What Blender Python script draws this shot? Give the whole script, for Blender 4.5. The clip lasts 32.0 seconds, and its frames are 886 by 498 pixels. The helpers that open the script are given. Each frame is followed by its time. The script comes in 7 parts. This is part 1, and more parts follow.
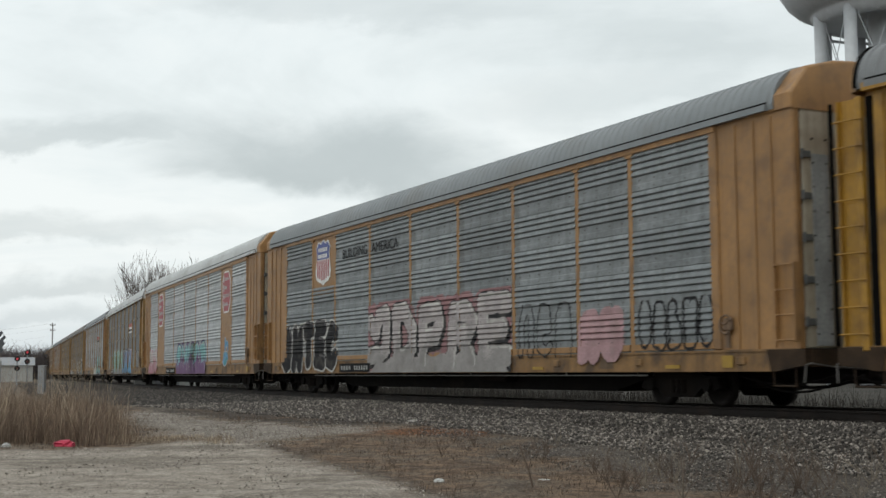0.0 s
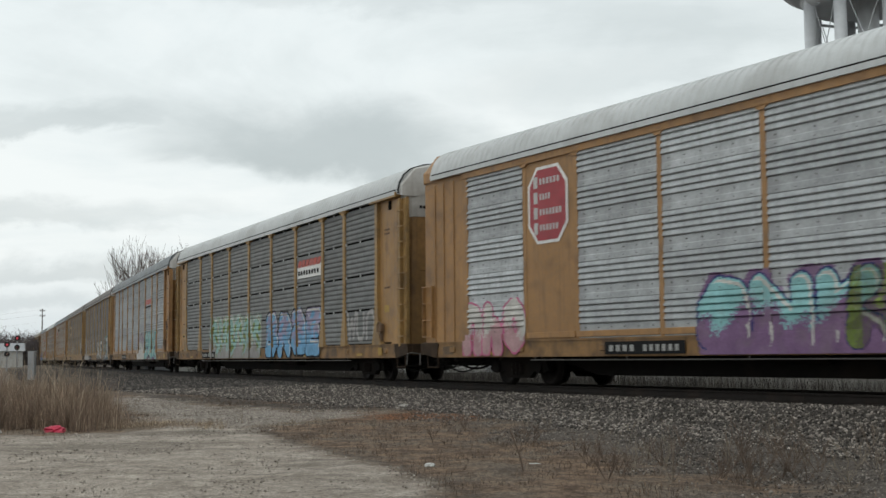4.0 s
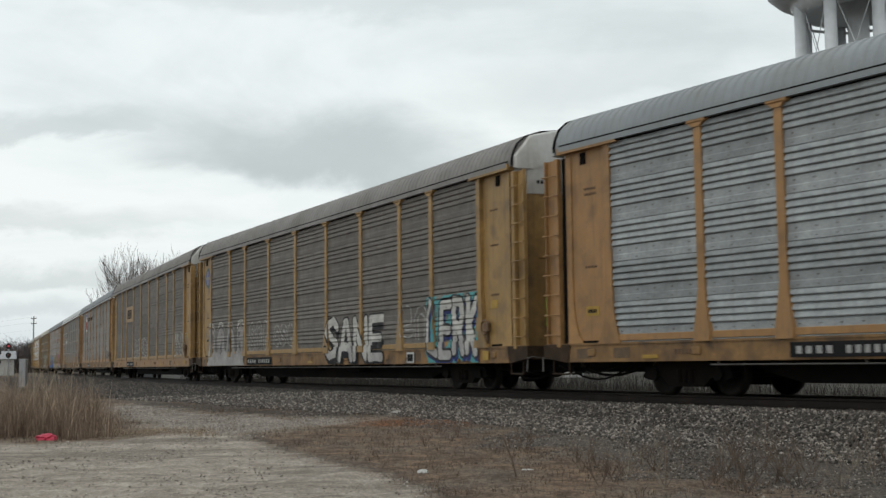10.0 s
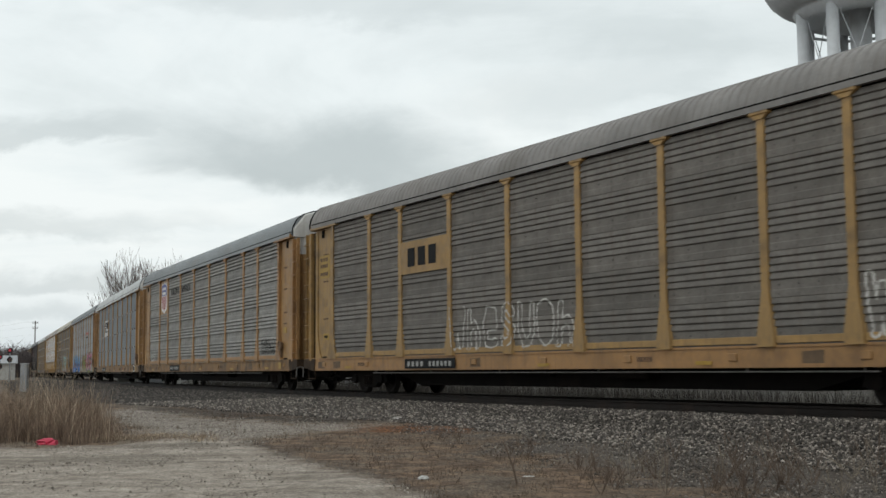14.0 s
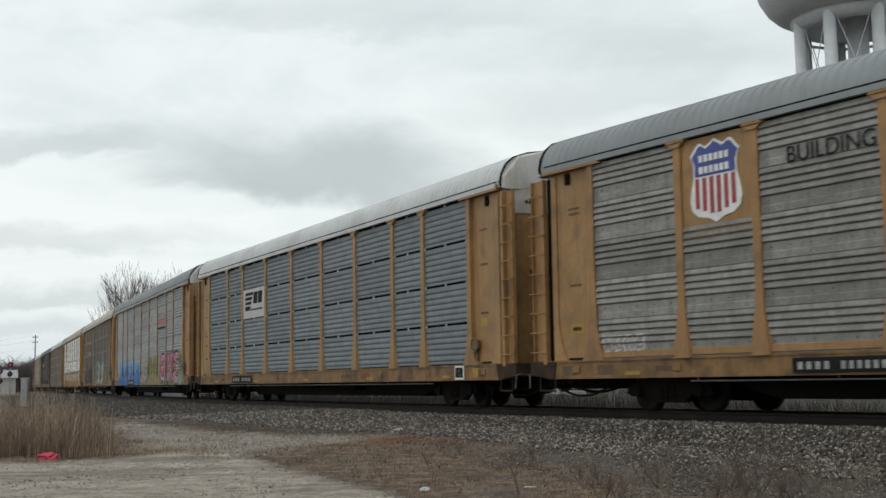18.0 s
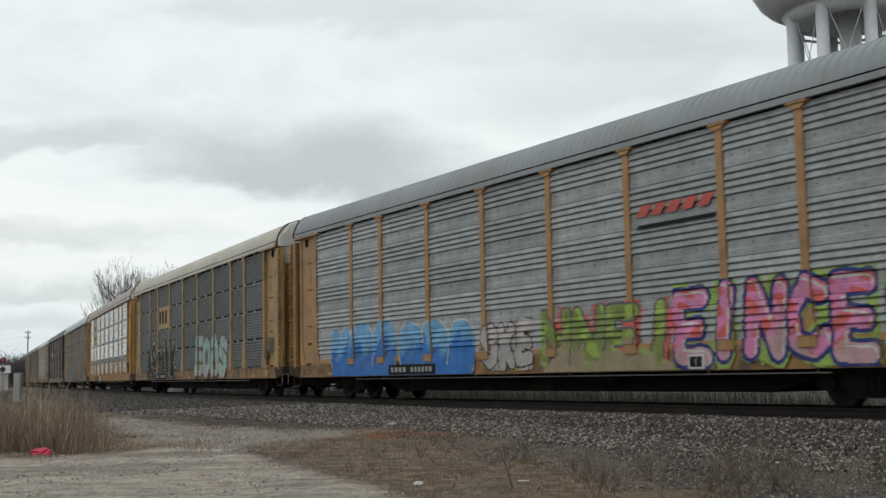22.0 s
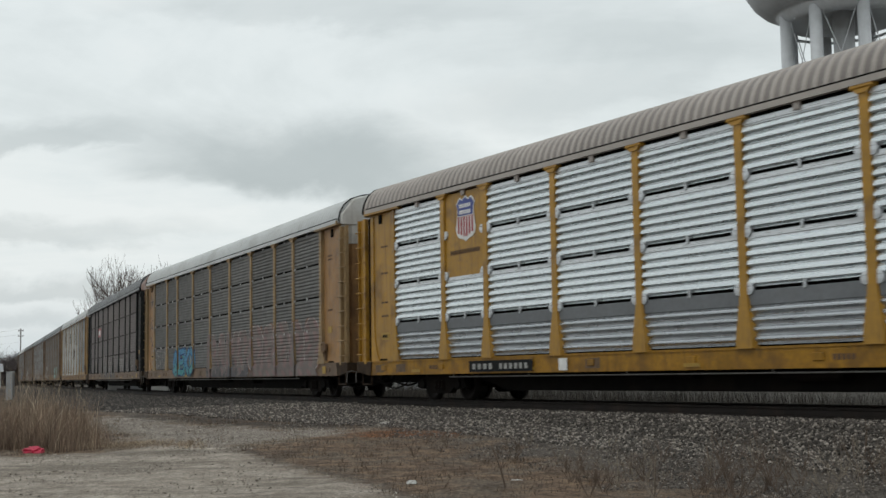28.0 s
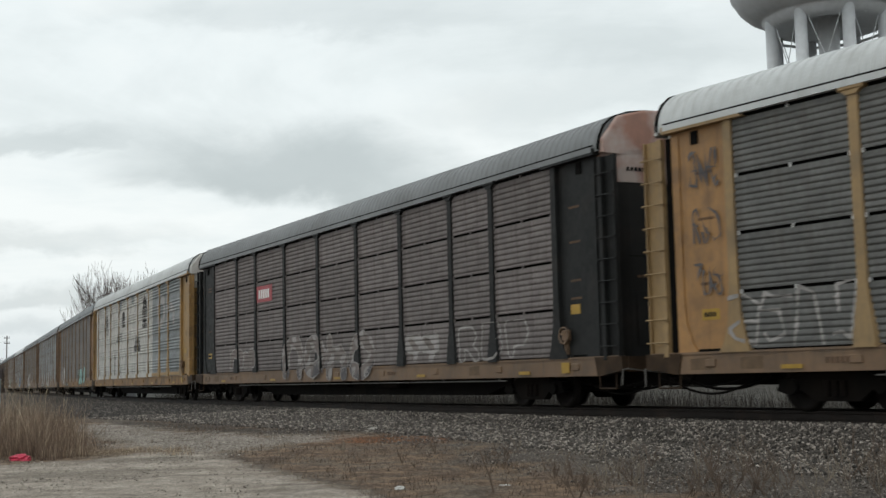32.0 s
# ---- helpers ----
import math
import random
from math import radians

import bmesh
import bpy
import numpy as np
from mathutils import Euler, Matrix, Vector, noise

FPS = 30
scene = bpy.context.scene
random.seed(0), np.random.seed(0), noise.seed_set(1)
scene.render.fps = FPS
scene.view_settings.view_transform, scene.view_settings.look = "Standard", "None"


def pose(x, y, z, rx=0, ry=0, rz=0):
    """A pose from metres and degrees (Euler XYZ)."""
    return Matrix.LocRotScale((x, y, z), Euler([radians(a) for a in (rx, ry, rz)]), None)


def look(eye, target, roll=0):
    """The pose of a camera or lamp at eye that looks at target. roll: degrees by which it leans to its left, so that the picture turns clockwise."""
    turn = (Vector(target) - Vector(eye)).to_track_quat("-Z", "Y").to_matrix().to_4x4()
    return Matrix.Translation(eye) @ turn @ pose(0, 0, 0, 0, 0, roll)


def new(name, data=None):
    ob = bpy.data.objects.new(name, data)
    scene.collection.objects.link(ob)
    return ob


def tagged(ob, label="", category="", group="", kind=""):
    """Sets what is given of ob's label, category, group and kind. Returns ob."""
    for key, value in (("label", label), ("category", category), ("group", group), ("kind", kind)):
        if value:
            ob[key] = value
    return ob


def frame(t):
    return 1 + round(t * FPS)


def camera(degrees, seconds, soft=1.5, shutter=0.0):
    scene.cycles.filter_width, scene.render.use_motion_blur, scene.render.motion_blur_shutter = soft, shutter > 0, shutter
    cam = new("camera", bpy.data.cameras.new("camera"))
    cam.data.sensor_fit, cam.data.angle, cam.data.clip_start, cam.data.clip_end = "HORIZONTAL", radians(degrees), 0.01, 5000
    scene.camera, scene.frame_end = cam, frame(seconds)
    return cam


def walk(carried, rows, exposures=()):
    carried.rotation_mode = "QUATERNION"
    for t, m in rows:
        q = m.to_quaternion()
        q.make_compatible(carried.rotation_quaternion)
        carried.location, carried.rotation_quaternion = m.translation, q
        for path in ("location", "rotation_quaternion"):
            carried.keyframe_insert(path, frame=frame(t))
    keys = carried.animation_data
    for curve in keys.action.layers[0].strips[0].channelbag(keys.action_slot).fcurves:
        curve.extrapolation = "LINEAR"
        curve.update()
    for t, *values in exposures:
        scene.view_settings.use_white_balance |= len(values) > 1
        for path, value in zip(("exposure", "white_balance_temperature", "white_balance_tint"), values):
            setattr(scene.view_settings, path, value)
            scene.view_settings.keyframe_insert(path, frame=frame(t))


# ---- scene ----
CLOUD = (3.1, 1.7)
SKY_STRENGTH = 1.0
import functools
import itertools

# ---- camera: stands on a tripod beside the lot and pans a little ----
EYE = (0.0, 0.0, 1.676)
RAIL_Z = 1.0
cam = camera(39.2, 32.0, soft=1.5, shutter=0.2)
TURNS = [(0, 0.861, 5.675, 0.271), (0.5, 0.916, 5.262, 0.446), (1, 0.916, 4.955, 0.458), (1.5, 0.890, 4.821, 0.384), (2, 0.798, 4.714, 0.417), (2.5, 0.661, 4.675, 0.414), (3, 0.621, 4.728, 0.275), (3.5, 0.490, 4.785, 0.413), (4, 0.428, 4.971, 0.433), (4.5, 0.437, 5.101, 0.407), (6.5, 0.012, 5.290, 0.435), (7, 0.029, 5.231, 0.470), (7.5, 0.082, 5.051, 0.640), (8, 0.115, 4.906, 0.686), (8.5, 0.123, 4.806, 0.667), (9, 0.147, 4.842, 0.565), (9.5, 0.139, 4.986, 0.587), (10, 0.083, 5.253, 0.656), (10.5, 0.066, 5.480, 0.541), (11, -0.032, 5.489, 0.539), (11.5, -0.104, 5.569, 0.556), (12, -0.088, 5.732, 0.364), (12.5, 0.052, 5.750, 0.432), (13, 0.213, 5.602, 0.502), (13.5, 0.177, 5.521, 0.435), (15.5, -0.028, 5.691, 0.533), (16, -0.106, 5.754, 0.653), (16.5, -0.026, 5.858, 0.735), (17, 0.080, 5.781, 0.645), (17.5, 0.240, 5.906, 0.710), (18, 0.172, 6.040, 0.873), (18.5, 0.040, 6.123, 0.970), (19, 0.000, 6.038, 0.834), (19.5, 0.057, 5.775, 0.929), (20, 0.035, 5.628, 1.032), (20.5, -0.044, 5.509, 0.974), (21, -0.141, 5.562, 0.932), (21.5, -0.192, 5.653, 1.067), (22, -0.132, 5.775, 1.020), (22.5, -0.134, 5.928, 1.014), (23, -0.244, 6.068, 1.043), (23.5, -0.396, 6.162, 0.997), (24, -0.375, 6.152, 1.016), (24.5, -0.370, 5.872, 1.117), (26.5, -0.498, 5.122, 1.134), (27, -0.548, 5.237, 0.967), (27.5, -0.472, 5.452, 1.007), (28, -0.437, 5.729, 0.925), (28.5, -0.469, 5.989, 0.811), (29, -0.515, 6.221, 0.707), (29.5, -0.566, 6.243, 0.734), (30, -0.600, 6.116, 0.827), (30.5, -0.645, 6.190, 0.911), (31, -0.882, 6.353, 1.014), (31.5, -1.007, 6.240, 1.043), (32, -0.992, 5.962, 1.196)]
walk(cam, [(t, pose(*EYE, 90 + pitch, roll, yaw)) for t, yaw, pitch, roll in TURNS],
     exposures=[(0.0, 0.0), (26.5, 0.0), (28.0, -0.14), (29.4, -0.14), (30.6, -0.06), (31.2, -0.06), (32.0, 0.03)])

# ---- sky and sun: a bright overcast day ----
world = bpy.data.worlds.new("overcast")
scene.world = world
world.use_nodes = True
wn, wl = world.node_tree.nodes, world.node_tree.links
wn.clear()


def wnode(kind, **values):
    n = wn.new(kind)
    for k, v in values.items():
        n.inputs[k].default_value = v
    return n


w_out = wnode("ShaderNodeOutputWorld")
w_bg = wnode("ShaderNodeBackground", Strength=SKY_STRENGTH)
w_sky = wnode("ShaderNodeTexSky")
w_sky.sky_type, w_sky.sun_disc = "NISHITA", False
w_sky.sun_elevation, w_sky.sun_rotation = radians(50), radians(200)
w_sky.air_density, w_sky.dust_density = 2.0, 4.0
w_co = wnode("ShaderNodeTexCoord")
w_sep = wnode("ShaderNodeSeparateXYZ")
w_up = wnode("ShaderNodeMath")
w_up.operation, w_up.inputs[1].default_value = "MAXIMUM", 0.0
w_add = wnode("ShaderNodeMath")
w_add.operation, w_add.inputs[1].default_value = "ADD", 0.16
w_dx, w_dy = wnode("ShaderNodeMath"), wnode("ShaderNodeMath")
w_dx.operation = w_dy.operation = "DIVIDE"
w_com = wnode("ShaderNodeCombineXYZ")
w_map = wnode("ShaderNodeMapping", Location=(CLOUD[0], CLOUD[1], 0.0), Scale=(0.42, 0.6, 1.0))
w_noise = wnode("ShaderNodeTexNoise", Scale=1.5, Detail=8.0, Roughness=0.6, Distortion=0.6)
w_ramp = wnode("ShaderNodeValToRGB")
r = w_ramp.color_ramp
r.elements[0].position, r.elements[0].color = 0.30, (0.75, 0.815, 0.825, 1)
r.elements[1].position, r.elements[1].color = 0.60, (0.95, 1.0, 1.0, 1)
e = r.elements.new(0.45)
e.color = (0.875, 0.94, 0.95, 1)


def wmath(op, a, b=None):
    n = wn.new("ShaderNodeMath")
    n.operation = op
    for k, v in enumerate((a, b)):
        if isinstance(v, (int, float)):
            n.inputs[k].default_value = v
        elif v is not None:
            wl.new(v, n.inputs[k])
    return n.outputs[0]


w_skymul = wnode("ShaderNodeMix")
w_skymul.data_type, w_skymul.blend_type = "RGBA", "MULTIPLY"
w_skymul.inputs[0].default_value = 1.0
w_skymul.inputs[7].default_value = (0.1, 0.1, 0.1, 1)
w_mix = wnode("ShaderNodeMix")
w_mix.data_type = "RGBA"
w_mix.inputs[0].default_value = 0.93
wl.new(w_co.outputs["Generated"], w_sep.inputs[0])
wl.new(w_sep.outputs["Z"], w_up.inputs[0])
wl.new(w_up.outputs[0], w_add.inputs[0])
for div, axis, k in ((w_dx, "X", 0), (w_dy, "Y", 1)):
    wl.new(w_sep.outputs[axis], div.inputs[0])
    wl.new(w_add.outputs[0], div.inputs[1])
    wl.new(div.outputs[0], w_com.inputs[k])
wl.new(w_com.outputs[0], w_map.inputs["Vector"])
wl.new(w_map.outputs[0], w_noise.inputs["Vector"])
w_cover = wn.new("ShaderNodeMath")
w_cover.operation = "ADD"
wl.new(w_noise.outputs["Fac"], w_cover.inputs[0])
wl.new(w_cover.outputs[0], w_ramp.inputs[0])
# a long grey cloud bank low in the sky, and the haze along the horizon
ahead = wmath("MAXIMUM", wmath("ABSOLUTE", w_sep.outputs["Y"]), 0.05)
side, rise = wmath("DIVIDE", w_sep.outputs["X"], ahead), wmath("DIVIDE", w_sep.outputs["Z"], ahead)
# billows that bend the edges of the cloud banks and mottle the cover
w_plane = wnode("ShaderNodeCombineXYZ")
wl.new(side, w_plane.inputs[0])
wl.new(wmath("MULTIPLY", rise, 1.9), w_plane.inputs[1])
w_billow = wnode("ShaderNodeTexNoise", Scale=6.5, Detail=9.0, Roughness=0.58, Distortion=0.25)
w_mottle = wnode("ShaderNodeTexNoise", Scale=3.6, Detail=9.0, Roughness=0.55, Distortion=0.5)
w_split = wnode("ShaderNodeSeparateColor")
for node in (w_billow, w_mottle):
    wl.new(w_plane.outputs[0], node.inputs["Vector"])
wl.new(w_billow.outputs["Color"], w_split.inputs[0])
side_b = wmath("ADD", side, wmath("MULTIPLY", wmath("SUBTRACT", w_split.outputs[0], 0.5), 0.22))
rise_b = wmath("ADD", rise, wmath("MULTIPLY", wmath("SUBTRACT", w_split.outputs[1], 0.5), 0.085))


def bank(at_side, at_rise, wide, tall, tilt, above=2.2):
    """A cloud bank: a firm lower edge, fading upwards."""
    du = wmath("DIVIDE", wmath("SUBTRACT", side_b, at_side), wide)
    lean = wmath("MULTIPLY", wmath("SUBTRACT", side_b, at_side), tilt)
    dv = wmath("DIVIDE", wmath("SUBTRACT", wmath("SUBTRACT", rise_b, at_rise), lean), tall)
    dv = wmath("MAXIMUM", wmath("MULTIPLY", dv, -1.25), wmath("DIVIDE", dv, above))
    d = wmath("SQRT", wmath("ADD", wmath("MULTIPLY", du, du), wmath("MULTIPLY", dv, dv)))
    n = wn.new("ShaderNodeMapRange")
    n.interpolation_type = "SMOOTHSTEP"
    for k, v in zip((1, 2, 3, 4), (0.25, 1.15, 1.0, 0.0)):
        n.inputs[k].default_value = v
    wl.new(d, n.inputs[0])
    return n.outputs[0]


wl.new(wmath("MULTIPLY", wmath("SUBTRACT", w_mottle.outputs["Fac"], 0.5), 0.62), w_cover.inputs[1])
BANKS = ((-0.10, 0.163, 0.19, 0.030, -0.10, 1.9, 0.80), (-0.33, 0.193, 0.20, 0.012, 0.03, 2.2, 0.50), (0.14, 0.235, 0.19, 0.035, 0.22, 1.6, 0.32), (-0.08, 0.300, 0.20, 0.02, -0.10, 1.6, 0.32),
         (-0.34, 0.110, 0.16, 0.012, 0.0, 1.6, 0.38), (-0.30, 0.070, 0.20, 0.010, 0.0, 1.6, 0.45), (0.28, 0.28, 0.12, 0.03, 0.1, 1.6, 0.18), (-0.36, 0.045, 0.16, 0.008, 0.0, 1.5, 0.35))
cloudy = None
for *where, amount in BANKS:
    one = wmath("MULTIPLY", bank(*where), amount)
    cloudy = one if cloudy is None else wmath("MAXIMUM", cloudy, one)
w_bank = wnode("ShaderNodeMix")
w_bank.data_type = "RGBA"
w_bank.inputs[7].default_value = (0.47, 0.53, 0.545, 1)
w_haze = wnode("ShaderNodeMix")
w_haze.data_type = "RGBA"
w_haze.inputs[7].default_value = (0.60, 0.68, 0.72, 1)
w_low = wn.new("ShaderNodeMapRange")
for k, v in zip((1, 2, 3, 4), (0.0, 0.07, 0.8, 0.0)):
    w_low.inputs[k].default_value = v
wl.new(rise, w_low.inputs[0])
wl.new(w_ramp.outputs[0], w_bank.inputs[6])
wl.new(wmath("MULTIPLY", cloudy, 0.95), w_bank.inputs[0])
wl.new(w_bank.outputs[2], w_haze.inputs[6])
wl.new(w_low.outputs[0], w_haze.inputs[0])
wl.new(w_sky.outputs[0], w_skymul.inputs[6])
wl.new(w_skymul.outputs[2], w_mix.inputs[6])
wl.new(w_haze.outputs[2], w_mix.inputs[7])
wl.new(w_mix.outputs[2], w_bg.inputs["Color"])
wl.new(w_bg.outputs[0], w_out.inputs[0])

sun = new("sun", bpy.data.lights.new("sun", "SUN"))
sun.data.energy, sun.data.angle, sun.data.color = 0.5, radians(30), (1.0, 0.97, 0.92)
sun.matrix_basis = look((0, 0, 60), (24, 16, 0))


# ---- materials ----
def material(name, base, rough=0.7, metal=0.0, vary=0.25, scale=3.0, grime=None, grime_amount=0.0, grime_scale=1.2,
             bump=0.0, bump_scale=40.0, stretch=(1, 1, 1), each=0.0, streak=0.0, glow=0.0, spec=0.5):
    """Colour with variation at two scales, stains of a second colour, upright streaks and fine relief."""
    m = bpy.data.materials.new(name)
    m.use_nodes = True
    n, l = m.node_tree.nodes, m.node_tree.links
    b = n["Principled BSDF"]
    b.inputs["Roughness"].default_value = rough
    b.inputs["Metallic"].default_value = metal
    b.inputs["Specular IOR Level"].default_value = spec
    co = n.new("ShaderNodeTexCoord")
    mp = n.new("ShaderNodeMapping")
    mp.inputs["Scale"].default_value = stretch
    l.new(co.outputs["Object"], mp.inputs[0])

    def noise_of(s, d=5.0, vec=mp):
        t = n.new("ShaderNodeTexNoise")
        t.inputs["Scale"].default_value, t.inputs["Detail"].default_value = s, d
        l.new(vec.outputs[0], t.inputs["Vector"])
        return t

    def ramp_of(src, a, c, lo, hi):
        rp = n.new("ShaderNodeMapRange")
        rp.inputs[1].default_value, rp.inputs[2].default_value = a, c
        rp.inputs[3].default_value, rp.inputs[4].default_value = lo, hi
        l.new(src, rp.inputs[0])
        return rp

    def mix_of(kind, fac, a, c):
        mx = n.new("ShaderNodeMix")
        mx.data_type, mx.blend_type = "RGBA", kind
        for idx, v in ((0, fac), (6, a), (7, c)):
            if isinstance(v, (int, float)):
                mx.inputs[idx].default_value = v
            elif isinstance(v, tuple):
                mx.inputs[idx].default_value = (*v, 1)
            else:
                l.new(v, mx.inputs[idx])
        return mx.outputs[2]

    big, small = noise_of(scale), noise_of(scale * 9)
    col = mix_of("MULTIPLY", 1.0, tuple(base), ramp_of(big.outputs[0], 0.3, 0.7, 1 - vary, 1 + vary * 0.6).outputs[0])
    col = mix_of("MULTIPLY", 1.0, col, ramp_of(small.outputs[0], 0.3, 0.7, 1 - vary * 0.7, 1 + vary * 0.5).outputs[0])
    if each:
        info = n.new("ShaderNodeObjectInfo")
        col = mix_of("MULTIPLY", 1.0, col, ramp_of(info.outputs["Random"], 0, 1, 1 - each, 1 + each).outputs[0])
    if streak:
        ms = n.new("ShaderNodeMapping")
        ms.inputs["Scale"].default_value = (3.0, 3.0, 0.25)
        l.new(co.outputs["Object"], ms.inputs[0])
        st = noise_of(2.5, 4.0, ms)
        col = mix_of("MIX", ramp_of(st.outputs[0], 0.52, 0.75, 0.0, streak).outputs[0], col, tuple(grime or (0.1, 0.08, 0.06)))
    if grime_amount:
        g = noise_of(grime_scale, 7.0)
        col = mix_of("MIX", ramp_of(g.outputs[0], 0.5, 0.68, 0.0, grime_amount).outputs[0], col, tuple(grime))
    l.new(col, b.inputs["Base Color"])
    l.new(ramp_of(small.outputs[0], 0.3, 0.7, max(rough - 0.12, 0.05), min(rough + 0.12, 1)).outputs[0], b.inputs["Roughness"])
    if bump:
        bn = noise_of(bump_scale, 6.0)
        bp = n.new("ShaderNodeBump")
        bp.inputs["Strength"].default_value, bp.inputs["Distance"].default_value = 0.6, bump
        l.new(bn.outputs[0], bp.inputs["Height"])
        l.new(bp.outputs[0], b.inputs["Normal"])
    if glow:
        b.inputs["Emission Color"].default_value = (*base, 1)
        b.inputs["Emission Strength"].default_value = glow
    return m


GRIME = (0.055, 0.045, 0.035)
PAINT = {
    "tan": material("faded_yellow_paint", (0.315, 0.176, 0.062), 0.55, grime=(0.115, 0.066, 0.034), grime_amount=0.45, grime_scale=2.0, streak=0.4, vary=0.22, scale=0.9),
    "ochre": material("ochre_paint", (0.305, 0.184, 0.062), 0.55, grime=(0.10, 0.063, 0.032), grime_amount=0.55, grime_scale=2.0, streak=0.4, vary=0.22, scale=0.9),
    "bright": material("bright_yellow_paint", (0.37, 0.198, 0.024), 0.45, grime=(0.11, 0.055, 0.016), grime_amount=0.6, grime_scale=1.6, streak=0.45, vary=0.2, scale=0.9, spec=0.4),
    "orange": material("orange_tan_paint", (0.31, 0.166, 0.060), 0.55, grime=(0.11, 0.062, 0.032), grime_amount=0.45, grime_scale=2.0, streak=0.4, vary=0.2, scale=0.9),
    "straw": material("pale_straw_paint", (0.285, 0.190, 0.088), 0.6, grime=(0.13, 0.095, 0.06), grime_amount=0.45, streak=0.4, vary=0.2, scale=0.9),
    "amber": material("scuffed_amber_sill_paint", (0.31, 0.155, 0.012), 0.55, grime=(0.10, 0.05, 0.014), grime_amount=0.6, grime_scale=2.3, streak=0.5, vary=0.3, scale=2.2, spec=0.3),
    "sill": material("rusty_sill_paint", (0.225, 0.122, 0.042), 0.65, grime=(0.05, 0.031, 0.019), grime_amount=0.8, streak=0.5, vary=0.3, scale=2.0, grime_scale=1.7),
    "umber": material("sooty_umber_paint", (0.17, 0.105, 0.06), 0.6, grime=GRIME, grime_amount=0.5, streak=0.4, vary=0.2, scale=0.9),
    "black": material("sooty_black_paint", (0.014, 0.015, 0.015), 0.6, grime=(0.03, 0.026, 0.023), grime_amount=0.4, vary=0.3, scale=0.9, spec=0.2),
}
ZINC = {
    "grey": material("weathered_zinc", (0.235, 0.254, 0.26), 0.62, 0.15, spec=0.25, grime=(0.11, 0.11, 0.105), grime_amount=0.6, vary=0.28, scale=1.6, each=0.20, streak=0.4),
    "pale": material("pale_zinc", (0.42, 0.44, 0.45), 0.58, 0.18, spec=0.3, grime=(0.2, 0.2, 0.2), grime_amount=0.5, vary=0.24, scale=1.8, each=0.17, streak=0.4),
    "new_band": material("bright_zinc_band", (0.58, 0.60, 0.62), 0.35, 0.65, grime=(0.24, 0.25, 0.26), grime_amount=0.7, grime_scale=3.0, vary=0.12, scale=2.0, stretch=(0.12, 1, 2.0)),
    "light": material("light_zinc", (0.30, 0.318, 0.322), 0.58, 0.18, spec=0.3, grime=(0.17, 0.17, 0.165), grime_amount=0.6, vary=0.26, scale=1.8, each=0.17, streak=0.4),
    "brown": material("dusty_brown_zinc", (0.158, 0.146, 0.132), 0.7, 0.05, spec=0.2, grime=(0.10, 0.085, 0.07), grime_amount=0.6, vary=0.26, scale=1.8, each=0.15, streak=0.5),
    "taupe": material("taupe_weathered_zinc", (0.25, 0.245, 0.23), 0.65, 0.1, spec=0.2, grime=(0.12, 0.112, 0.10), grime_amount=0.6, vary=0.28, scale=1.6, each=0.16, streak=0.4),
    "dark": material("dark_zinc", (0.118, 0.124, 0.124), 0.65, 0.1, spec=0.2, grime=(0.08, 0.08, 0.075), grime_amount=0.5, vary=0.24, scale=1.8, each=0.12, streak=0.4),
    "dim": material("dim_brownish_zinc", (0.142, 0.142, 0.137), 0.65, 0.1, spec=0.2, grime=(0.085, 0.078, 0.07), grime_amount=0.55, vary=0.26, scale=1.8, each=0.13, streak=0.4),
    "ash": material("ash_grey_zinc", (0.185, 0.19, 0.188), 0.65, 0.1, spec=0.2, grime=(0.12, 0.12, 0.115), grime_amount=0.5, vary=0.26, scale=1.8, each=0.12, streak=0.4),
    "mauve": material("brownish_dark_zinc", (0.168, 0.149, 0.144), 0.7, 0.05, spec=0.2, grime=(0.075, 0.06, 0.055), grime_amount=0.5, vary=0.26, scale=1.8, each=0.14, streak=0.5),
    "slate": material("slate_zinc", (0.185, 0.208, 0.222), 0.65, 0.1, spec=0.2, grime=(0.11, 0.12, 0.13), grime_amount=0.4, vary=0.2, scale=1.8, each=0.10, streak=0.3),
    "new": material("bright_zinc", (0.68, 0.72, 0.735), 0.28, 0.78, grime=(0.38, 0.40, 0.41), grime_amount=0.35, vary=0.10, scale=1.0, each=0.05, stretch=(0.15, 1, 1.6)),
    # Lowest row: dim reflections of dark surroundings are put into these two colours.
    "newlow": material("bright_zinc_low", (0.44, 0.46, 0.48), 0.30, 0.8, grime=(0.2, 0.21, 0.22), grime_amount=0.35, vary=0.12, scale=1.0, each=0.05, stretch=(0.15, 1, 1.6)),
    "newdark": material("bright_zinc_low_band", (0.17, 0.18, 0.19), 0.58, 0.18, spec=0.3, grime=(0.1, 0.1, 0.1), grime_amount=0.4, vary=0.2, scale=1.0, each=0.05),
}
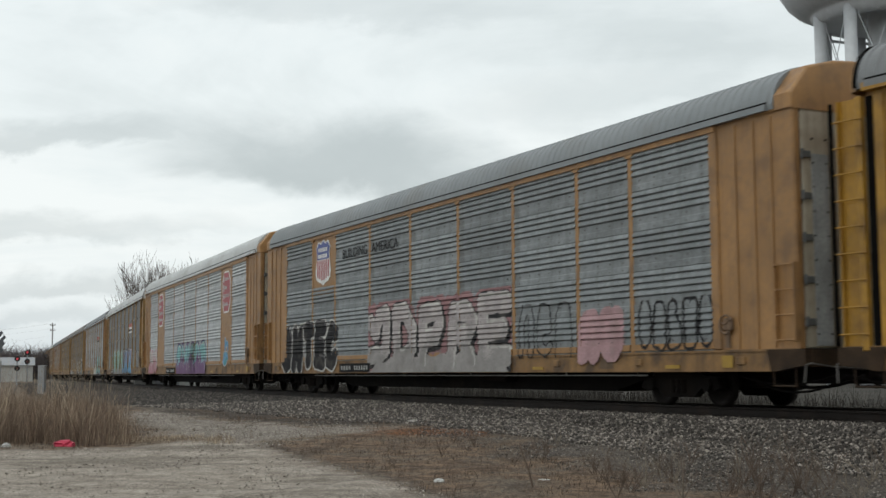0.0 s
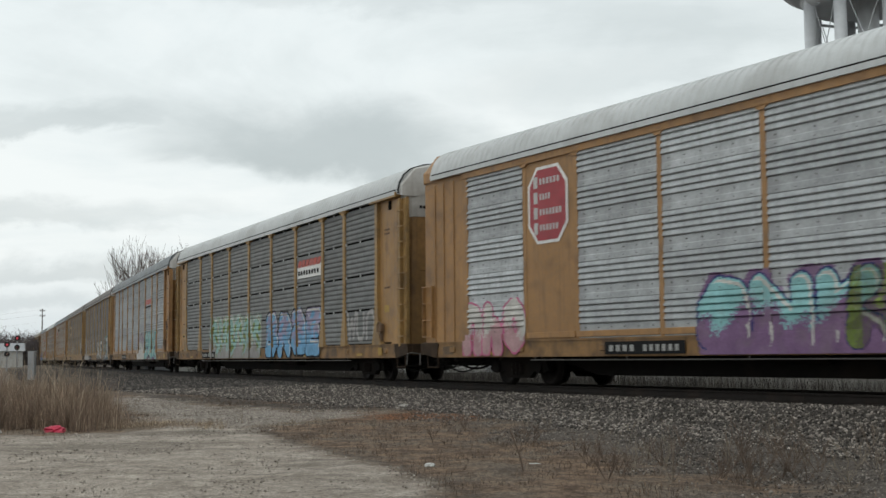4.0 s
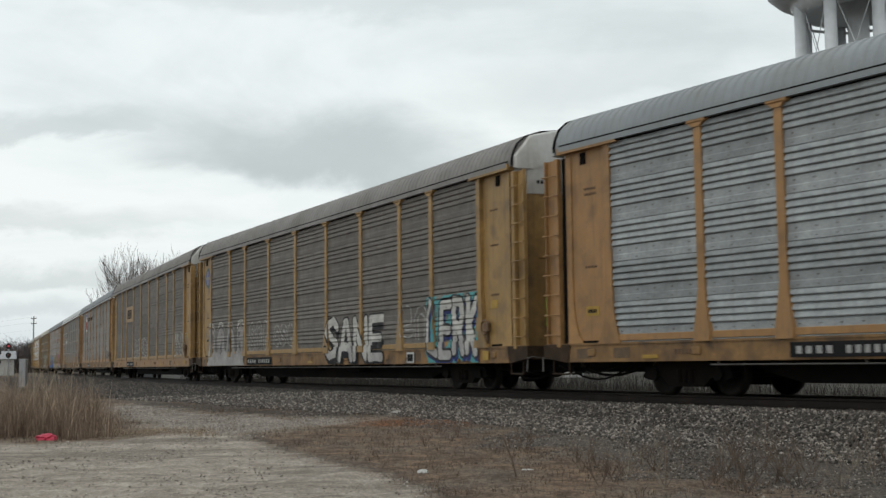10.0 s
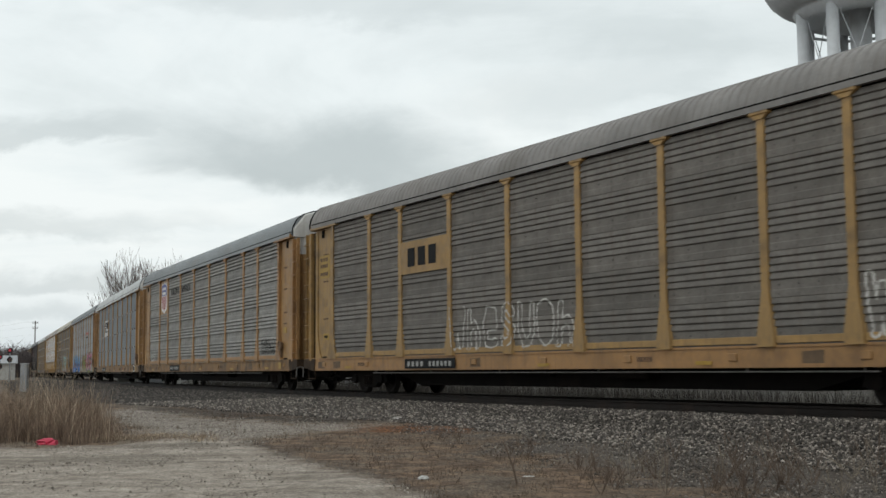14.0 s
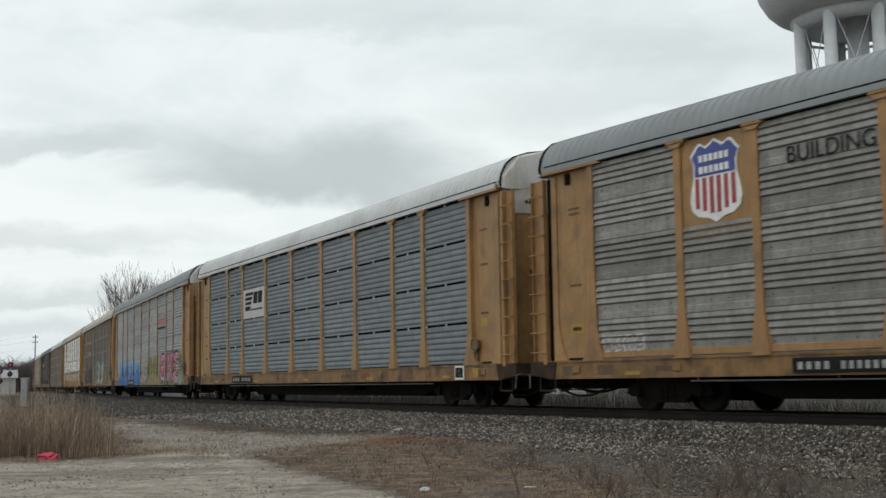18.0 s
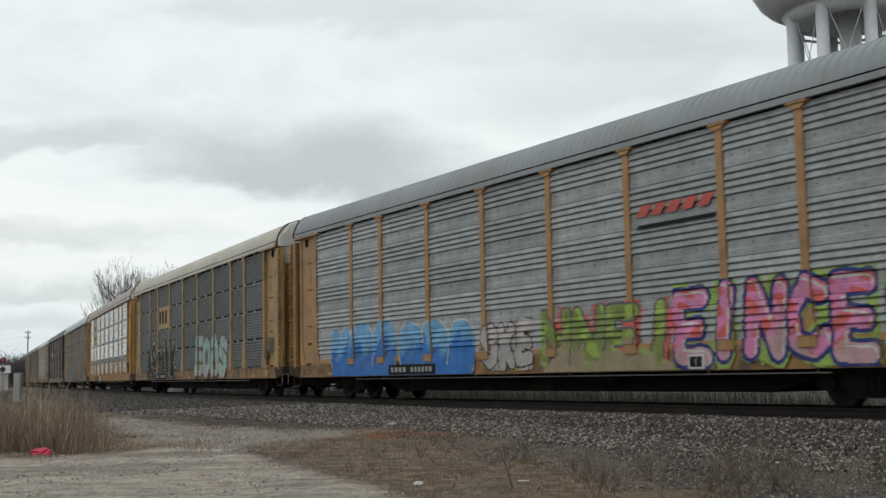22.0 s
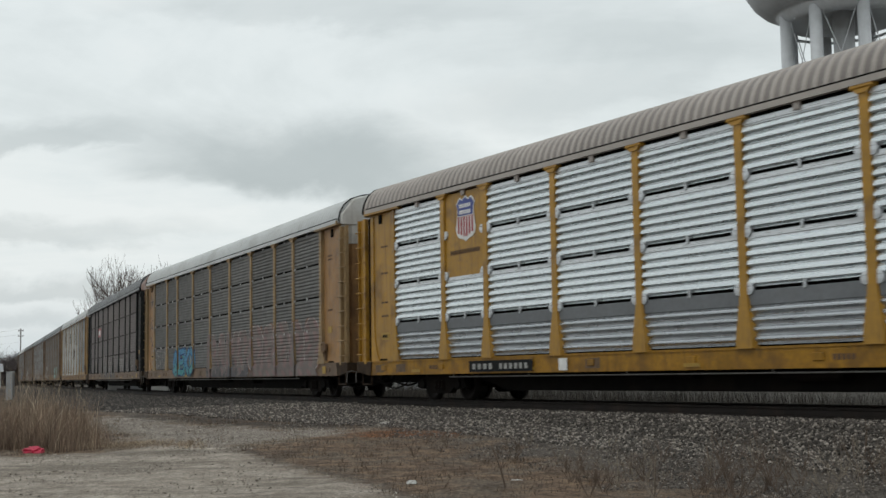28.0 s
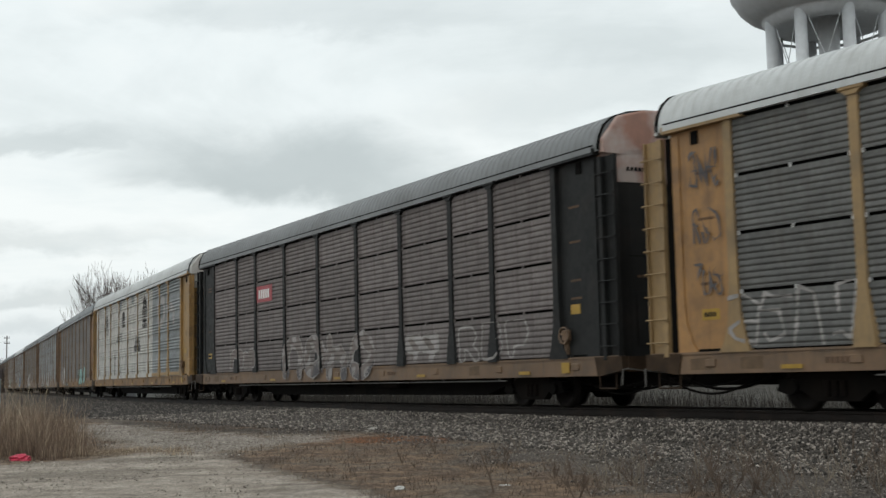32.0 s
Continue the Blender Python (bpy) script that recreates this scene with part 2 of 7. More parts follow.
ROOF = {
    "grey": material("grey_roof_sheet", (0.23, 0.25, 0.26), 0.55, 0.2, grime=(0.17, 0.17, 0.16), grime_amount=0.5, vary=0.15, scale=0.6, streak=0.3),
    "brownish": material("brownish_roof_sheet", (0.205, 0.195, 0.185), 0.6, 0.1, grime=(0.13, 0.118, 0.105), grime_amount=0.6, vary=0.22, scale=1.0, streak=0.45),
    "white": material("pale_roof_sheet", (0.50, 0.52, 0.52), 0.5, 0.1, grime=(0.3, 0.3, 0.29), grime_amount=0.5, vary=0.1, scale=0.6, streak=0.3),
    "cream": material("cream_roof_sheet", (0.45, 0.43, 0.37), 0.55, 0.1, grime=(0.3, 0.28, 0.24), grime_amount=0.4, vary=0.1, scale=0.6, streak=0.2),
    "beige": material("beige_roof_sheet", (0.38, 0.345, 0.315), 0.55, 0.1, grime=(0.26, 0.235, 0.21), grime_amount=0.4, vary=0.1, scale=0.6, streak=0.2),
    # Darker copy of the beige sheet: paints the shade between the ribs.
    "trough": material("shaded_roof_trough", (0.215, 0.192, 0.178), 0.6, 0.1, grime=(0.15, 0.13, 0.12), grime_amount=0.4, vary=0.15, scale=0.8),
    "dark": material("dark_roof_sheet", (0.19, 0.20, 0.205), 0.55, 0.2, grime=(0.11, 0.11, 0.11), grime_amount=0.5, vary=0.15, scale=0.6, streak=0.3),
}
CREAM = material("cream_door_paint", (0.40, 0.36, 0.28), 0.6, grime=(0.16, 0.11, 0.075), grime_amount=0.5, streak=0.5, vary=0.16, scale=0.9)
CAPS = {
    "white": material("chalky_white_paint", (0.55, 0.55, 0.53), 0.6, grime=(0.25, 0.22, 0.19), grime_amount=0.5, streak=0.3, vary=0.1, scale=0.9),
    "tan": PAINT["tan"], "orange": PAINT["orange"],
    "rust": material("rusty_white_paint", (0.30, 0.16, 0.12), 0.7, grime=(0.45, 0.42, 0.4), grime_amount=0.7, vary=0.2, scale=0.6),
}
# Near-black: shade in gaps and slots is put into the colour; also black fittings.
M_DARK = material("gap_shade_and_black_parts", (0.007, 0.0065, 0.006), 0.85, vary=0.3, spec=0.05)
M_ENDSILL = material("sooty_end_sill", (0.05, 0.031, 0.018), 0.8, vary=0.4, scale=2.5, grime=(0.018, 0.013, 0.010), grime_amount=0.95, grime_scale=1.6, spec=0.2)
# Running gear: grime, plus the underside's shade put into near-black base colours.
M_STEEL = material("grimy_shade_dark_steel", (0.007, 0.006, 0.0055), 0.8, 0.0, grime=(0.016, 0.011, 0.008), grime_amount=0.5, vary=0.3, scale=4, spec=0.08)
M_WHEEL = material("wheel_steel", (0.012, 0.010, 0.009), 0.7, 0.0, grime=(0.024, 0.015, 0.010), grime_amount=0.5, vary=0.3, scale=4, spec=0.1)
M_WHITE = material("white_lettering", (0.72, 0.72, 0.70), 0.6, vary=0.15, scale=5)
M_BLACKP = material("black_plate_paint", (0.014, 0.014, 0.015), 0.7, vary=0.2, scale=5, spec=0.1)
M_CLIP = material("pale_clip", (0.46, 0.46, 0.45), 0.6, vary=0.15, scale=5)
M_MARK = material("worn_white_stencil", (0.32, 0.32, 0.305), 0.7, vary=0.3, scale=9)
M_RED = material("red_sign_paint", (0.31, 0.032, 0.042), 0.5, vary=0.2, scale=3)
M_REDL = material("red_stripe_paint", (0.42, 0.055, 0.035), 0.5, vary=0.2, scale=3)
M_BLUE = material("blue_emblem_paint", (0.045, 0.07, 0.27), 0.5, vary=0.2, scale=3)
M_YEL = material("yellow_label", (0.34, 0.205, 0.022), 0.5, vary=0.15, scale=5)
M_RIVET = material("rusty_rivet", (0.085, 0.078, 0.072), 0.75, vary=0.3, scale=5)
M_GALV = material("hose_grey_steel", (0.13, 0.122, 0.113), 0.6, 0.3, vary=0.3, scale=5)


# ---- mesh helpers ----
def mesh_of(name, verts, faces, mats=(), smooth=False, index=None):
    me = bpy.data.meshes.new(name)
    me.from_pydata([tuple(v) for v in verts], [], [tuple(f) for f in faces])
    for m in mats:
        me.materials.append(m)
    if index is not None:
        me.polygons.foreach_set("material_index", np.asarray(index, dtype=np.int32))
    if smooth:
        me.polygons.foreach_set("use_smooth", np.ones(len(me.polygons), dtype=bool))
    me.update()
    return me


class Shape:
    """Gathers boxes, tubes and prisms into one mesh."""

    def __init__(self):
        self.v, self.f, self.m = [], [], []

    def add(self, verts, faces, m=0):
        o = len(self.v)
        self.v += [tuple(p) for p in verts]
        self.f += [tuple(i + o for i in f) for f in faces]
        self.m += [m] * len(faces)
        return self

    def box(self, x0, x1, y0, y1, z0, z1, bevel=0.0, m=0):
        if bevel <= 0:
            v = [(x, y, z) for x in (x0, x1) for y in (y0, y1) for z in (z0, z1)]
            return self.add(v, [(0, 1, 3, 2), (4, 6, 7, 5), (0, 4, 5, 1), (2, 3, 7, 6), (0, 2, 6, 4), (1, 5, 7, 3)], m)
        b = min(bevel, (x1 - x0) / 2.1, (y1 - y0) / 2.1, (z1 - z0) / 2.1)
        bm = bmesh.new()
        bmesh.ops.create_cube(bm, size=1, matrix=Matrix.LocRotScale(((x0 + x1) / 2, (y0 + y1) / 2, (z0 + z1) / 2), None, (x1 - x0, y1 - y0, z1 - z0)))
        bmesh.ops.bevel(bm, geom=bm.edges[:], offset=b, segments=1, affect="EDGES")
        bm.verts.index_update()
        self.add([v.co[:] for v in bm.verts], [[v.index for v in f.verts] for f in bm.faces], m)
        bm.free()
        return self

    def prism(self, outline, axis, a0, a1, m=0):
        """Extrudes a closed outline (2D) along axis 0, 1 or 2."""
        n = len(outline)
        put = {0: lambda p, q, a: (a, p, q), 1: lambda p, q, a: (p, a, q), 2: lambda p, q, a: (p, q, a)}[axis]
        v = [put(p, q, a) for a in (a0, a1) for p, q in outline]
        f = [(i, (i + 1) % n, (i + 1) % n + n, i + n) for i in range(n)] + [tuple(range(n))[::-1], tuple(range(n, 2 * n))]
        return self.add(v, f, m)

    def tube(self, p, q, r0, r1=None, n=8, m=0):
        p, q = Vector(p), Vector(q)
        r1 = r0 if r1 is None else r1
        d = (q - p).normalized()
        s = d.orthogonal().normalized()
        t = d.cross(s)
        v = [c + (s * math.cos(k * math.tau / n) + t * math.sin(k * math.tau / n)) * r for c, r in ((p, r0), (q, r1)) for k in range(n)]
        f = [(k, (k + 1) % n, (k + 1) % n + n, k + n) for k in range(n)] + [tuple(range(n))[::-1], tuple(range(n, 2 * n))]
        return self.add(v, f, m)

    def pipe(self, pts, r, n=6):
        """One bent pipe through the points."""
        pts = [Vector(p) for p in pts]
        v = []
        for i, p in enumerate(pts):
            d = (pts[min(i + 1, len(pts) - 1)] - pts[max(i - 1, 0)]).normalized()
            s = d.cross(Vector((0, 1, 0.1))).normalized()
            t = d.cross(s)
            v += [p + (s * math.cos(k * math.tau / n) + t * math.sin(k * math.tau / n)) * r for k in range(n)]
        m = len(pts)
        f = [(i * n + k, i * n + (k + 1) % n, (i + 1) * n + (k + 1) % n, (i + 1) * n + k) for i in range(m - 1) for k in range(n)]
        return self.add(v, f + [tuple(range(n))[::-1], tuple(range((m - 1) * n, m * n))])

    def mesh(self, name, mats=(), smooth=False):
        return mesh_of(name, self.v, self.f, mats, smooth, self.m)


def part(name, me, parent, mat=None, at=(0, 0, 0), label="", turn=0.0):
    """One mesh object under a thing or part; mat overrides the shared mesh's own material."""
    ob = new(name, me)
    ob.parent = parent
    ob.matrix_basis = pose(*at, 0, 0, turn)
    if mat is not None:
        if not me.materials:
            me.materials.append(mat)
        ob.material_slots[0].link = "OBJECT"
        ob.material_slots[0].material = mat
    if label:
        ob["label"] = label
    return ob


def thing(name, label, category, group="", kind="", at=(0, 0, 0)):
    ob = new(name)
    ob.location = at
    return tagged(ob, label, category, group, kind)


# ---- the track's line: heading (degrees left of straight ahead) by distance along it ----
KNOTS = (-30, 15, 45, 75, 110, 2000)
HEADS = (41.5, 29.8, 24.7, 20.3, 20.2, 20.2)
S_AXIS = np.arange(-400.0, 1600.0, 1.0)
_h = np.radians(np.interp(S_AXIS + 0.5, KNOTS, HEADS))
_x = np.concatenate([[0], np.cumsum(-np.sin(_h))[:-1]])
_y = np.concatenate([[0], np.cumsum(np.cos(_h))[:-1]])
_h0 = math.radians(float(np.interp(0, KNOTS, HEADS)))
TRACK_OFF = 17.555
_x += TRACK_OFF * math.cos(_h0) - _x[400]
_y += TRACK_OFF * math.sin(_h0) - _y[400]


def line(s, off=0.0):
    """Places on the track's centre line, off metres to the camera's side."""
    s = np.asarray(s, float)
    h = np.radians(np.interp(s, KNOTS, HEADS))
    return np.stack([np.interp(s, S_AXIS, _x) - np.cos(h) * off, np.interp(s, S_AXIS, _y) - np.sin(h) * off], -1)


def from_line(xy):
    """Distance along the track and sideways towards the camera for places in the plan."""
    xy = np.asarray(xy, float)
    ss = np.concatenate([np.arange(-400, -60, 20.0), np.arange(-60, 160, 2.0), np.arange(160, 1500, 20.0)])
    pts = line(ss)
    out_s, out_l = np.zeros(len(xy)), np.zeros(len(xy))
    for i in range(0, len(xy), 4000):
        d = xy[i:i + 4000, None] - pts[None]
        k = (d ** 2).sum(-1).argmin(1)
        h = np.radians(np.interp(ss[k], KNOTS, HEADS))
        dd = d[np.arange(len(k)), k]
        out_s[i:i + 4000] = ss[k] + (-np.sin(h) * dd[:, 0] + np.cos(h) * dd[:, 1])
        out_l[i:i + 4000] = -np.cos(h) * dd[:, 0] - np.sin(h) * dd[:, 1]
    return out_s, out_l


def ground_z(xy):
    """The lot lies low beside the camera and rises a little to the track and to the far end."""
    s, l = from_line(xy)
    d = np.clip(17.5 - l, -25, 14.3)
    z = EYE[2] - (1.45 - 0.0141 * d - 0.0214 * (np.clip(s, -25, 32) - 13))
    beyond = np.clip((-l - 2.5) / 6.0, 0, 1)
    z = z - 0.25 * beyond
    return z


# ---- ground, ballast, rails ----
def spaced(lo, hi, step, far, grow=1.22):
    mid = list(np.arange(lo, hi + step / 2, step))
    out, d, x = [], step, hi
    while x < far:
        d *= grow
        x += d
        out.append(x)
    back, d, x = [], step, lo
    while x > -far:
        d *= grow
        x -= d
        back.append(x)
    return np.array(back[::-1] + mid + out)


def soft_noise(xy, scale, seed=0, octaves=4):
    """Smooth sums of waves in the plan, about -1 to 1."""
    rng = np.random.default_rng(seed)
    out, amp = np.zeros(len(xy)), 1.0
    for o in range(octaves):
        for _ in range(4):
            a = rng.uniform(0, math.tau)
            out += amp * 0.35 * np.sin((xy[:, 0] * math.cos(a) + xy[:, 1] * math.sin(a)) / scale * math.tau * rng.uniform(0.7, 1.4) + rng.uniform(0, 9))
        scale, amp = scale / 2.1, amp * 0.6
    return out


LOT = [(-60, 19.5), (-12, 20.5), (-7.6, 20.7), (-6.4, 20.7), (-5.5, 21.0), (-4.9, 21.9), (-4.2, 22.3), (-3.75, 21.9), (-3.3, 20.7), (-2.72, 19.2), (-2.0, 17.5), (-1.39, 16.6), (-1.0, 15.8), (-0.55, 14.4),
       (0.1, 12.6), (0.8, 10.0), (3, -20), (-60, -20)]
SPUR = [(-8.6, 30.2), (-8.3, 32.2), (-7.2, 32.0), (-5.77, 28.6), (-4.5, 27.2), (-2.65, 25.9), (-1.6, 25.6), (-1.7, 24.0), (-2.76, 23.2), (-3.43, 21.6), (-4.45, 22.2), (-5.6, 23.8), (-6.6, 26.0)]
DAMP = [(-8.5, 32.8), (-7.2, 33.0), (-4.0, 28.9), (-1.8, 26.8), (-1.4, 26.0), (-2.6, 26.0), (-4.5, 27.4), (-6.0, 29.2)]


def inside_depth(xy, poly):
    """Signed distance into a polygon of the plan (positive inside)."""
    best, inside = np.full(len(xy), 1e9), np.zeros(len(xy), bool)
    x, y = xy[:, 0], xy[:, 1]
    for (ax, ay), (bx, by) in zip(poly, poly[1:] + poly[:1]):
        dx, dy = bx - ax, by - ay
        k = np.clip(((x - ax) * dx + (y - ay) * dy) / (dx * dx + dy * dy), 0, 1)
        best = np.minimum(best, np.hypot(x - ax - k * dx, y - ay - k * dy))
        cross = ((ay > y) != (by > y)) & (x < dx * (y - ay) / (dy + 1e-12) + ax)
        inside ^= cross
    return np.where(inside, best, -best)


def lot_share(xy):
    d = inside_depth(xy, LOT)
    return np.clip((d + 0.16 * soft_noise(xy, 1.6, 3)) / 0.3 + 0.5, 0, 1)


def spur_share(xy):
    """Worn grey gravel that leads off the lot to the track."""
    return np.clip((inside_depth(xy, SPUR) + 0.4 * soft_noise(xy, 1.5, 6)) / 0.8 + 0.45, 0, 1)


def damp_share(xy):
    """Damp dark soil between the spur and the ballast."""
    edge = np.clip((inside_depth(xy, LOT) + 0.5) / 0.3, 0, 1) * np.clip((0.1 - inside_depth(xy, LOT)) / 0.3, 0, 1) * (xy[:, 0] > -3.6)
    return np.maximum(np.clip((inside_depth(xy, DAMP) + 0.35 * soft_noise(xy, 1.3, 16)) / 0.6 + 0.4, 0, 1), 0.7 * edge)


TOE_S, TOE_L = (4, 16, 20.6, 22.3, 24, 25.5, 27.5, 30.3, 32.6, 45, 70), (4.4, 4.9, 4.7, 5.2, 5.7, 6.2, 6.6, 7.2, 8.0, 9.0, 8.0)


def grey_share(xy):
    """Spilled grey gravel along the foot of the ballast."""
    s, l = from_line(xy)
    edge = np.interp(s, (4, 12, 16, 19, 24, 30, 33, 60), (8.2, 7.0, 6.2, 5.0, 5.6, 7.0, 8.0, 9.0)) + 0.8 * soft_noise(xy, 3.0, 5)
    return np.clip((edge - l) / 1.6 + 0.5, 0, 0.92) * (np.abs(l) < 12)


def rust_share(xy):
    d = ((xy[:, 0] + 0.4) / 2.4) ** 2 + ((xy[:, 1] - 24.3) / 1.1) ** 2
    return np.clip(1.2 - d + 0.5 * soft_noise(xy, 1.2, 8), 0, 1)


def beyond_share(xy):
    """Rough grass on the far side of the track."""
    side = -from_line(xy)[1]
    return np.clip((side - 1.5) / 2.0, 0, 1) * np.clip((64 - side) / 10, 0, 1)


def turf_share(xy):
    """Bleached winter turf farther out."""
    return np.clip((-from_line(xy)[1] - 12) / 10, 0, 1)


GX, GY = spaced(-14, 14, 0.2, 3000), spaced(10, 46, 0.22, 3000)
gxx, gyy = np.meshgrid(GX, GY)
gxy = np.stack([gxx.ravel(), gyy.ravel()], -1)
close = (np.abs(gxy[:, 0]) < 30) & (gxy[:, 1] > 0) & (gxy[:, 1] < 60)
gz = ground_z(gxy) + close * (0.015 * soft_noise(gxy, 2.5, 1) + 0.012 * soft_noise(gxy, 0.7, 2, 2) * (1 - 0.7 * lot_share(gxy)))


def ground_material():
    m = bpy.data.materials.new("lot_and_dry_grass_ground")
    m.use_nodes = True
    n, l = m.node_tree.nodes, m.node_tree.links
    b = n["Principled BSDF"]
    b.inputs["Roughness"].default_value = 0.95
    b.inputs["Specular IOR Level"].default_value = 0.2
    co = n.new("ShaderNodeTexCoord")

    def tex(scale, detail=6.0, rough=0.6, vec=None):
        t = n.new("ShaderNodeTexNoise")
        t.inputs["Scale"].default_value, t.inputs["Detail"].default_value, t.inputs["Roughness"].default_value = scale, detail, rough
        l.new(vec or co.outputs["Object"], t.inputs["Vector"])
        return t.outputs[0]

    def blend(fac, a, c, kind="MIX"):
        x = n.new("ShaderNodeMix")
        x.data_type, x.blend_type = "RGBA", kind
        for k, v in ((0, fac), (6, a), (7, c)):
            if isinstance(v, float):
                x.inputs[k].default_value = v
            elif isinstance(v, tuple):
                x.inputs[k].default_value = (*v, 1)
            else:
                l.new(v, x.inputs[k])
        return x.outputs[2]

    def span(src, a, c, lo=0.0, hi=1.0):
        x = n.new("ShaderNodeMapRange")
        for k, v in zip((1, 2, 3, 4), (a, c, lo, hi)):
            x.inputs[k].default_value = v
        l.new(src, x.inputs[0])
        return x.outputs[0]

    def share(name):
        a = n.new("ShaderNodeAttribute")
        a.attribute_name = name
        return a.outputs["Fac"]

    grain, speck, patch = tex(45, 8, 0.7), tex(14, 7, 0.7), tex(1.1, 6)
    dry = blend(span(tex(3.5, 8), 0.35, 0.65), (0.080, 0.055, 0.039), (0.23, 0.160, 0.108))
    dry = blend(span(patch, 0.45, 0.62, 0, 0.75), dry, blend(span(speck, 0.35, 0.65), (0.095, 0.078, 0.061), (0.20, 0.17, 0.135)))
    dry = blend(span(tex(0.9, 5, 0.6), 0.55, 0.68, 0, 0.7), dry, (0.055, 0.043, 0.034))
    gravel = blend(span(speck, 0.35, 0.65), (0.042, 0.037, 0.032), (0.145, 0.127, 0.110))
    stretched = n.new("ShaderNodeMapping")
    stretched.inputs["Scale"].default_value = (0.28, 1.2, 1.0)
    stretched.inputs["Rotation"].default_value = (0, 0, 0.12)
    l.new(co.outputs["Object"], stretched.inputs[0])
    lot = blend(span(tex(2.2, 10, 0.75), 0.36, 0.64), (0.225, 0.193, 0.158), (0.45, 0.396, 0.336))
    lot = blend(span(tex(0.9, 7, 0.65, stretched.outputs[0]), 0.50, 0.62, 0, 0.75), lot, (0.165, 0.142, 0.116))
    lot = blend(span(tex(5.0, 4, 0.5, stretched.outputs[0]), 0.62, 0.70, 0, 0.6), lot, (0.12, 0.103, 0.085))
    lot = blend(span(tex(30, 4, 0.6), 0.60, 0.70, 0, 0.75), lot, (0.085, 0.075, 0.063))
    lot = blend(span(tex(24, 5, 0.6), 0.60, 0.70, 0, 0.7), lot, (0.45, 0.42, 0.37))
    col = blend(share("grey"), dry, gravel)
    col = blend(share("rust"), col, blend(span(speck, 0.4, 0.6), (0.095, 0.050, 0.030), (0.215, 0.098, 0.046)))
    spur = blend(span(speck, 0.35, 0.65), (0.165, 0.144, 0.122), (0.35, 0.312, 0.268))
    spur = blend(span(tex(1.6, 7, 0.65), 0.48, 0.64, 0, 0.6), spur, (0.115, 0.092, 0.072))
    col = blend(share("spur"), col, spur)
    col = blend(share("damp"), col, blend(span(speck, 0.35, 0.65), (0.042, 0.035, 0.029), (0.095, 0.078, 0.064)))
    col = blend(share("lot"), col, lot)
    col = blend(share("beyond"), col, blend(span(tex(0.6, 7), 0.35, 0.65), (0.030, 0.027, 0.022), (0.065, 0.058, 0.048)))
    col = blend(share("turf"), col, blend(span(tex(0.3, 7), 0.35, 0.65), (0.034, 0.031, 0.026), (0.075, 0.069, 0.057)))
    col = blend(1.0, col, span(grain, 0.3, 0.7, 0.45, 1.5), "MULTIPLY")
    col = blend(1.0, col, span(speck, 0.3, 0.7, 0.62, 1.32), "MULTIPLY")
    l.new(col, b.inputs["Base Color"])
    bp = n.new("ShaderNodeBump")
    bp.inputs["Strength"].default_value, bp.inputs["Distance"].default_value = 0.9, 0.03
    l.new(grain, bp.inputs["Height"])
    l.new(bp.outputs[0], b.inputs["Normal"])
    return m


nx, ny = len(GX), len(GY)
ground_me = mesh_of("ground", np.column_stack([gxy, gz]), [(j * nx + i, j * nx + i + 1, (j + 1) * nx + i + 1, (j + 1) * nx + i) for j in range(ny - 1) for i in range(nx - 1)], [ground_material()], True)
for attr, share_of in (("lot", lot_share), ("spur", spur_share), ("damp", damp_share), ("grey", grey_share), ("rust", rust_share), ("beyond", beyond_share), ("turf", turf_share)):
    ground_me.attributes.new(attr, "FLOAT", "POINT").data.foreach_set("value", share_of(gxy).astype(np.float32))
tagged(new("ground", ground_me), "pale gravel lot and dry brown grass ground", "ground", kind="structure")


def strip(name, s_list, section, mats, closed=False, z_of=None):
    """Sweeps a cross-section (off, z) along the track."""
    v, f = [], []
    n = len(section)
    pts = [line(s_list, off) for off, z in section]
    for i in range(len(s_list)):
        for k, (off, z) in enumerate(section):
            v.append((pts[k][i][0], pts[k][i][1], z))
    m = n if closed else n - 1
    for i in range(len(s_list) - 1):
        for k in range(m):
            a, b = i * n + k, i * n + (k + 1) % n
            f.append((a, b, b + n, a + n))
    return mesh_of(name, v, f, mats)


S_RUN = np.concatenate([np.arange(-120, 140, 2.0), np.arange(140, 900, 10.0)])
M_RAIL = material("brown_rail_steel", (0.018, 0.014, 0.012), 0.7, 0.0, spec=0.2, grime=(0.045, 0.028, 0.02), grime_amount=0.5, vary=0.3, scale=2)
M_TIE = material("weathered_tie_wood", (0.075, 0.06, 0.05), 0.9, vary=0.35, scale=4, bump=0.01, stretch=(1, 6, 1))
M_BALLAST = material("ballast_bed", (0.060, 0.052, 0.045), 0.95, vary=0.4, scale=9, bump=0.03, bump_scale=18, grime=(0.07, 0.06, 0.05), grime_amount=0.6, grime_scale=14)

track = tagged(new("railway_track"), "railway track with brown steel rails on a grey stone ballast bed", "railway track", kind="structure")
RAIL_SECTION = [(-0.037, 0.0), (-0.037, -0.03), (-0.01, -0.045), (-0.01, -0.145), (-0.07, -0.165), (-0.07, -0.18),
                (0.07, -0.18), (0.07, -0.165), (0.01, -0.145), (0.01, -0.045), (0.037, -0.03), (0.037, 0.0)]
for side in (0.753, -0.753):
    part("rail", strip("rail", S_RUN, [(side + o, RAIL_Z + z) for o, z in RAIL_SECTION], [M_RAIL], True), track)
CROWN = RAIL_Z - 0.20
